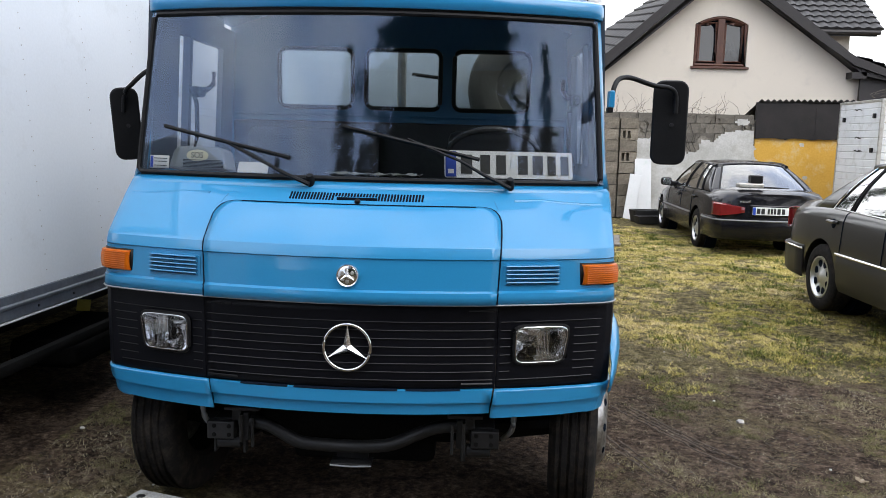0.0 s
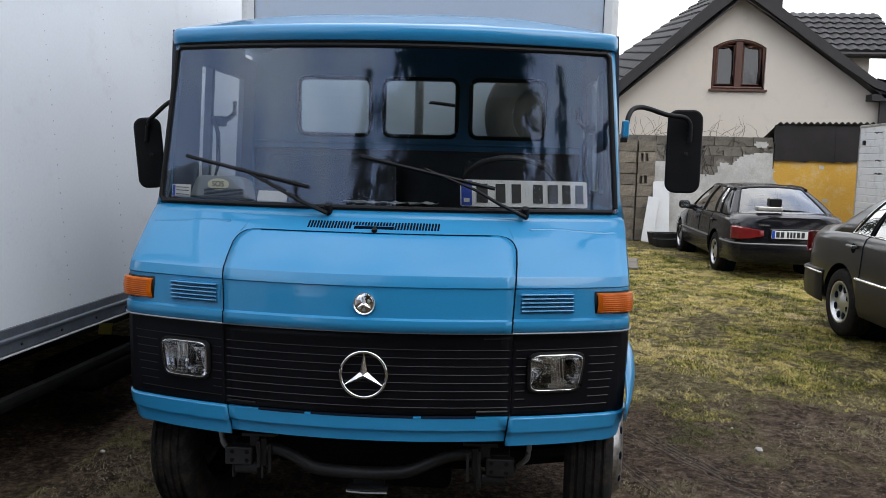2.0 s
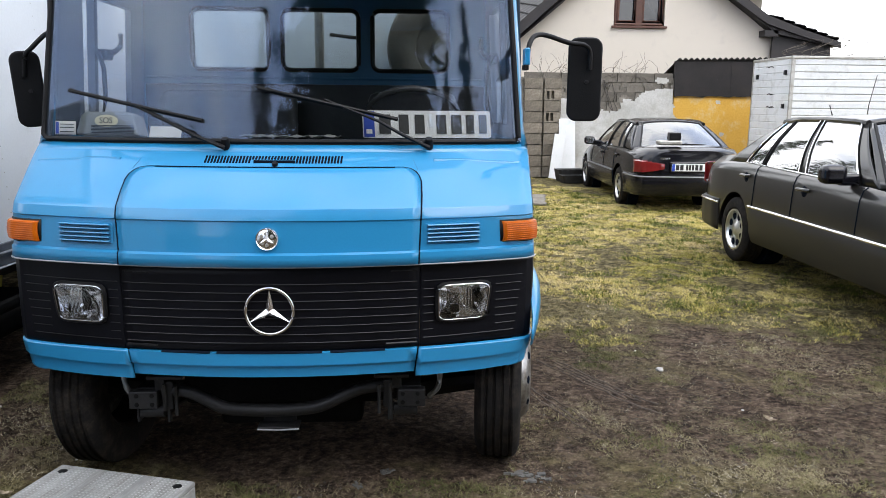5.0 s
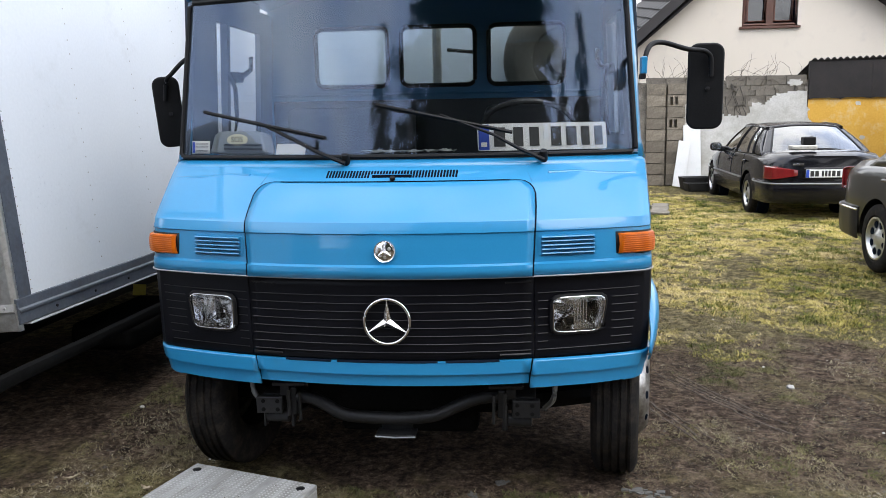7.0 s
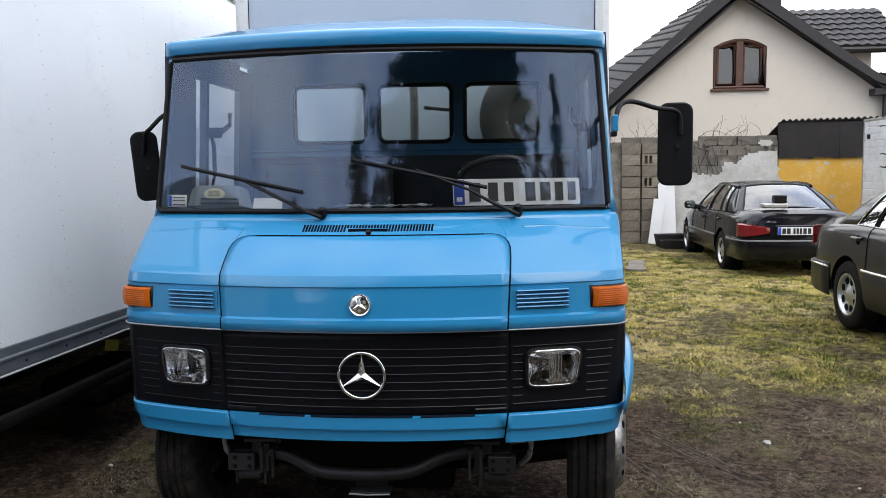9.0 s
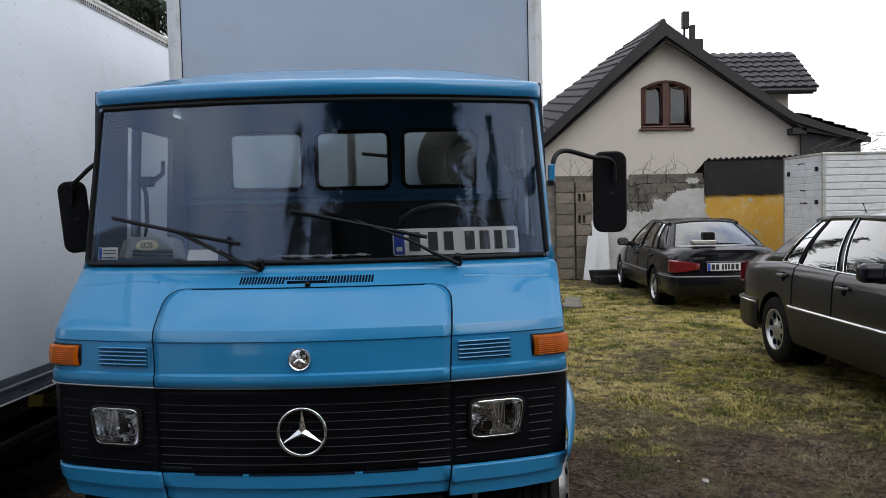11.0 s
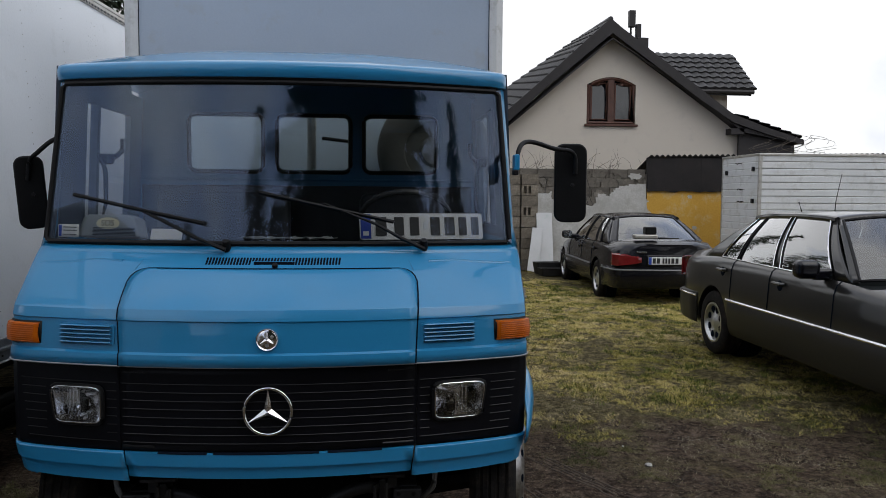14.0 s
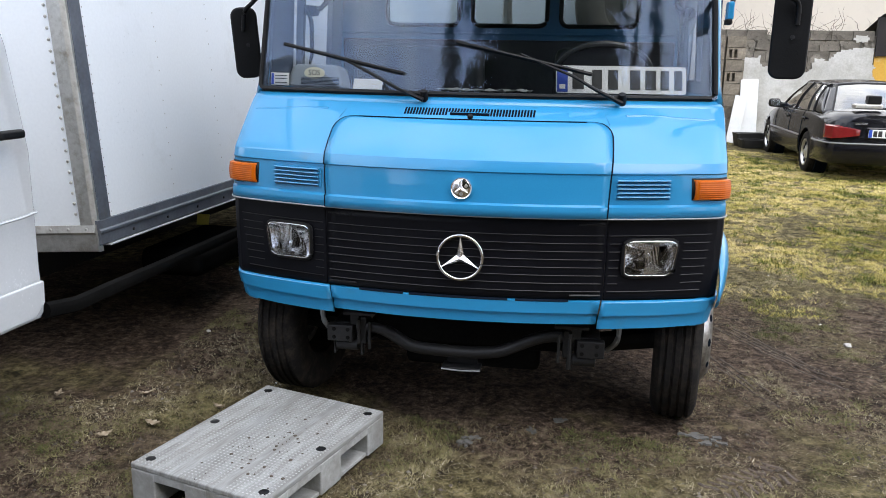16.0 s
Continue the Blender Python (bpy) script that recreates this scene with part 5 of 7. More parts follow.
def rough_edge(x, z, f=3.0):
    return 0.12 * noise.fractal(Vector((x * f, z * f, 1.7)), 0.8, 2.0, 4)


PLASTER_TOP = [(3.9, 1.74), (4.34, 1.78), (4.35, 1.6), (5.1, 1.5), (5.15, 1.47), (5.4, 1.55), (5.42, 1.71), (5.66, 1.72), (5.98, 1.95), (6.6, 2.0)]
patch("plaster_patch", 3.95, 6.6, 0.0, 2.1, lambda x, z: z < lerp_table(PLASTER_TOP, x)[0] + rough_edge(x, z) * 0.6 and x > 3.99 + rough_edge(x, z) and (noise.fractal(Vector((x * 2.2, z * 2.2, 8.0)), 0.8, 2.0, 3) > -0.75), PLASTER, wall, WY - 0.045, "flaking white plaster")
patch("plaster_patch", 6.1, 6.5, 2.05, 2.26, lambda x, z: math.hypot((x - 6.3) / 0.14, (z - 2.16) / 0.07) < 1 + rough_edge(x, z), PLASTER, wall, WY - 0.03)
patch("plaster_patch", 3.95, 6.6, 1.3, 2.2, lambda x, z: z < 2.1 + rough_edge(x, z) and noise.fractal(Vector((x * 1.9, z * 2.4, 14)), 0.8, 2.0, 4) > 0.05, MORTAR, wall, WY - 0.028, "grey smeared mortar")
patch("plaster_patch", 1.3, 3.6, 0.0, 2.2, lambda x, z: z < 2.05 + rough_edge(x, z) * 2 and noise.fractal(Vector((x * 1.6, z * 1.6, 4)), 0.8, 2.0, 4) > -0.4, MORTAR, wall, WY - 0.03, "grey smeared mortar")
# dark tone for thin wall lines: the shade in cracks is put into colour
CRACK = surface("crack_shadow_tone", (0.03, 0.027, 0.024), (0.05, 0.045, 0.04), 0.9)
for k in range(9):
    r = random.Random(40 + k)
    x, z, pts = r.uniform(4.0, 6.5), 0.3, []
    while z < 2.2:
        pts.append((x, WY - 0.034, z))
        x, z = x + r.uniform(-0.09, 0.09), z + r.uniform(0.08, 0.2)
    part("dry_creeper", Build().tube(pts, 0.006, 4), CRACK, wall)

shed = thing("shed", "lean-to shed with yellow wall, black tar felt and corrugated roof", "shed", pose(0, 0, 0))
part("yellow_wall", Build().box(6.6, 15.5, WY, WY + 0.15, -0.1, 1.9), YELLOW, shed, "faded yellow painted wall", smooth=0)
for k, (px, pz) in enumerate(((7.62, 1.7), (7.3, 0.8), (7.7, 0.62), (7.75, 0.98))):
    patch("bare_patch", px - 0.16, px + 0.16, pz - 0.1, pz + 0.1, lambda x, z: math.hypot((x - px) / 0.06, (z - pz) / 0.05) < 1 + 2.2 * rough_edge(x + k, z, 6), PLASTER, shed, WY - 0.004, cell=0.02, thick=0.004)
patch("bare_patch", 6.5, 7.0, 0.0, 1.8, lambda x, z: x < 6.66 + rough_edge(x, z) * 1.6 + 0.12 * (1 - z), PLASTER, shed, WY - 0.006, cell=0.035, thick=0.006)
part("board_backing", Build().box(6.6, 15.5, WY - 0.02, WY + 0.1, 1.83, 2.6), TAR, shed, smooth=0)
for r in range(2):
    for c in range(14):
        x0 = 6.585 + c * 0.64
        q = random.Random(r * 19 + c)
        z0, z1 = 1.80 + r * 0.37, 2.2 + r * 0.37
        lo = [(x0 + 0.645 * k, z0 + 0.03 * math.sin(math.pi * k) + q.uniform(-0.012, 0.012)) for k in span(0, 1, 6)]
        part("felt_sheet", Build().prism(lo + [(x0 + 0.645, z1), (x0, z1)], lambda p, s_, t: (p, WY - 0.05 + 0.006 * (c % 2) + 0.012 * r + t, s_), 0.0, 0.012), TAR, shed, smooth=0)
part("shed_back", Build().box(6.6, 15.5, WY + 2.8, WY + 2.9, -0.1, 1.7), TAR, shed, smooth=0)
part("shed_end", Build().box(6.6, 6.7, WY + 0.15, WY + 2.8, -0.1, 1.65), TAR, shed, smooth=0)
b = Build()
b.grid(lambda x, y: (x, y, 2.63 + 0.02 * (x - 6.6) - 0.3 * (y - WY + 0.08) + 0.024 * math.sin(x * 2 * math.pi / 0.13)), span(6.62, 15.6, 560), [WY - 0.08, WY + 2.95])
part("corrugated_roof", b, FELT_ROOF, shed, "dark wavy roof sheet", solid=0.008)

TRAILER = surface("chalky_white_sheet", (0.62, 0.63, 0.63), (0.72, 0.73, 0.73), 0.5, fine=60, coarse=2, dirt=(0.4, 0.39, 0.36), dirt_amount=0.35)
trailer = thing("box_trailer", "old white box trailer with ribbed aluminium sides", "trailer", pose(0, 0, 0))
TX0, TY0, TY1, TZ1 = 7.8, 12.0, 13.65, 2.5
part("end_wall", Build().box(TX0, TX0 + 0.04, TY0, TY1, 0.45, TZ1), TRAILER, trailer, smooth=0)
k = 0
z = 0.5
while z < TZ1 - 0.02:
    part("side_board", Build().prism([(0, 0.0), (-0.012, 0.012), (-0.012, 0.118), (0.0, 0.128), (0.03, 0.128), (0.03, 0.0)], lambda p, q, t: (t, TY0 + p, z + q), TX0 + 0.05, TX0 + 5.5), TRAILER, trailer, smooth=20)
    part("end_board", Build().prism([(0, 0.0), (-0.008, 0.008), (-0.008, 0.12), (0.0, 0.128), (0.02, 0.128), (0.02, 0.0)], lambda p, q, t: (TX0 + p, t, z + q), TY0 + 0.03, TY1 - 0.03), TRAILER, trailer, smooth=20)
    z += 0.135
part("corner_strip", Build().box(TX0 - 0.015, TX0 + 0.055, TY0 - 0.018, TY0 + 0.03, 0.45, TZ1 + 0.02), ALU, trailer, bevel=0.006)
part("corner_strip", Build().box(TX0 - 0.015, TX0 + 0.05, TY1 - 0.03, TY1 + 0.015, 0.45, TZ1 + 0.02), ALU, trailer, bevel=0.006)
part("trailer_roof", Build().box(TX0 - 0.02, TX0 + 5.5, TY0 - 0.03, TY1 + 0.02, TZ1, TZ1 + 0.05), ALU, trailer, bevel=0.01)
part("trailer_back", Build().box(TX0 + 0.05, TX0 + 5.5, TY1 - 0.03, TY1, 0.45, TZ1), TRAILER, trailer, smooth=0)
part("far_end", Build().box(TX0 + 5.46, TX0 + 5.5, TY0, TY1, 0.45, TZ1), TRAILER, trailer, smooth=0)
part("trailer_floor", Build().box(TX0, TX0 + 5.5, TY0, TY1, 0.4, 0.46), STEEL, trailer, smooth=0)
for y, z in ((12.2, 2.25), (12.2, 1.62), (13.4, 2.2)):
    part("latch", Build().box(TX0 - 0.05, TX0 - 0.005, y - 0.035, y + 0.035, z - 0.045, z + 0.045), STEEL, trailer, bevel=0.01)
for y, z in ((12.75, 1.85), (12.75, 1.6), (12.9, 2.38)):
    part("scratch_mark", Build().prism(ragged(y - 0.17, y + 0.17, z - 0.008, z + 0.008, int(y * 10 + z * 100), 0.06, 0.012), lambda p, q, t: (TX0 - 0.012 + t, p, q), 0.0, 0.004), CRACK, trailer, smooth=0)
for x in (TX0 + 2.2, TX0 + 3.0):
    for y in (TY0 + 0.1, TY1 - 0.1):
        wheel(trailer, pose(x, y, 0.32, 0, 0, -90 if y < 13 else 90), 0.32, 0.18, 0.18, TYRE, RIM_GREY, steel_rim)

# ================= house behind the wall =================
STUCCO = surface("cream_render", (0.56, 0.5, 0.42), (0.6, 0.54, 0.455), 0.9, fine=60, coarse=0.8, bump=0.15, dirt=(0.5, 0.45, 0.39), dirt_amount=0.3)
SOFFIT = surface("dark_brown_stained_wood", (0.013, 0.010, 0.010), (0.022, 0.018, 0.017), 0.6, fine=40, coarse=3)
TILE = surface("graphite_roof_tile", (0.026, 0.024, 0.024), (0.05, 0.047, 0.046), 0.55, fine=30, coarse=4, per_object=0.2)
WIN_WOOD = surface("red_brown_window_frame", (0.06, 0.022, 0.013), (0.095, 0.036, 0.02), 0.45, fine=40, coarse=6)
HY = 18.5
house = thing("house", "cream rendered house with a dark tiled gable roof", "house", pose(0, 0, 0))
AX, AZ = 6.66, 6.1                      # apex of the wall
LX, LZ, RX, RZ = 3.2, 3.2, 10.42, 3.45   # feet of the two rakes
WX0, WX1, WZ0_, WZS, WZT = 6.06, 7.42, 3.68, 4.75, 4.96
arch = [(WX0 + (WX1 - WX0) * k, WZS + (WZT - WZS) * (1 - (2 * k - 1) ** 2)) for k in span(0, 1, 12)]
b = Build()
b.prism([(LX + 0.25, -0.1), (WX0, -0.1), (WX0, WZS), (WX0, AZ - (AX - WX0) * 0.89), (LX + 0.25, LZ + 0.23)], lambda p, q, t: (p, HY + t, q), 0.0, 0.3)
b.prism([(WX1, -0.1), (RX - 0.05, -0.1), (RX - 0.05, RZ + 0.05), (WX1, AZ - (WX1 - AX) * 0.752), (WX1, WZS)], lambda p, q, t: (p, HY + t, q), 0.0, 0.3)
b.prism([(WX0, -0.1), (WX1, -0.1), (WX1, WZ0_), (WX0, WZ0_)], lambda p, q, t: (p, HY + t, q), 0.0, 0.3)
b.prism(arch[::-1] + [(WX0, AZ - (AX - WX0) * 0.89), (AX, AZ), (WX1, AZ - (WX1 - AX) * 0.752)], lambda p, q, t: (p, HY + t, q), 0.0, 0.3)
part("gable_wall", b, STUCCO, house, "smooth cream render", smooth=0)
part("flank_wall", Build().box(LX + 0.25, LX + 0.5, HY + 0.3, HY + 7, -0.1, LZ + 0.1), STUCCO, house, smooth=0)
part("flank_wall", Build().box(RX - 0.3, RX - 0.05, HY + 0.3, HY + 7, -0.1, RZ), STUCCO, house, smooth=0)
part("back_wall", Build().box(LX + 0.25, RX - 0.05, HY + 7, HY + 7.2, -0.1, 3.4), STUCCO, house, smooth=0)
PANE = surface("dark_window_pane", (0.012, 0.014, 0.018), (0.02, 0.022, 0.027), 0.04, fine=3, coarse=1, spread=0.01, coat=0.6)
win = part("window", Build().prism([(WX0, WZ0_), (WX1, WZ0_), (WX1, WZS)] + arch[::-1][1:-1] + [(WX0, WZS)], lambda p, q, t: (p, HY + 0.16 + t, q), 0.0, 0.01), SEAM, house, "arched two-leaf window")
WM = (WX0 + WX1) / 2
for x0, x1, tip in ((WX0 + 0.12, WM - 0.1, 0.014), (WM + 0.1, WX1 - 0.12, -0.006)):
    leaf_line = [(x0, WZ0_ + 0.13), (x1, WZ0_ + 0.13), (x1, WZS + (0.05 if x1 < WM else -0.02)), ((x0 + x1) / 2, WZS + 0.03), (x0, WZS + (0.05 if x0 > WM else -0.02))]
    part("pane", Build().prism(leaf_line, lambda p, q, t: (p, HY + 0.12 + tip * (p - x0) / (x1 - x0) + 0.02 * (q - WZ0_) * abs(tip) / 0.01 + t, q), 0.0, 0.008), PANE, win, smooth=0)
    part("leaf_frame", Build().tube([(p, HY + 0.09, q) for p, q in leaf_line], 0.05, 6, closed=True), WIN_WOOD, win)
outline = [(WX0 + 0.04, WZ0_ + 0.04), (WX1 - 0.04, WZ0_ + 0.04), (WX1 - 0.04, WZS)] + [(p * 0.94 + 0.06 * (WX0 + WX1) / 2, q - 0.04) for p, q in arch[::-1][1:-1]] + [(WX0 + 0.04, WZS)]
part("window_frame", Build().tube([(p, HY + 0.06, q) for p, q in outline], 0.055, 6, closed=True), WIN_WOOD, win)
part("mullion", Build().box((WX0 + WX1) / 2 - 0.09, (WX0 + WX1) / 2 + 0.09, HY + 0.02, HY + 0.1, WZ0_, WZT - 0.03), WIN_WOOD, win, bevel=0.01)
part("sill", Build().box(WX0 - 0.06, WX1 + 0.06, HY - 0.08, HY + 0.1, WZ0_ - 0.06, WZ0_), WIN_WOOD, win, bevel=0.01)

# roof slopes: underlay, rake boards, tiles one by one
RIDGE_Z = 6.45
roof_h = part("main_roof", Build().prism([(AX, RIDGE_Z - 0.06), (RX - 0.2, 3.85), (11.1, 3.6), (12.0, 3.28), (12.0, 3.18), (RX - 0.1, 3.5), (AX, RIDGE_Z - 0.24), (AX - 0.1, RIDGE_Z - 0.24)], lambda p, q, t: (p, t, q), HY - 0.35, HY + 2.6), SOFFIT, house, "dark timber roof with graphite tiles", smooth=0)
FA, FB, BA, BB = Vector((6.55, HY - 0.4, 6.36)), Vector((2.9, HY - 0.4, 3.02)), Vector((6.5, HY + 2.6, 6.5)), Vector((2.4, HY + 2.6, 3.62))
part("left_slope", Build().grid(lambda u, v: FB.lerp(FA, v).lerp(BB.lerp(BA, v), u) - Vector((0, 0, 0.06)), span(0, 1, 8), span(0, 1, 8)), SOFFIT, house, solid=0.05)
tm = bpy.data.meshes.new("roof_tile")
tb = Build()
tb.grid(lambda u, v: (u, v, 0.042 * math.sin((u + 0.155) / 0.31 * math.pi) ** 2 + 0.05 - 0.14 * v), span(-0.155, 0.155, 8), [0.0, 0.345])
tb.add([(-0.155, 0, -0.02), (0.155, 0, -0.02)] + [(u, 0, 0.042 * math.sin((u + 0.155) / 0.31 * math.pi) ** 2 + 0.05) for u in span(0.155, -0.155, 8)], [tuple(range(11))])
tm.from_pydata(tb.v, [], tb.f)
tm.materials.append(TILE)


def lay_tiles(parent, corner, along, up, cols, rows):
    """Tiles from a corner of the eave: along the eave and up the slope."""
    along, up = Vector(along).normalized(), Vector(up).normalized()
    nrm = along.cross(up).normalized()
    rot = Matrix((along, up, nrm)).transposed().to_4x4()
    for r in range(rows):
        for c in range(cols):
            ob = new("roof_tile", tm)
            ob.parent = parent
            ob.matrix_world = Matrix.Translation(Vector(corner) + along * (0.3 * c + 0.15) + up * (0.32 * r) + nrm * 0.03) @ rot


for r in range(16):
    for c in range(10):
        u, v = 1 - (c + 0.5) / 10, r / 16
        o_ = FB.lerp(FA, v).lerp(BB.lerp(BA, v), u)
        up_ = (FB.lerp(BB, u) - FA.lerp(BA, u)).normalized() * -1
        al = (FB.lerp(FA, v) - BB.lerp(BA, v)).normalized()
        nr = al.cross(up_).normalized()
        al = up_.cross(nr)
        ob = new("roof_tile", tm)
        ob.parent = roof_h
        ob.matrix_world = Matrix.Translation(o_ + nr * 0.01) @ Matrix((al, up_, nr)).transposed().to_4x4()
lay_tiles(roof_h, (12.0, HY - 0.35, 3.34), (0, 1, 0), (-1.8, 0, 0.58), 9, 6)
part("rake_board", Build().prism([(LX - 0.15, 3.3), (4.93, 4.96), (AX - 0.1, RIDGE_Z), (8.03, 5.32), (9.07, 4.6), (10.04, 3.96), (11.05, 3.6), (12.05, 3.3), (12.05, 3.16), (11.05, 3.42), (10.04, 3.74), (9.07, 4.36), (AX - 0.04, 6.06), (4.93, 4.66), (LX - 0.05, 3.05)], lambda p, q, t: (p, t, q), HY - 0.42, HY - 0.36), SOFFIT, house, smooth=0)
part("ridge_cap", Build().tube([(AX - 0.1, HY - 0.42, RIDGE_Z - 0.02), (AX - 0.15, HY + 2.6, RIDGE_Z + 0.06)], 0.07, 8), TILE, house)
part("soffit", Build().add([(LX - 0.05, HY - 0.38, 3.0), (AX - 0.02, HY - 0.38, 5.94), (AX - 0.02, HY + 0.1, 6.1), (LX - 0.05, HY + 0.1, 3.1)], [(0, 1, 2, 3)]).add([(AX - 0.02, HY - 0.38, 5.94), (RX, HY - 0.38, 3.6), (RX, HY + 0.1, 3.7), (AX - 0.02, HY + 0.1, 6.1)], [(0, 1, 2, 3)]), SOFFIT, house, solid=0.03)
part("bracket", Build().box(RX - 0.42, RX - 0.05, HY - 0.35, HY, RZ - 0.02, RZ + 0.14), SOFFIT, house, smooth=0)
# dark sheet that fills the area under the porch roof
part("porch_wall", Build().box(RX - 0.12, 11.9, HY - 0.18, HY - 0.1, -0.1, 3.45), SOFFIT, house, smooth=0)
# chimneys
for x, z0, z1, w in ((7.42, 6.42, 6.87, 0.085), (7.6, 5.6, 6.5, 0.07)):
    part("flue", Build().box(x - w, x + w, HY + 0.4, HY + 0.4 + 2 * w, z0, z1), SOFFIT, house, bevel=0.01)
part("flue_pipe", Build().tube([(7.4, HY + 0.5, 5.8), (7.4, HY + 0.5, 6.45)], 0.03, 8), STEEL, house)
part("chimney_foot", Build().box(7.55, 7.87, HY + 0.35, HY + 0.75, 5.0, 6.12), SOFFIT, house, bevel=0.02)
# cross wing with its own tiled slope
wing = part("wing_roof", Build().prism([(21.1, 5.02), (22.9, 6.4), (24.7, 5.02), (24.7, 4.92), (22.9, 6.25), (21.1, 4.87)], lambda p, q, t: (t, p, q), 8.5, 11.95), SOFFIT, house, smooth=0)
lay_tiles(wing, (8.5, 21.1, 5.04), (1, 0, 0), (0, 1.8, 1.38), 12, 7)
part("wing_gutter", Build().tube([(8.5, 21.05, 4.98), (12.0, 21.05, 4.98)], 0.07, 8), SOFFIT, house)
part("wing_wall", Build().box(8.5, 11.4, 21.6, 24.2, -0.1, 5.0), STUCCO, house, smooth=0)

# ================= saloon cars =================
CAR_BLACK = surface("black_car_paint", (0.003, 0.003, 0.005), (0.0045, 0.0045, 0.007), 0.25, fine=150, coarse=3, coat=0.35, dirt=(0.015, 0.014, 0.013), dirt_amount=0.05, spec=0.3)
CAR_GREY = surface("anthracite_metallic_paint", (0.011, 0.0106, 0.0102), (0.0155, 0.015, 0.0144), 0.32, metal=0.2, fine=220, coarse=3, coat=0.6, spec=0.3)
CLAD = surface("grey_brown_cladding", (0.018, 0.0165, 0.0147), (0.024, 0.022, 0.02), 0.45, metal=0.1, fine=120, coarse=3, coat=0.1, spec=0.3)
DULL = surface("dull_grey_strip", (0.16, 0.16, 0.162), (0.23, 0.23, 0.23), 0.35, fine=90, coarse=6)
TAIL_RED = surface("red_tail_lens", (0.14, 0.009, 0.01), (0.2, 0.016, 0.017), 0.15, fine=80, coarse=10, coat=0.7)
ALLOY = surface("silver_alloy", (0.55, 0.55, 0.54), (0.66, 0.66, 0.65), 0.32, metal=0.85, fine=80, coarse=9)
CABIN = surface("dark_cabin_trim", (0.02, 0.02, 0.021), (0.035, 0.034, 0.034), 0.8, fine=80, coarse=5)


def alloy_rim(wh, turn, r, h, mat):
    part("rim", Build().lathe([(r + 0.004, h * 0.8), (r + 0.004, h * 0.96), (r - 0.012, h * 0.97), (r - 0.03, h * 0.6), (r - 0.05, h * 0.62), (0.07, h * 0.74), (0.05, h * 0.9), (0.0, h * 0.92)], turn, 40, ends=False), mat, wh, "silver alloy rim")
    for k in range(8):
        a = 2 * math.pi * (k + 0.5) / 8
        q = turn @ pose((r - 0.068) * math.cos(a), (r - 0.068) * math.sin(a), h * 0.66, 0, 0, math.degrees(a))
        part("rim_opening", Build().prism([(0.036 * math.cos(t), (0.034 + 0.012 * math.cos(t)) * math.sin(t)) for t in span(0, 2 * math.pi, 12)[:-1]], lambda p, s, d: q @ Vector((p, s, d)), 0.0, 0.008), SEAM, wh)


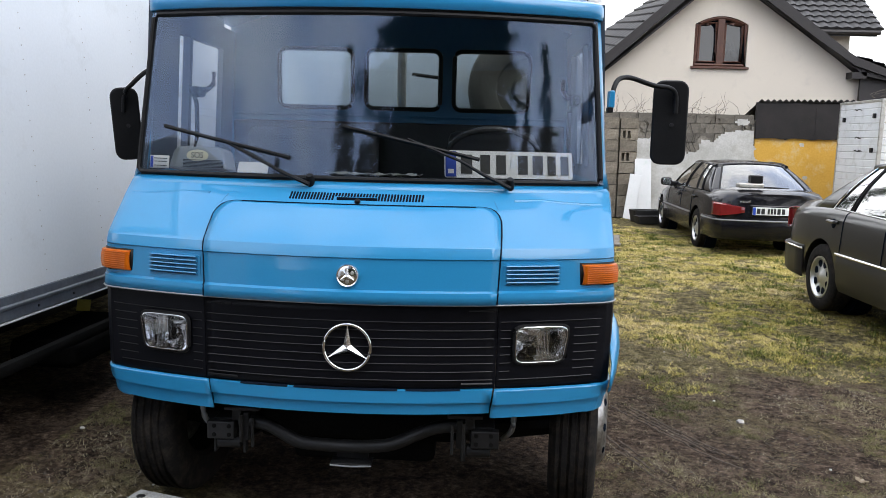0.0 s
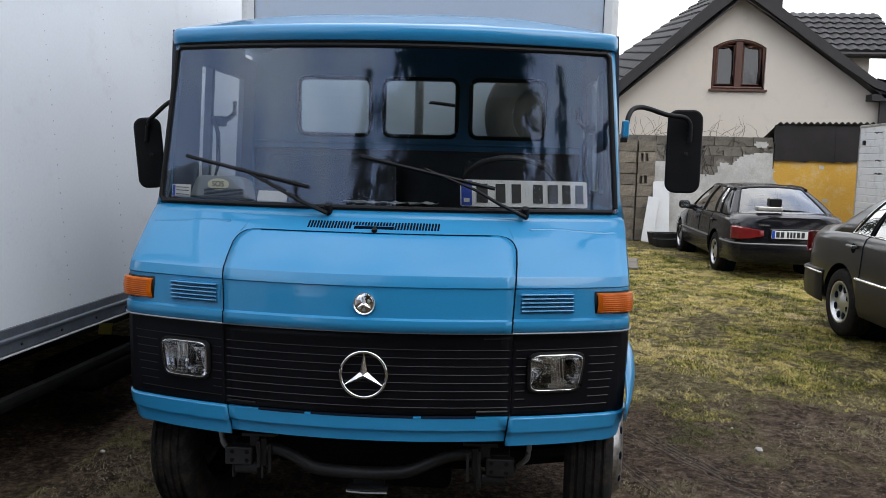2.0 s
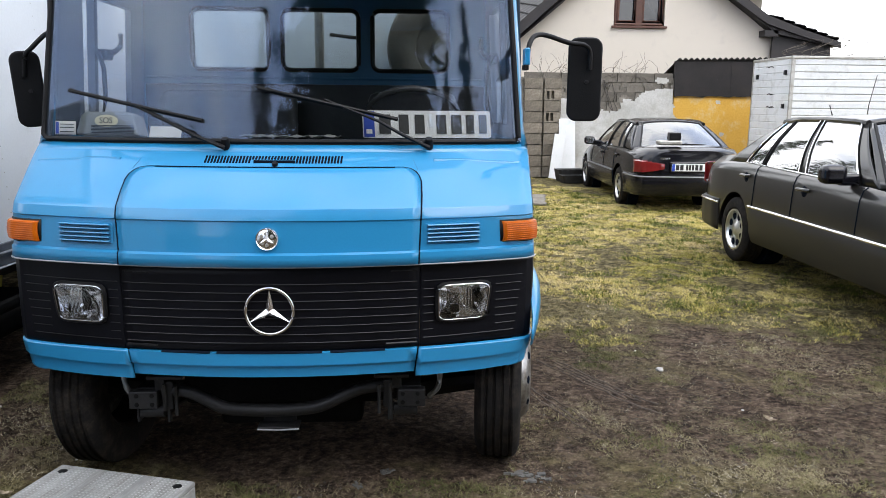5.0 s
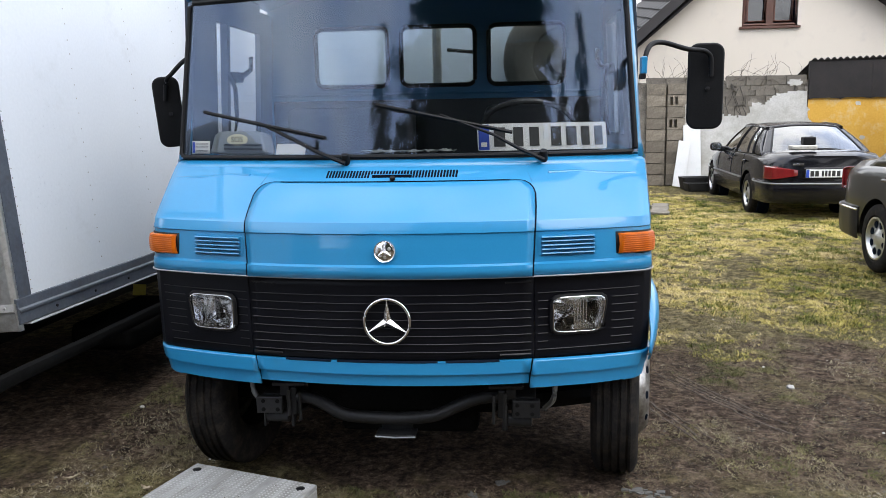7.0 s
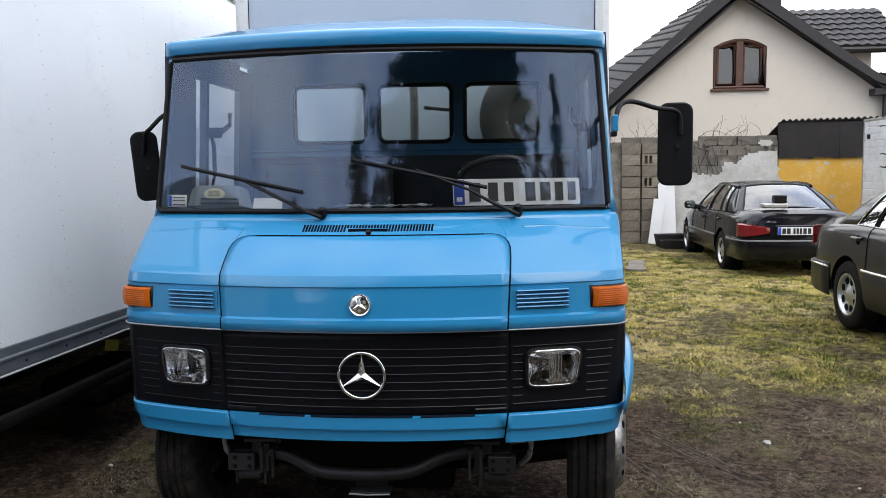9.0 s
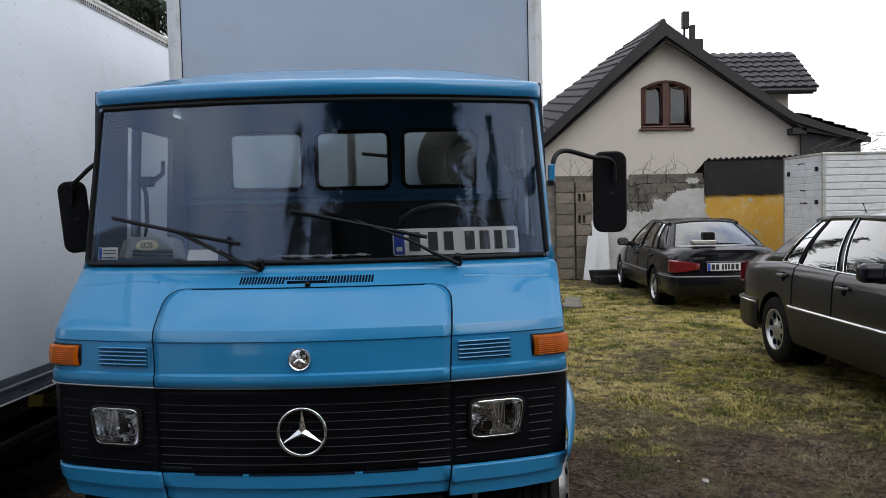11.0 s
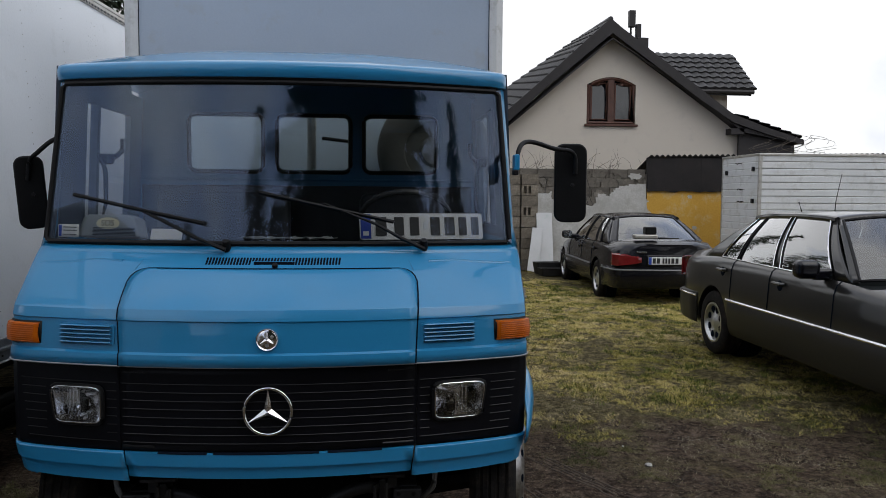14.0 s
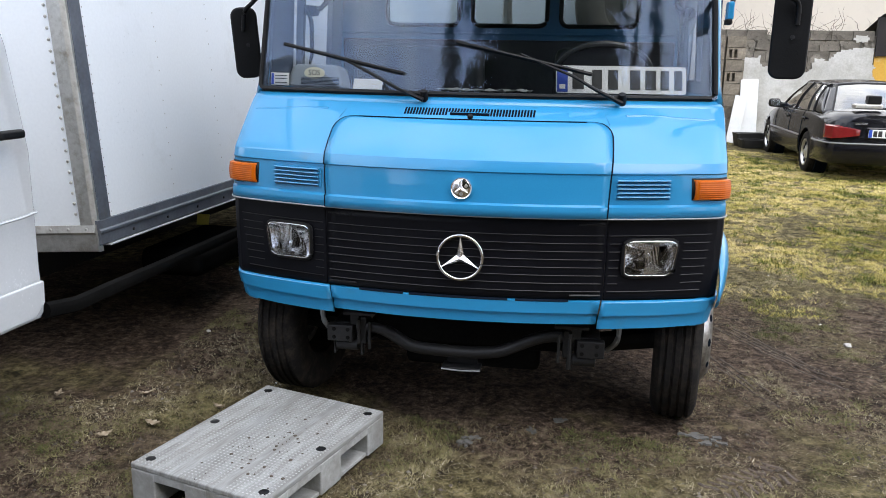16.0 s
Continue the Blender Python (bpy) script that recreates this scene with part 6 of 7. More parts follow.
def sedan(name, label, at, o):
    car = thing(name, label, "car", at)
    W_, R_, F_ = o["half"], -o["rear"], o["base"] + o["front"]

    def half_w(y):
        return W_ * lerp_table([(R_, 0.72), (R_ + 0.06, 0.84), (R_ + 0.22, 0.935), (R_ + 0.6, 0.98), (0.6, 1.0), (o["base"] - 0.3, 1.0), (F_ - 0.6, 0.96), (F_ - 0.22, 0.89), (F_ - 0.06, 0.78), (F_, 0.66)], y)[0]

    ys = [R_, R_ + 0.05, R_ + 0.14, R_ + 0.3] + span(R_ + 0.45, F_ - 0.45, 26) + [F_ - 0.3, F_ - 0.14, F_ - 0.05, F_]

    def section(y):
        w, sh, dk, zb = half_w(y), lerp_table(o["shoulder"], y)[0], lerp_table(o["deck"], y)[0], lerp_table([(R_, 0.36), (R_ + 0.1, 0.3), (R_ + 0.5, 0.25), (F_ - 0.5, 0.24), (F_ - 0.05, 0.28), (F_, 0.34)], y)[0]
        return [(0, zb), (w * 0.86, zb), (w * 0.95, zb + 0.03), (w * 0.985, zb + 0.13), (w, 0.5), (w * 0.996, 0.66), (w * 0.98, sh - 0.10), (w * 0.955, sh - 0.03), (w * 0.915, sh), (w * 0.84, sh + (dk - sh) * 0.6), (w * 0.5, dk), (0, dk + 0.004)]
    b = Build()
    rows = [section(y) for y in ys]
    for sx in (1, -1):
        b.grid(lambda i, j: (sx * rows[j][i][0], ys[j], rows[j][i][1]), range(12), range(len(ys)))
    for j in (0, len(ys) - 1):
        ringp = [(p[0], ys[j], p[1]) for p in rows[j]] + [(-p[0], ys[j], p[1]) for p in rows[j][::-1][1:-1]]
        b.add(ringp, [tuple(range(len(ringp)))])
    shell = part("body", b, o["paint"], car, o["paint_label"], smooth=50)
    cut = []
    for y in (0.0, o["base"]):
        for sx in (-1, 1):
            c = part("cutter", Build().lathe([(o["tyre"] + 0.045, -0.16), (o["tyre"] + 0.045, 0.16)], pose(sx * (W_ - 0.1), y, o["tyre"] + 0.01, 0, 90, 0), 36), SEAM, car)
            cut.append(c)
            bo = shell.modifiers.new("arch", "BOOLEAN")
            bo.object, bo.operation, bo.solver = c, "DIFFERENCE", "EXACT"
    bpy.context.view_layer.update()
    dg = bpy.context.evaluated_depsgraph_get()
    me = bpy.data.meshes.new_from_object(shell.evaluated_get(dg))
    shell.modifiers.clear()
    shell.data = me
    me.shade_smooth()
    me.set_sharp_from_angle(angle=radians(42))
    for c in cut:
        bpy.data.objects.remove(c)
    for y in (0.0, o["base"]):
        for sx in (-1, 1):
            wheel(car, pose(sx * (W_ - 0.125), y, o["tyre"], 0, 0, 0 if sx > 0 else 180), o["tyre"], 0.21, o["rim"], TYRE, ALLOY, alloy_rim)
            part("arch_liner", Build().lathe([(o["tyre"] + 0.042, -0.15), (o["tyre"] + 0.042, 0.02), (0.05, 0.02)][::-1], pose(sx * (W_ - 0.28), y, o["tyre"] + 0.01, 0, 90, 0), 24), SEAM, car)

    # glasshouse
    def foot(y):
        return Vector((half_w(y) * 0.905, y, lerp_table(o["shoulder"], y)[0] + 0.004))

    def head(y):
        return Vector((o["roof_half"] * lerp_table([(o["rt0"], 0.95), (o["rt0"] + 0.3, 1.0), (o["rt1"] - 0.3, 1.0), (o["rt1"], 0.95)], y)[0], y, lerp_table(o["roof"], y)[0] - 0.035))

    def side_pt(yb, yt, k, sx, out=0.0):
        p = foot(yb).lerp(head(yt), k)
        bulge = 0.035 * math.sin(math.pi * k) + out
        return (sx * (p.x + bulge), p.y, p.z)

    for sx in (1, -1):
        bounds = o["panes"]
        for (kind, b0, t0), (_, b1, t1) in zip(bounds, bounds[1:]):
            b = Build()
            b.grid(lambda u, k: side_pt(b0 + (b1 - b0) * u, t0 + (t1 - t0) * u, k, sx), span(0, 1, 5), span(0, 1, 8))
            if kind == "glass":
                part("side_window", b, SIDE_GLASS, car)
                loop = [side_pt(b0 + (b1 - b0) * u, t0 + (t1 - t0) * u, 0.0, sx, 0.006) for u in span(0, 1, 6)] + [side_pt(b1, t1, k, sx, 0.006) for k in span(0, 1, 8)[1:]] + [side_pt(b0 + (b1 - b0) * u, t0 + (t1 - t0) * u, 1.0, sx, 0.006) for u in span(1, 0, 6)[1:]] + [side_pt(b0, t0, k, sx, 0.006) for k in span(1, 0, 8)[1:-1]]
                part("window_rubber", Build().tube(loop, 0.008, 6, closed=True), RUBBER, car)
            else:
                part("pillar", b, o["paint"], car, solid=0.03)
                if 0.9 < b0 < 1.2 and o["trim"] == CHROME:
                    for bb_, tt_ in ((b0, t0), (b1, t1)):
                        part("pillar_strip", Build().tube([side_pt(bb_, tt_, k_, sx, 0.012) for k_ in span(0, 1, 8)], 0.006, 6), CHROME, car, "bright pillar strip")
        _, qb0, qt0 = bounds[1]
        _, qb1, qt1 = bounds[-2]
        frame_line = [side_pt(qb0 + (qb1 - qb0) * u, qt0 + (qt1 - qt0) * u, 0.0, sx, 0.012) for u in span(0, 1, 12)] + [side_pt(qb1, qt1, k, sx, 0.012) for k in span(0, 1, 8)[1:]] + [side_pt(qb0 + (qb1 - qb0) * u, qt0 + (qt1 - qt0) * u, 1.0, sx, 0.012) for u in span(1, 0, 12)[1:]] + [side_pt(qb0, qt0, k, sx, 0.012) for k in span(1, 0, 8)[1:-1]]
        part("window_surround", Build().tube(frame_line, 0.0075, 6, closed=True), o["trim"], car, "bright window surround" if o["trim"] == CHROME else "")
    rts = span(o["rt0"], o["rt1"], 10)
    b = Build()
    b.grid(lambda u, y: (u * head(y).x, y, head(y).z + 0.05 * (1 - abs(u) ** 2.6)), span(-1, 1, 16), rts)
    part("roof", b, o["paint"], car, solid=0.02)
    for sx in (1, -1):
        part("roof_rail", Build().tube([(sx * head(y).x, y, head(y).z) for y in rts], 0.028, 8), o["paint"], car)

    def screen_pt(u, k, yb, yt, bow):
        f, h = foot(yb), head(yt)
        zc = lerp_table(o["deck_line"], yb)[0]
        z0 = f.z + (zc - f.z) * (1 - u * u)
        z1 = h.z + 0.05 * (1 - abs(u) ** 2.6)
        x = u * (f.x + (h.x - f.x) * k)
        return (x, yb + (yt - yb) * k + bow * (1 - u * u) * (1 - 0.4 * k), z0 + (z1 - z0) * k + 0.012 * math.sin(math.pi * k))
    for nm, yb, yt, bow in (("rear_screen", o["panes"][0][1], o["rt0"], -0.1), ("front_screen", o["panes"][-1][1], o["rt1"], 0.16)):
        rim_u = 0.84 if nm == "rear_screen" else 0.93
        b = Build()
        b.grid(lambda u, k: screen_pt(u, k, yb, yt, bow), span(-rim_u, rim_u, 16), span(0.03, 0.97, 8))
        part(nm, b, CAR_GLASS, car)
        for sx in (-1, 1):
            b = Build()
            b.grid(lambda u, k: screen_pt(sx * u, k, yb, yt, bow), span(rim_u, 1.0, 4), span(0, 1, 8))
            part("screen_pillar", b, o["paint"], car, solid=0.02)
        loop = [screen_pt(u, 0.02, yb, yt, bow) for u in span(-rim_u, rim_u, 14)] + [screen_pt(rim_u, k, yb, yt, bow) for k in span(0, 1, 6)[1:-1]] + [screen_pt(u, 0.97, yb, yt, bow) for u in span(rim_u, -rim_u, 14)] + [screen_pt(-rim_u, k, yb, yt, bow) for k in span(1, 0, 6)[1:-1]]
        part("screen_seal", Build().tube(loop, 0.014, 6, closed=True), RUBBER, car)

    # cabin
    fl = o["panes"]
    part("cabin_floor", Build().box(-W_ * 0.8, W_ * 0.8, fl[0][1] + 0.3, fl[-1][1] - 0.1, o["well"] + 0.01, o["well"] + 0.05), CABIN, car, smooth=0)
    for y0, rake in ((o["base"] * 0.16, 0), (o["base"] * 0.5, 0)):
        for sx in (-1, 1):
            part("seat_back", Build().box(sx * 0.36 - 0.24, sx * 0.36 + 0.24, y0 - 0.08, y0 + 0.08, o["well"], 1.05), CABIN, car, bevel=0.05)
            part("headrest", Build().box(sx * 0.36 - 0.13, sx * 0.36 + 0.13, y0 - 0.06, y0 + 0.05, 1.06, 1.24), CABIN, car, bevel=0.04)
    part("fascia", Build().box(-W_ * 0.8, W_ * 0.8, fl[-1][1] - 0.35, fl[-1][1] - 0.02, o["well"], 0.93), CABIN, car, bevel=0.05)

    # bumpers, sills, trims
    def around(front, z, out, n=22, reach=0.73):
        pts = []
        e = F_ if front else R_
        sg = 1 if front else -1
        for t in span(-1, 1, n):
            a = abs(t)
            if a < 0.55:
                x, y = t / 0.55 * half_w(e - sg * 0.06) * 0.97, e
                y = e - sg * 0.05 * (a / 0.55) ** 2
            else:
                q = (a - 0.55) / 0.45
                y = e - sg * (0.05 + (reach - 0.05) * q ** 1.6)
                x = math.copysign(half_w(y), t)
            ease = 1 if a < 0.55 else 1 - 0.8 * (a - 0.55) / 0.45
            k = 1 + out * ease / W_
            pts.append((x * k, y + sg * out * ease, z))
        return pts
    for front in (False, True):
        prof = [(0.27, 0.0), (0.31, 0.03), (0.42, 0.045), (0.53, 0.045), (0.585, 0.035), (0.6, 0.0)]
        b = Build()
        lines = [around(front, z, out) for z, out in prof]
        b.grid(lambda i, j: lines[j][i], range(23), range(len(prof)))
        bump = part("bumper", b, o["clad"], car, o["clad_label"], solid=0.01)
        part("bumper_strip", Build().tube(around(front, 0.565, 0.045), 0.012, 6), o["strip"], bump)
    for sx in (-1, 1):
        y0, y1 = o["tyre"] + 0.06, o["base"] - o["tyre"] - 0.06
        b = Build()
        zs_ = [(0.26, 0.955, 0), (0.285, 0.965, 0.006), (0.36, 0.99, 0.008), (0.5, 1.0, 0.008), (o["strip_z"] - 0.015, 0.998, 0.008), (o["strip_z"], 0.997, 0)]
        b.grid(lambda y, i: (sx * (half_w(y) * zs_[i][1] + zs_[i][2]), y, zs_[i][0]), span(y0, y1, 14), range(6))
        part("side_cladding", b, o["clad"], car)
        part("side_strip", Build().tube([(sx * (half_w(y) + 0.01), y, o["strip_z"]) for y in span(y0 - 0.02, y1 + 0.02, 14)], 0.013, 6, flat=1.1), o["strip"], car, "bright trim strip")
        for yb, yt in o["door_lines"]:
            w = [(sx * (half_w(yb) * f + 0.002), yb, z) for z, f in ((0.27, 0.955), (0.37, 0.985), (0.5, 1.0), (0.66, 0.996), (lerp_table(o["shoulder"], yb)[0] - 0.1, 0.98), (lerp_table(o["shoulder"], yb)[0] - 0.03, 0.955), (lerp_table(o["shoulder"], yb)[0], 0.915))]
            part("door_gap", Build().tube(w, 0.005, 5), SEAM, car)
        for y in o["handles"]:
            z = lerp_table(o["shoulder"], y)[0] - 0.115
            hnd = part("door_handle", Build().tube([(sx * (half_w(y) * 0.982 + 0.008), y - 0.09, z), (sx * (half_w(y) * 0.985 + 0.03), y - 0.07, z), (sx * (half_w(y) * 0.985 + 0.03), y + 0.07, z), (sx * (half_w(y) * 0.982 + 0.008), y + 0.09, z)], 0.016, 8), o["paint"], car)
            part("handle_cup", Build().lathe([(0.0, 0.004), (0.045, 0.003), (0.05, 0.0)], pose(sx * (half_w(y) * 0.98 + 0.002), y, z - 0.02, 0, 90 * sx, 0), 16), SEAM, hnd)
        ym = fl[-1][1] - 0.32
        part("door_mirror", Build().box(sx * (W_ + 0.09) - 0.1, sx * (W_ + 0.09) + 0.1, ym - 0.06, ym + 0.07, lerp_table(o["shoulder"], ym)[0] + 0.0, lerp_table(o["shoulder"], ym)[0] + 0.15), o["mirror"], car, bevel=0.05)
        part("mirror_foot", Build().box(sx * (W_ - 0.03) - 0.09, sx * (W_ - 0.03) + 0.09, ym - 0.03, ym + 0.06, lerp_table(o["shoulder"], ym)[0] - 0.01, lerp_table(o["shoulder"], ym)[0] + 0.085), o["mirror"], car, bevel=0.03)
        part("mirror_glass", Build().box(sx * (W_ + 0.09) - 0.075, sx * (W_ + 0.09) + 0.075, ym - 0.063, ym - 0.061, lerp_table(o["shoulder"], ym)[0] + 0.025, lerp_table(o["shoulder"], ym)[0] + 0.125), CHROME, car, smooth=0)
        tl = o["tail"]
        b = Build()
        t_pts = [around(False, z, 0.05 if 0 < i < 4 else 0.02, 44, 0.5) for i, z in enumerate((tl[0], tl[0] + 0.02, (tl[0] + tl[1]) / 2, tl[1] - 0.02, tl[1]))]
        idx = [i for i in range(45) if tl[2] <= (i / 22 - 1) * sx <= tl[3]]
        mid, slim = (tl[0] + tl[1]) / 2 + 0.01, o["taper"]

        def lens(i, j):
            x, y, z = t_pts[j][idx[i]]
            q = ((idx[i] / 22 - 1) * sx - tl[2]) / (tl[3] - tl[2])
            return (x, y, mid + (z - mid) * (1 - slim * (1 - min(1, q * 1.5)) ** 2))
        b.grid(lens, range(len(idx)), range(5))
        part("tail_lamp", b, TAIL_RED, car, "red tail lamp", solid=0.01)
    return car, around


grey_car, _ = sedan("grey_sedan", "large anthracite saloon car with bright trim on grass", pose(4.81, 4.99, 0.03, 0, 0, 180), dict(
    half=0.943, rear=1.12, base=3.28, front=0.9, tyre=0.33, rim=0.205, paint=CAR_GREY, paint_label="anthracite metallic paint", clad=CLAD, clad_label="grey-brown bumper cover", strip=CHROME, trim=CHROME, mirror=CAR_BLACK, strip_z=0.615,
    shoulder=[(-1.12, 0.93), (-0.6, 0.99), (0.1, 1.02), (1.2, 1.0), (2.3, 0.985), (3.4, 0.88), (4.18, 0.7)],
    deck=[(-1.12, 0.98), (-1.0, 1.04), (-0.8, 1.075), (-0.42, 1.085), (-0.25, 0.8), (-0.1, 0.6), (2.3, 0.6), (2.45, 0.8), (2.6, 1.03), (3.4, 0.95), (3.9, 0.84), (4.18, 0.74)],
    deck_line=[(-0.6, 1.08), (0, 1.08), (2.0, 1.02), (2.7, 1.02)], well=0.62,
    roof=[(0.2, 1.455), (0.6, 1.49), (1.1, 1.5), (1.5, 1.49), (1.8, 1.46)], roof_half=0.60, rt0=0.22, rt1=1.62,
    panes=[("post", -0.42, 0.22), ("glass", 0.06, 0.32), ("post", 0.40, 0.50), ("glass", 0.45, 0.53), ("post", 1.13, 0.97), ("glass", 1.25, 1.04), ("post", 2.08, 1.56), ("end", 2.3, 1.62)],
    door_lines=[(1.19, 1.0), (2.2, 1.7), (0.42, 0.5)], handles=[0.22, 1.38], taper=0.0, tail=(0.72, 0.95, 0.5, 0.72)))

black_car, b_around = sedan("black_sedan", "black saloon car with red tail lamps parked at the wall", pose(4.96, 10.12, -0.03, 0, 0, -2), dict(
    half=0.9, rear=1.12, base=2.83, front=0.84, tyre=0.32, rim=0.2, paint=CAR_BLACK, paint_label="black paint", clad=CAR_BLACK, clad_label="black bumper", strip=DULL, trim=CAR_BLACK, mirror=CAR_BLACK, strip_z=0.56,
    shoulder=[(-1.12, 0.88), (-0.6, 0.93), (0.1, 0.95), (1.2, 0.93), (2.3, 0.9), (3.0, 0.8), (3.67, 0.62)],
    deck=[(-1.12, 0.96), (-1.0, 1.0), (-0.8, 1.02), (-0.45, 1.03), (-0.28, 0.8), (-0.1, 0.6), (2.1, 0.6), (2.25, 0.75), (2.4, 0.98), (3.0, 0.9), (3.5, 0.72), (3.67, 0.64)],
    deck_line=[(-0.6, 1.03), (0, 1.03), (2.0, 0.97), (2.7, 0.97)], well=0.62,
    roof=[(0.15, 1.37), (0.5, 1.405), (1.0, 1.415), (1.4, 1.40), (1.7, 1.36)], roof_half=0.585, rt0=0.18, rt1=1.58,
    panes=[("post", -0.5, 0.18), ("glass", 0.0, 0.28), ("post", 0.30, 0.45), ("glass", 0.36, 0.48), ("post", 1.05, 0.92), ("glass", 1.15, 0.98), ("post", 2.1, 1.53), ("end", 2.26, 1.58)],
    door_lines=[(1.1, 0.95), (2.15, 1.5), (0.33, 0.46)], handles=[0.2, 1.3], taper=0.62, tail=(0.61, 0.82, 0.31, 0.84)))
pl = part("number_plate", Build().box(-0.34, 0.18, -1.168, -1.155, 0.655, 0.77), PLATE_WHITE, black_car, "white number plate", bevel=0.004)
part("blue_band", Build().box(-0.338, -0.296, -1.1705, -1.167, 0.657, 0.768), EU_BLUE, pl, smooth=0)
for x0, x1 in ((-0.2, -0.15), (-0.135, -0.085), (-0.045, -0.015), (0.0, 0.03), (0.045, 0.075), (0.095, 0.14), (0.16, 0.205)):
    part("character_bar", Build().box(x0 - 0.08, x1 - 0.08, -1.171, -1.167, 0.672, 0.753), INK, pl, smooth=0)
part("plate_recess", Build().box(-0.37, 0.21, -1.156, -1.1, 0.63, 0.80), CAR_BLACK, black_car, bevel=0.02)
part("boot_badge", Build().box(-0.52, -0.36, -1.13, -1.12, 0.83, 0.86), CHROME, black_car, smooth=0)
# a small dark part left lying on the boot lid
lump_ = thing("engine_part", "small grey and black machine part lying on the boot lid", "machine part", black_car.matrix_world @ pose(-0.3, -0.86, 1.04))
part("casting", Build().box(-0.2, 0.17, -0.09, 0.09, 0.0, 0.07), ALU, lump_, bevel=0.02)
part("cover", Build().box(-0.03, 0.15, -0.08, 0.08, 0.07, 0.19), RUBBER, lump_, bevel=0.02)

# ================= small things =================
PALLET = surface("grey_plastic_pallet", (0.27, 0.275, 0.272), (0.37, 0.375, 0.368), 0.6, fine=40, coarse=4, bump=0.1, dirt=(0.12, 0.108, 0.09), dirt_amount=0.75)
DECK = surface("worn_grey_pallet_deck", (0.2, 0.205, 0.204), (0.34, 0.345, 0.34), 0.6, fine=40, coarse=5, bump=0.1, dirt=(0.1, 0.09, 0.075), dirt_amount=0.8)
n, l = DECK.node_tree.nodes, DECK.node_tree.links
stretch = n.new("ShaderNodeMapping")
stretch.inputs["Scale"].default_value = (2.6, 0.32, 1.0)
l.new([q for q in n if q.type == "TEX_COORD"][0].outputs["Object"], stretch.inputs["Vector"])
for q in [q for q in n if q.type == "TEX_NOISE"]:
    l.new(stretch.outputs["Vector"], q.inputs["Vector"])
pm_ = pose(-0.712, -0.285, ground_z(-0.7, -0.3) + 0.012, 0, 0, -16.5)
pallet = thing("plastic_pallet", "grey plastic half pallet with perforated deck and black plugs on soil", "pallet", pm_)
part("deck", Build().box(-0.3, 0.3, -0.4, 0.4, 0.128, 0.15), DECK, pallet, "stained grey perforated deck", bevel=0.006)
for x0, x1 in ((-0.3, -0.19), (-0.05, 0.05), (0.19, 0.3)):
    for y0, y1 in ((-0.4, -0.27), (-0.07, 0.07), (0.27, 0.4)):
        part("foot", Build().box(x0, x1, y0, y1, 0.0, 0.129), PALLET, pallet, bevel=0.006)
for x0, x1 in ((-0.298, -0.27), (0.27, 0.298)):
    part("skirt", Build().box(x0, x1, -0.398, 0.398, 0.098, 0.129), PALLET, pallet, bevel=0.003)
for y0, y1 in ((-0.398, -0.37), (0.37, 0.398)):
    part("skirt", Build().box(-0.298, 0.298, y0, y1, 0.098, 0.129), PALLET, pallet, bevel=0.003)
for x in (-0.245, 0.0, 0.245):
    part("runner", Build().box(x - 0.045, x + 0.045, -0.39, 0.39, 0.0, 0.016), PALLET, pallet, bevel=0.003)
for x in (-0.255, 0.255):
    for y in (-0.345, 0.0, 0.345):
        part("plug", Build().lathe([(0.0, 0.0025), (0.0165, 0.002), (0.019, 0.0)], pose(x, y, 0.15), 18), RUBBER, pallet, "black plug")
b = Build()
for i in range(34):
    for j in range(46):
        x, y = -0.28 + 0.56 * i / 33, -0.38 + 0.76 * j / 45
        if abs(abs(x) - 0.1) < 0.012:
            continue
        b.box(x - 0.0032, x + 0.0032, y - 0.0032, y + 0.0032, 0.1502, 0.1512)
tagged(part("deck_studs", b, surface("pale_deck_stud", (0.3, 0.305, 0.3), (0.4, 0.405, 0.4), 0.6, coarse=3, dirt=(0.17, 0.155, 0.13), dirt_amount=0.6), pallet, "fine grid of raised studs", smooth=0), kind="stuff")
b = Build()
r = random.Random(3)
for k in range(70):
    x, y, s = r.gauss(0.1, 0.09), r.gauss(-0.1, 0.17), 0.0012 + 0.006 * r.random() ** 2.5
    if abs(x) < 0.29 and abs(y) < 0.39:
        b.lathe([(0.0, 0.0022), (s, 0.0018), (s * 1.1, 0.0)], pose(x, y, 0.1502), 7)
tagged(part("mud_specks", b, surface("dried_mud", (0.05, 0.04, 0.03), (0.09, 0.07, 0.055), 0.9), pallet, "dark mud specks"), kind="stuff")

# first-aid case, paper and sticker behind the windscreen
CASE = surface("grey_plastic_case", (0.2, 0.22, 0.22), (0.27, 0.29, 0.29), 0.55, fine=120, coarse=8)
PAPER = surface("old_paper", (0.6, 0.58, 0.52), (0.7, 0.68, 0.62), 0.8, fine=60, coarse=8)
CREAM = surface("cream_label", (0.68, 0.62, 0.4), (0.74, 0.68, 0.46), 0.6)
case = thing("first_aid_case", "grey plastic emergency case with a cream round label on the dashboard", "case", pose(-0.775, 0.6, 1.452, -8, 0, -14))
part("shell", Build().prism([(-0.15, 0.0), (0.15, 0.0), (0.125, 0.085), (0.09, 0.1), (-0.1, 0.1), (-0.125, 0.085)], lambda p, q, t: (p, t, q), 0.0, 0.09), CASE, case, bevel=0.01)
part("label_disc", Build().prism([(0.055 * math.cos(a), 0.06 + 0.026 * math.sin(a)) for a in span(0, 2 * math.pi, 24)[:-1]], lambda p, q, t: (p, t, q), -0.003, 0.0), CREAM, case, "cream oval label")
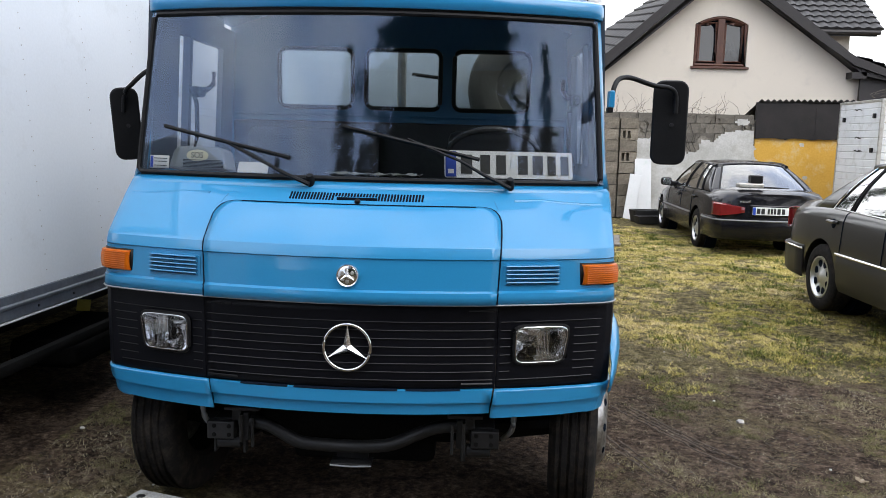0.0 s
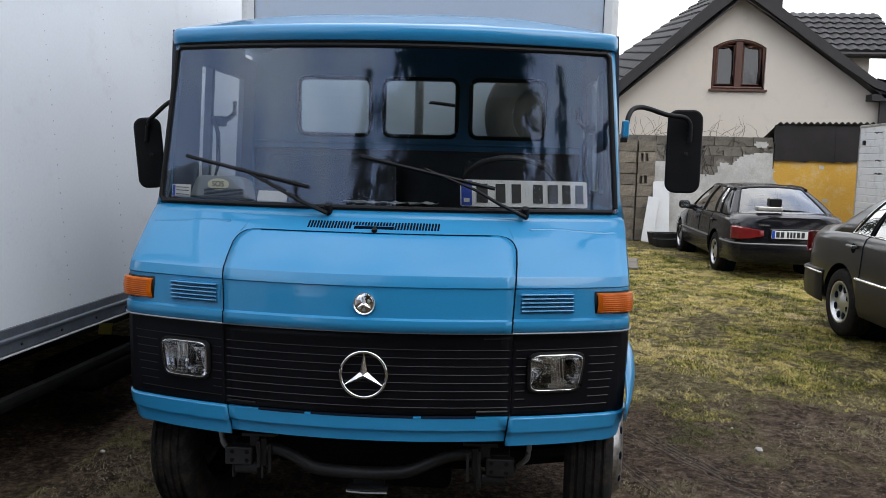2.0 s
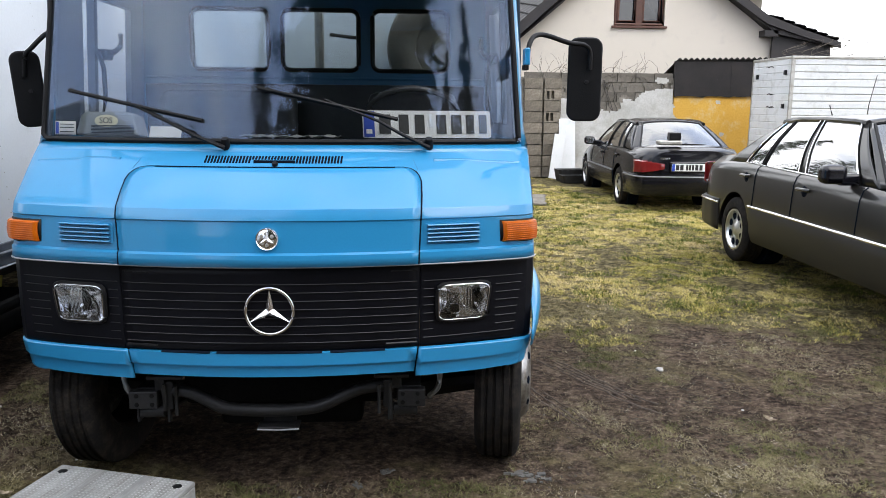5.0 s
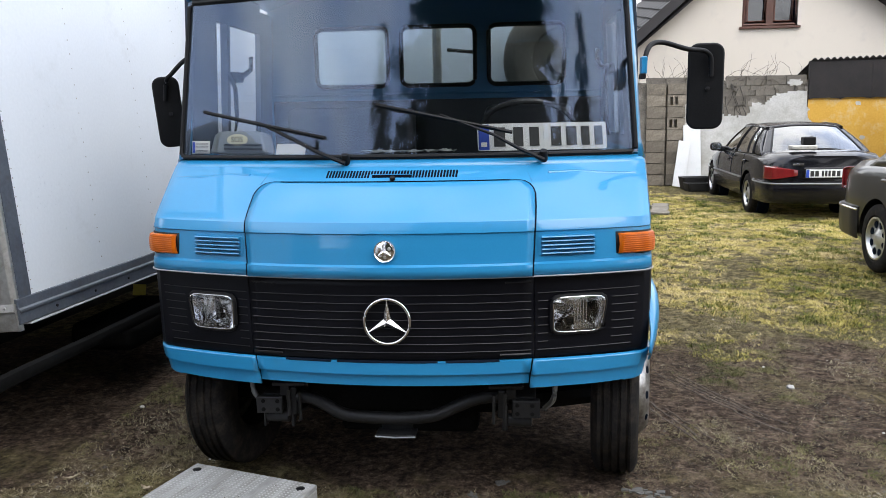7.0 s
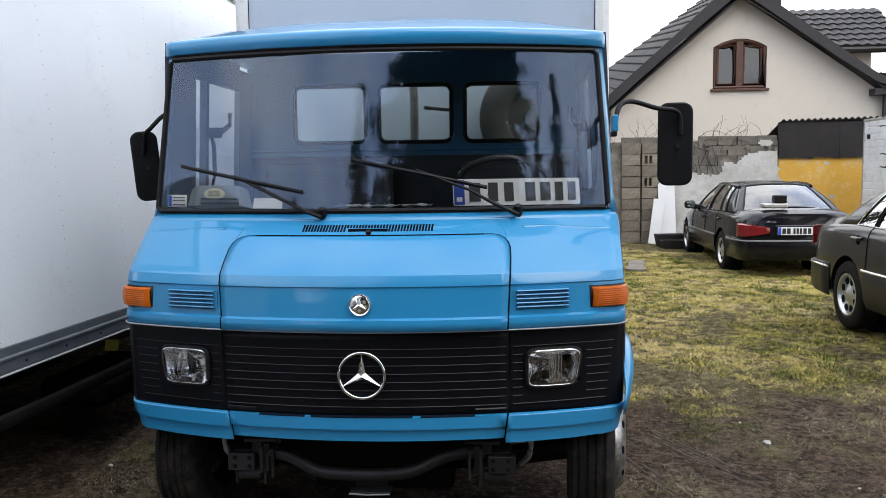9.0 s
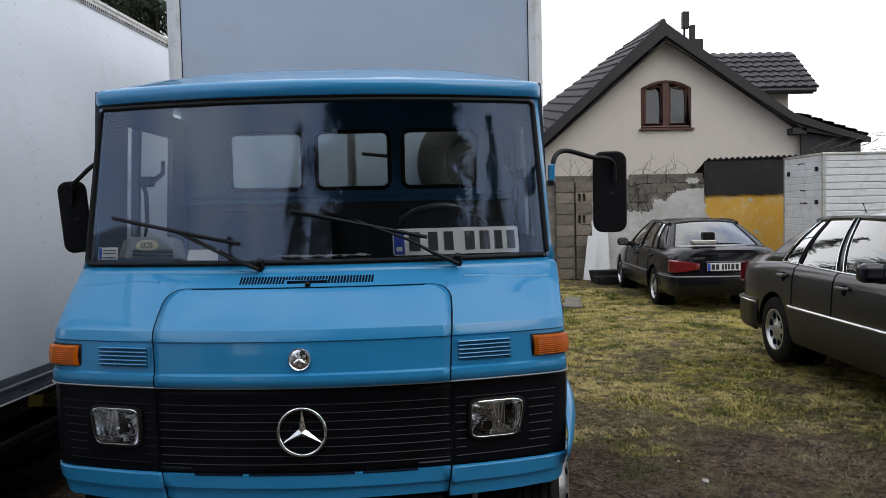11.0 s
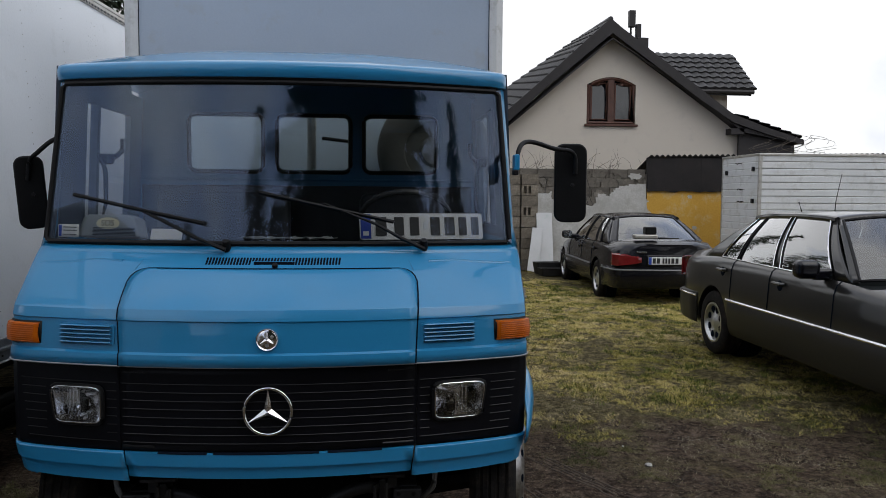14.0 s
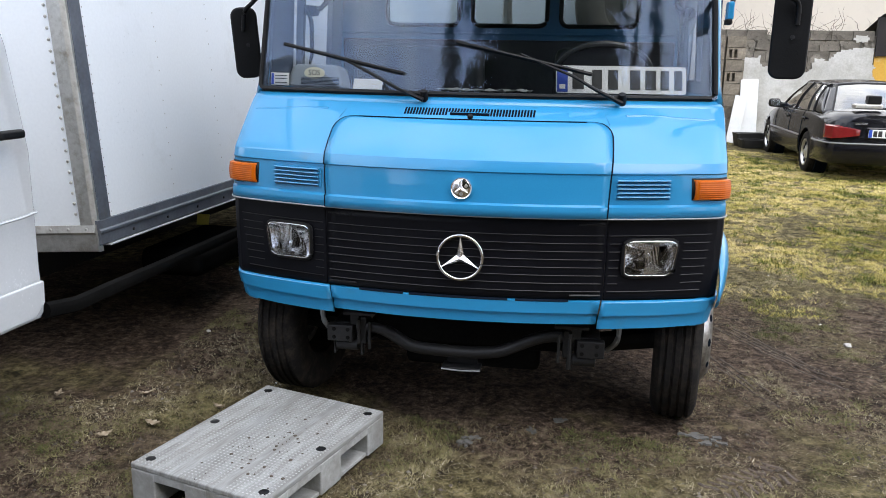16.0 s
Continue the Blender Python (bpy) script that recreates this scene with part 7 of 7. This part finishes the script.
for k in range(6):
    part("grip_rib", Build().box(0.03 - 0.1, 0.13, -0.004, 0.0, 0.008 + 0.006 * k, 0.011 + 0.006 * k), SEAM, case, smooth=0)
txt = bpy.data.curves.new("lettering", "FONT")
txt.body, txt.size, txt.align_x, txt.align_y, txt.extrude = "SOS", 0.036, "CENTER", "CENTER", 0.0008
txt.materials.append(INK)
lab = new("lettering", txt)
lab.parent = case
lab.matrix_basis = pose(0, -0.0045, 0.06, 90, 0, 0)
sheet = thing("paper_packet", "small folded pale paper packet on the dashboard", "paper", pose(-0.5, 0.5, 1.447, -25, 0, -10))
part("fold", Build().box(-0.07, 0.07, 0.0, 0.004, 0.0, 0.05).box(-0.068, 0.066, 0.0, 0.035, 0.0, 0.004), PAPER, sheet, bevel=0.0015)
st = part("sticker", Build().grid(lambda x, z: (x, glass_y(x, z) + 0.004, z), span(-0.938, -0.842, 4), span(1.458, 1.512, 3)), PAPER, truck, "small white sticker inside the glass", solid=0.001)
part("sticker_band", Build().grid(lambda x, z: (x, glass_y(x, z) + 0.0015, z), span(-0.934, -0.92, 2), span(1.461, 1.509, 2)), EU_BLUE, st)
for z in (1.47, 1.487, 1.5):
    part("text_bar", Build().grid(lambda x, q: (x, glass_y(x, q) + 0.0015, q), span(-0.915, -0.85, 4), [z - 0.002, z + 0.0015]), INK, st)
for x, y, w in ((0.02, 0.52, 0.1), (-0.12, 0.5, 0.06), (0.16, 0.5, 0.07)):
    rag = thing("loose_paper", "crumpled scrap lying on the dashboard", "paper", pose(x, y, 1.447, 0, 0, x * 200))
    part("scrap", Build().grid(lambda u, v: (u, v, 0.008 + 0.008 * math.sin(u * 60) * math.cos(v * 70)), span(-w, w, 8), span(-0.03, 0.03, 4)), CASE, rag, solid=0.002)

# white boards leaning on the wall, black tubs at their foot
BOARD = surface("white_laminate_board", (0.56, 0.56, 0.55), (0.63, 0.63, 0.62), 0.5, fine=40, coarse=3, dirt=(0.45, 0.53, 0.48), dirt_amount=0.3)
TUB = surface("black_plastic_tub", (0.012, 0.012, 0.012), (0.025, 0.024, 0.023), 0.55, fine=60, coarse=6)
for (x, y, w, h, lean, side) in ((4.17, 14.62, 0.36, 1.34, -12, 0), (3.84, 14.5, 0.24, 1.0, -12, 9)):
    bd = thing("leaning_board", "plain white board leaning against the block wall", "board", pose(x, y, 0.0, lean, side, 0), group="boards at the wall")
    part("panel", Build().box(-w / 2, w / 2, 0, 0.025, 0.0, h), BOARD, bd, bevel=0.003)
for x, y, w, d, h in ((4.1, 14.05, 0.62, 0.4, 0.25), (4.05, 13.6, 0.5, 0.35, 0.16)):
    tub = thing("plastic_tub", "shallow black plastic tub on the grass", "tub", pose(x, y, 0.0, 0, 0, 8), group="tubs at the wall")
    ring_o, ring_i = rounded(-w / 2, w / 2, -d / 2, d / 2, 0.06), rounded(-w / 2 + 0.03, w / 2 - 0.03, -d / 2 + 0.03, d / 2 - 0.03, 0.05)
    k = len(ring_o)
    vs = [(p * 0.85, q * 0.85, 0) for p, q in ring_o] + [(p, q, h) for p, q in ring_o] + [(p, q, h) for p, q in ring_i] + [(p * 0.85, q * 0.85, 0.03) for p, q in ring_i]
    fs = [tuple(range(k))[::-1]] + [(a * k + i, a * k + (i + 1) % k, (a + 1) * k + (i + 1) % k, (a + 1) * k + i) for a in range(3) for i in range(k)] + [tuple(3 * k + i for i in range(k))]
    part("basin", Build().add(vs, fs), TUB, tub)
slab = thing("stone_slab", "flat pale stone slab sunk in the grass", "stone", pose(2.78, 10.42, 0.0, 0, 0, -10))
part("slab", Build().prism(ragged(-0.14, 0.14, -0.66, 0.66, 77, 0.15, 0.04), lambda p, q, t: (p, q, t), 0.0, 0.035), MORTAR, slab, bevel=0.008)

# stones and scraps on the soil
PEBBLE = surface("pale_pebble", (0.4, 0.38, 0.35), (0.6, 0.58, 0.54), 0.8, fine=60, coarse=20, per_object=0.3)
r = random.Random(11)
for k in range(26):
    x, y = (2.09, 1.73) if k == 0 else (r.uniform(-2.2, 4.2), r.uniform(-1.2, 6.0))
    s = 0.024 if k == 0 else r.uniform(0.006, 0.014)
    bm = bmesh.new()
    bmesh.ops.create_icosphere(bm, subdivisions=2, radius=s)
    for v in bm.verts:
        v.co *= 1 + 0.35 * noise.noise(v.co * 60 + Vector((k, 0, 0)))
        v.co.z *= 0.6
    ob = part("pebble", bm, PEBBLE, None)
    ob.location = (x, y, ground_z(x, y) + s * 0.3)
    tagged(ob, "small pale pebble on the soil", "stone", "pebbles")

# wire coils and dry twigs along the wall top and on the shed
TWIG = surface("dry_twig", (0.06, 0.05, 0.04), (0.12, 0.1, 0.08), 0.9)
r = random.Random(21)
tw = thing("creeper_twigs", "bare tangled creeper twigs on the wall top", "twigs", pose(0, 0, 0))
b = Build()
for k in range(60):
    x, z = r.uniform(3.0, 6.8), r.uniform(2.0, 2.2)
    pts, a = [], r.uniform(0.2, 2.9)
    for q in range(8):
        pts.append((x, WY + r.uniform(-0.05, 0.1), z))
        a += r.uniform(-0.55, 0.55)
        x, z = x + 0.1 * math.cos(a), z + 0.09 * math.sin(a)
    b.tube(pts, [0.007 - 0.0007 * q for q in range(8)], 4)
tagged(part("twig", b, TWIG, tw), kind="stuff")
coil = thing("wire_coil", "loose tangled coil of dark wire on the shed roof", "wire", pose(0, 0, 0))
for k in range(9):
    cx, rx, rz = r.uniform(8.9, 10.8), r.uniform(0.18, 0.45), r.uniform(0.08, 0.24)
    pts = [(cx + rx * math.cos(a) + 0.1 * math.sin(3 * a + k), 14.9 + 0.1 * math.sin(a), 2.75 + rz + rz * math.sin(a + 0.3 * k)) for a in span(0, 5.2, 22)]
    part("wire_loop", Build().tube(pts, 0.005, 5), TWIG, coil)
part("aerial", Build().tube([(-0.22, 0.25, 1.46), (-0.235, 0.24, 1.6), (-0.289, 0.24, 1.88)], [0.006, 0.004, 0.003], 5), RUBBER, grey_car)
part("aerial_foot", Build().tube([(0.12, 0.26, 1.46), (0.128, 0.24, 1.51), (0.157, 0.24, 1.588)], 0.006, 6), RUBBER, grey_car)

# ================= trees =================
BARK = surface("dark_bark", (0.03, 0.022, 0.016), (0.07, 0.055, 0.042), 0.95, fine=30, coarse=3, bump=0.5)
NEEDLE = blade_material("spruce_needles", (0.0, (0.012, 0.02, 0.01)), (0.6, (0.025, 0.04, 0.018)), (1.0, (0.05, 0.065, 0.03)))


def spruce(h, spread, seed, thick=1.0, size=1.0):
    """A spruce: trunk, and drooping branches carrying many small needle sprays."""
    r = random.Random(seed)
    tree = thing("spruce_tree", "tall dark green spruce with drooping branches", "tree", pose(0, 0, 0), group="spruces round the yard")
    part("trunk", Build().tube([(0, 0, -0.2), (0.03, 0, h * 0.4), (0, 0.03, h * 0.8), (0, 0, h)], [0.2, 0.13, 0.06, 0.015], 8), BARK, tree)
    vs, fs, tv = [], [], Build()
    z = 1.2
    while z < h - 0.1:
        k = 1 - z / h
        reach = spread * (0.12 + k ** 0.85) * r.uniform(0.75, 1.1)
        for q in range(max(4, int(8 * (0.5 + k)))):
            a = r.uniform(0, 2 * math.pi)
            ln = reach * r.uniform(0.6, 1.15)
            d = Vector((math.cos(a), math.sin(a), 0))
            droop = r.uniform(0.15, 0.5)
            end = Vector((0, 0, z)) + d * ln + Vector((0, 0, -droop * ln))
            tv.tube([(0, 0, z), tuple(d * ln * 0.5 + Vector((0, 0, z - droop * ln * 0.3))), tuple(end)], [0.025 * k + 0.006, 0.015 * k + 0.004, 0.003], 4)
            for s in range(int((8 + ln * 24) * thick)):
                t = r.uniform(0.15, 1.05)
                c = d * ln * t + Vector((0, 0, z - droop * ln * t * t)) + Vector((r.gauss(0, 0.1), r.gauss(0, 0.1), r.gauss(-0.07, 0.09)))
                e = Vector((d.x + r.gauss(0, 0.7), d.y + r.gauss(0, 0.7), r.uniform(-1.7, 0.0))).normalized()
                w = e.cross(Vector((r.gauss(0, 1), r.gauss(0, 1), r.gauss(0, 1)))).normalized()
                ll_, ww = size * r.uniform(0.1, 0.24), size * r.uniform(0.014, 0.034)
                i = len(vs)
                vs += [c - w * ww, c + w * ww, c + e * ll_]
                fs.append((i, i + 1, i + 2))
        z += h * 0.022 * r.uniform(0.7, 1.3)
    tagged(part("bough", tv, BARK, tree), kind="stuff")
    me = bpy.data.meshes.new("crown")
    me.from_pydata([tuple(v) for v in vs], [], fs)
    me.materials.append(NEEDLE)
    cr = new("crown", me)
    cr.parent = tree
    return tree


def bare_tree(h, seed):
    r = random.Random(seed)
    tree = thing("bare_tree", "leafless grey-brown tree with fine twigs", "tree", pose(0, 0, 0), group="bare trees round the yard")
    b = Build()

    def grow(p, d, ln, rad, depth):
        q = p + d * ln
        b.tube([p, p.lerp(q, 0.5) + Vector((r.gauss(0, 0.03), r.gauss(0, 0.03), 0)) * ln, q], [rad, rad * 0.85, rad * 0.65], 5 if depth < 3 else 3, caps=False)
        if depth == 6:
            return
        for _ in range(3 if depth < 4 else 2):
            e = (d + Vector((r.gauss(0, 0.5), r.gauss(0, 0.5), r.gauss(0.12, 0.3)))).normalized()
            grow(q, e, ln * r.uniform(0.6, 0.82), rad * 0.6, depth + 1)
    grow(Vector((0, 0, -0.2)), Vector((0, 0, 1)), h * 0.3, h * 0.016, 0)
    part("trunk", b, BARK, tree)
    return tree


def sized(x, y, turn, k):
    return pose(x, y, 0, 0, 0, turn) @ Matrix.Diagonal((k, k, k, 1))


t1 = spruce(13.0, 2.6, 1, 2.6, 0.95)
t1.matrix_world = pose(-5.2, 13.5, 0)
t2 = spruce(11.0, 2.3, 2, 1.4)
t2.matrix_world = pose(-9.5, 15.0, 0)
t3 = spruce(17.0, 3.4, 3, 2.2, 1.75)
t3.matrix_world = pose(0.55, -12.2, 0)
for x, y, s, src in ((-3.0, 17.5, 30, t2), (-7.4, 17.0, 80, t1), (-12.5, 16.5, 140, t1), (-0.6, 19.5, 200, t1), (2.0, 26.0, 10, t1), (-16.0, 14.0, 300, t2)):
    copy_thing(src, sized(x, y, s, 0.76 if x > -4 else 1.0))
# the row behind the camera that the windscreen mirrors
for x, y, turn in ((2.0, -13.0, 60), (3.2, -12.4, 140), (4.5, -12.9, 310), (5.6, -12.2, 250), (6.6, -12.8, 30)):
    copy_thing(t3, pose(x, y, 0, 0, 0, turn))
copy_thing(t1, sized(-3.1, -12.5, 20, 0.69))
copy_thing(t1, sized(-2.0, -12.9, 250, 0.52))
copy_thing(t1, sized(11.1, -12.5, 190, 0.79))
copy_thing(t1, sized(9.6, -12.8, 75, 0.68))
copy_thing(t1, sized(-8.0, -12.6, 120, 0.5))
# unseen ring of small spruces, added to darken reflections in grille and cars
r = random.Random(8)
for k in range(15):
    a = radians(-100 + 200 * k / 14)
    copy_thing(r.choice((t1, t2)), sized(0.3 + 17 * math.sin(a), 0.3 - 17 * math.cos(a), r.uniform(0, 360), r.uniform(0.42, 0.5)))
bt = bare_tree(8.0, 4)
bt.matrix_world = pose(14.2, -12.5, 0)
copy_thing(bt, pose(15.0, -8.0, 0, 0, 0, 120))

# ---- turf, last because it is the largest mesh ----
def near(x, y):
    return not (-0.95 < x < 0.95 and 0.3 < y < 6) and not (x < -1.7 and y > 0.2 and x > -4.2)


blades("turf", 430000, 0.9, 9.0, 2.2, 15.0, lambda x, y, u: near(x, y) and turf_amount(x, y) > 0.47 + 0.22 * u and tuft(x, y) > -0.32 + 0.6 * u, 0.015, GREEN, "short matted green and yellow turf", lean=1.6, width=0.0024, clump=1.3)
blades("straw", 150000, -3.4, 8.0, -1.8, 14.0, lambda x, y, u: near(x, y) and (0.3 + 0.4 * u < turf_amount(x, y)) and tuft(x, y, 7.0) < 0.3 - 0.4 * u, 0.014, STRAW, "dry straw and dead grass on soil", lean=2.2, width=0.0018)
blades("litter", 230000, -3.6, 5.5, -2.2, 3.6, lambda x, y, u: near(x, y) and turf_amount(x, y) > 0.1 + 0.5 * u and tuft(x, y, 5.0) > -0.35 + 0.6 * u, 0.009, STRAW, "short bits of straw and dead leaf on soil", lean=2.4, width=0.0015)
blades("moss", 200000, -3.6, 5.5, -2.2, 3.4, lambda x, y, u: near(x, y) and turf_amount(x, y) > 0.36 + 0.2 * u and noise.fractal(Vector((x * 2.4, y * 2.4, 9)), 0.7, 2.0, 3) > -0.05 + 0.2 * u and tuft(x, y, 12.0) > -0.3 + 0.6 * u, 0.011, OLIVE, "low olive moss and clover in the soil", lean=1.5, width=0.002, clump=1.0)

TUFT = blade_material("dark_green_tuft", (0.0, (0.035, 0.055, 0.01)), (0.4, (0.1, 0.125, 0.024)), (0.75, (0.2, 0.21, 0.05)), (1.0, (0.36, 0.33, 0.12)))
PALE = blade_material("pale_straw_bit", (0.0, (0.16, 0.13, 0.08)), (0.5, (0.34, 0.29, 0.2)), (1.0, (0.62, 0.56, 0.43)))
blades("tufts", 36000, 0.9, 8.5, 2.4, 12.5, lambda x, y, u: near(x, y) and turf_amount(x, y) > 0.5 + 0.15 * u and noise.fractal(Vector((x * 2.6, y * 2.6, 31)), 0.7, 2.0, 4) > 0.12 + 0.3 * u, 0.034, TUFT, "darker green tufts standing out of the turf", lean=0.9, width=0.0032)
blades("straw_bits", 16000, -3.4, 7.0, -1.8, 9.0, lambda x, y, u: near(x, y) and noise.fractal(Vector((x * 1.7, y * 1.7, 41)), 0.7, 2.0, 3) > -0.2 + 0.4 * u, 0.008, PALE, "single pale straws lying about", lean=3.6, width=0.0017)

# crumbs of soil
rng = np.random.default_rng(5)
vs, fs = [], []
while len(vs) < 6 * 30000:
    x, y, u = rng.uniform(-3.4, 4.6), rng.uniform(-2.0, 3.6), rng.random()
    if not near(x, y) or noise.noise(Vector((x * 2.5, y * 2.5, 4))) < -0.35 + 0.6 * u:
        continue
    s_, z = 0.0022 + 0.009 * rng.random() ** 10 + 0.0022 * rng.random(), ground_z(x, y)
    i = len(vs)
    j = rng.uniform(0.6, 1.4, 6) * s_
    vs += [(x + j[0], y, z), (x, y + j[1], z), (x - j[2], y, z), (x, y - j[3], z), (x, y, z + j[4] * 0.8), (x, y, z - j[5])]
    fs += [(i, i + 1, i + 4), (i + 1, i + 2, i + 4), (i + 2, i + 3, i + 4), (i + 3, i, i + 4)]
me = bpy.data.meshes.new("soil_crumbs")
me.from_pydata(vs, [], fs)
me.materials.append(blade_material("soil_crumb", (0.0, (0.03, 0.023, 0.018)), (0.7, (0.1, 0.08, 0.062)), (1.0, (0.3, 0.27, 0.23))))
tagged(new("soil_crumbs", me), "small crumbs and clods of brown soil", "soil", kind="stuff")
# unseen wall, added to keep western light from under the trucks
wall_w = part("wall_west", Build().box(-6.6, -6.4, -8.0, WY + 0.2, -0.1, 2.4), MORTAR, None, smooth=0)
tagged(wall_w, "unseen plain grey wall added to block light", "wall", kind="structure")

# tyre prints pressed into the soil: ridges of mud between the tread grooves
MUD = surface("damp_dark_mud", (0.04, 0.028, 0.02), (0.095, 0.069, 0.05), 0.9, fine=60, coarse=9, bump=0.6)


def ridge(b, pts, wide, high, seed):
    r = random.Random(seed)
    q = [(x + r.gauss(0, 0.003), y + r.gauss(0, 0.003)) for x, y in pts]
    b.tube([(x, y, ground_z(x, y) + high * 0.2) for x, y in q], [wide * r.uniform(0.55, 1.2) for _ in q], 6, flat=high / wide)


for k, (line, gap, n_) in enumerate((([(1.39, 2.08), (1.46, 1.88), (1.56, 1.66), (1.68, 1.44), (1.82, 1.2), (1.98, 0.98)], 0.034, 4), ([(1.2, 1.62), (1.27, 1.36), (1.36, 1.1), (1.45, 0.9), (1.56, 0.72)], 0.04, 3))):
    track = thing("tyre_track", "tyre print with parallel ridges pressed into damp soil", "tyre track", pose(0, 0, 0), group="tyre prints in the soil")
    for i in range(n_):
        pts = [p.to_2d() for p in smooth_line([(x, y, 0) for x, y in line], 7)]
        pts = [(p.x + gap * (i - n_ / 2) * 0.9, p.y + gap * (i - n_ / 2) * 0.42) for p in pts]
        b = Build()
        cut_a, cut_b = 3 + (i * 5 + k) % 6, len(pts) - 2 - (i * 7) % 9
        ridge(b, pts[cut_a:cut_b], 0.008, 0.0045, 10 * k + i)
        part("mud_ridge", b, MUD, track)
stamp = thing("tyre_print", "single tread print with slanting lugs in damp soil", "tyre track", pose(1.2, -0.01, 0, 0, 0, -52), group="tyre prints in the soil")
for i in range(9):
    for sx in (-1, 1):
        b = Build()
        y0 = -0.2 + 0.045 * i
        m_ = stamp.matrix_world
        pts = [m_ @ Vector((sx * (0.012 + 0.07 * q), y0 - 0.03 * q, 0)) for q in span(0, 1, 4)]
        ridge(b, [(p.x, p.y) for p in pts], 0.011, 0.006, 70 + i + sx)
        inv = m_.inverted()
        b.v = [tuple(inv @ Vector(p)) for p in b.v]
        part("tread_lug", b, MUD, stamp)

# a smear of set mortar by the wheel, lumps of it in front, and fallen leaves
SMEAR = surface("set_grey_mortar", (0.07, 0.068, 0.062), (0.13, 0.128, 0.118), 0.85, fine=40, coarse=8, bump=0.8, dirt=(0.05, 0.042, 0.034), dirt_amount=0.6)
for k, (x, y, wx, wy) in enumerate(((1.05, 0.3, 0.07, 0.06), (0.42, 0.38, 0.03, 0.02), (0.03, 0.1, 0.045, 0.025), (0.3, 0.24, 0.025, 0.015))):
    scrap = thing("mortar_scrap", "crumbled scrap of grey mortar on the soil", "rubble", pose(x, y, ground_z(x, y), 0, 0, 37 * k), group="mortar scraps on the soil")
    r = random.Random(90 + k)
    b = Build()
    for _ in range(int(9 + 260 * wx)):
        cx_, cy_, e_ = r.gauss(0, wx * 0.6), r.gauss(0, wy * 0.6), r.uniform(0.004, 0.006 + 0.16 * wx)
        b.prism(ragged(cx_ - e_, cx_ + e_, cy_ - e_ * 0.7, cy_ + e_ * 0.7, r.random(), e_, e_ * 0.35), lambda p, q, t: (p, q, t + 0.3 * noise.noise(Vector((p * 30, q * 30, k))) * e_), -0.004, r.uniform(0.002, 0.008))
    tagged(part("rubble", b, SMEAR, scrap), kind="stuff")
LEAF = surface("dry_pale_leaf", (0.2, 0.155, 0.1), (0.32, 0.265, 0.19), 0.8, fine=80, coarse=20)
for k, (x, y) in enumerate(((-1.345, -0.01), (-1.487, -0.16), (-1.928, 0.184), (-1.132, 0.203), (-1.523, 0.277), (-0.2, -0.6), (2.4, 0.9))):
    leaf = thing("fallen_leaf", "curled pale dry leaf lying on the grass", "leaf", pose(x, y, ground_z(x, y) + 0.012, 8, 6, 53 * k), group="fallen leaves")
    part("blade", Build().grid(lambda u, v: (u * 0.036, v * 0.017 * (1 - abs(u) ** 1.6) * (1 + 0.35 * math.sin(u * 9)), 0.012 * u * u + 0.01 * abs(v) + 0.003 * math.sin(u * 14)), span(-1, 1, 10), span(-1, 1, 4)), LEAF, leaf, solid=0.001)
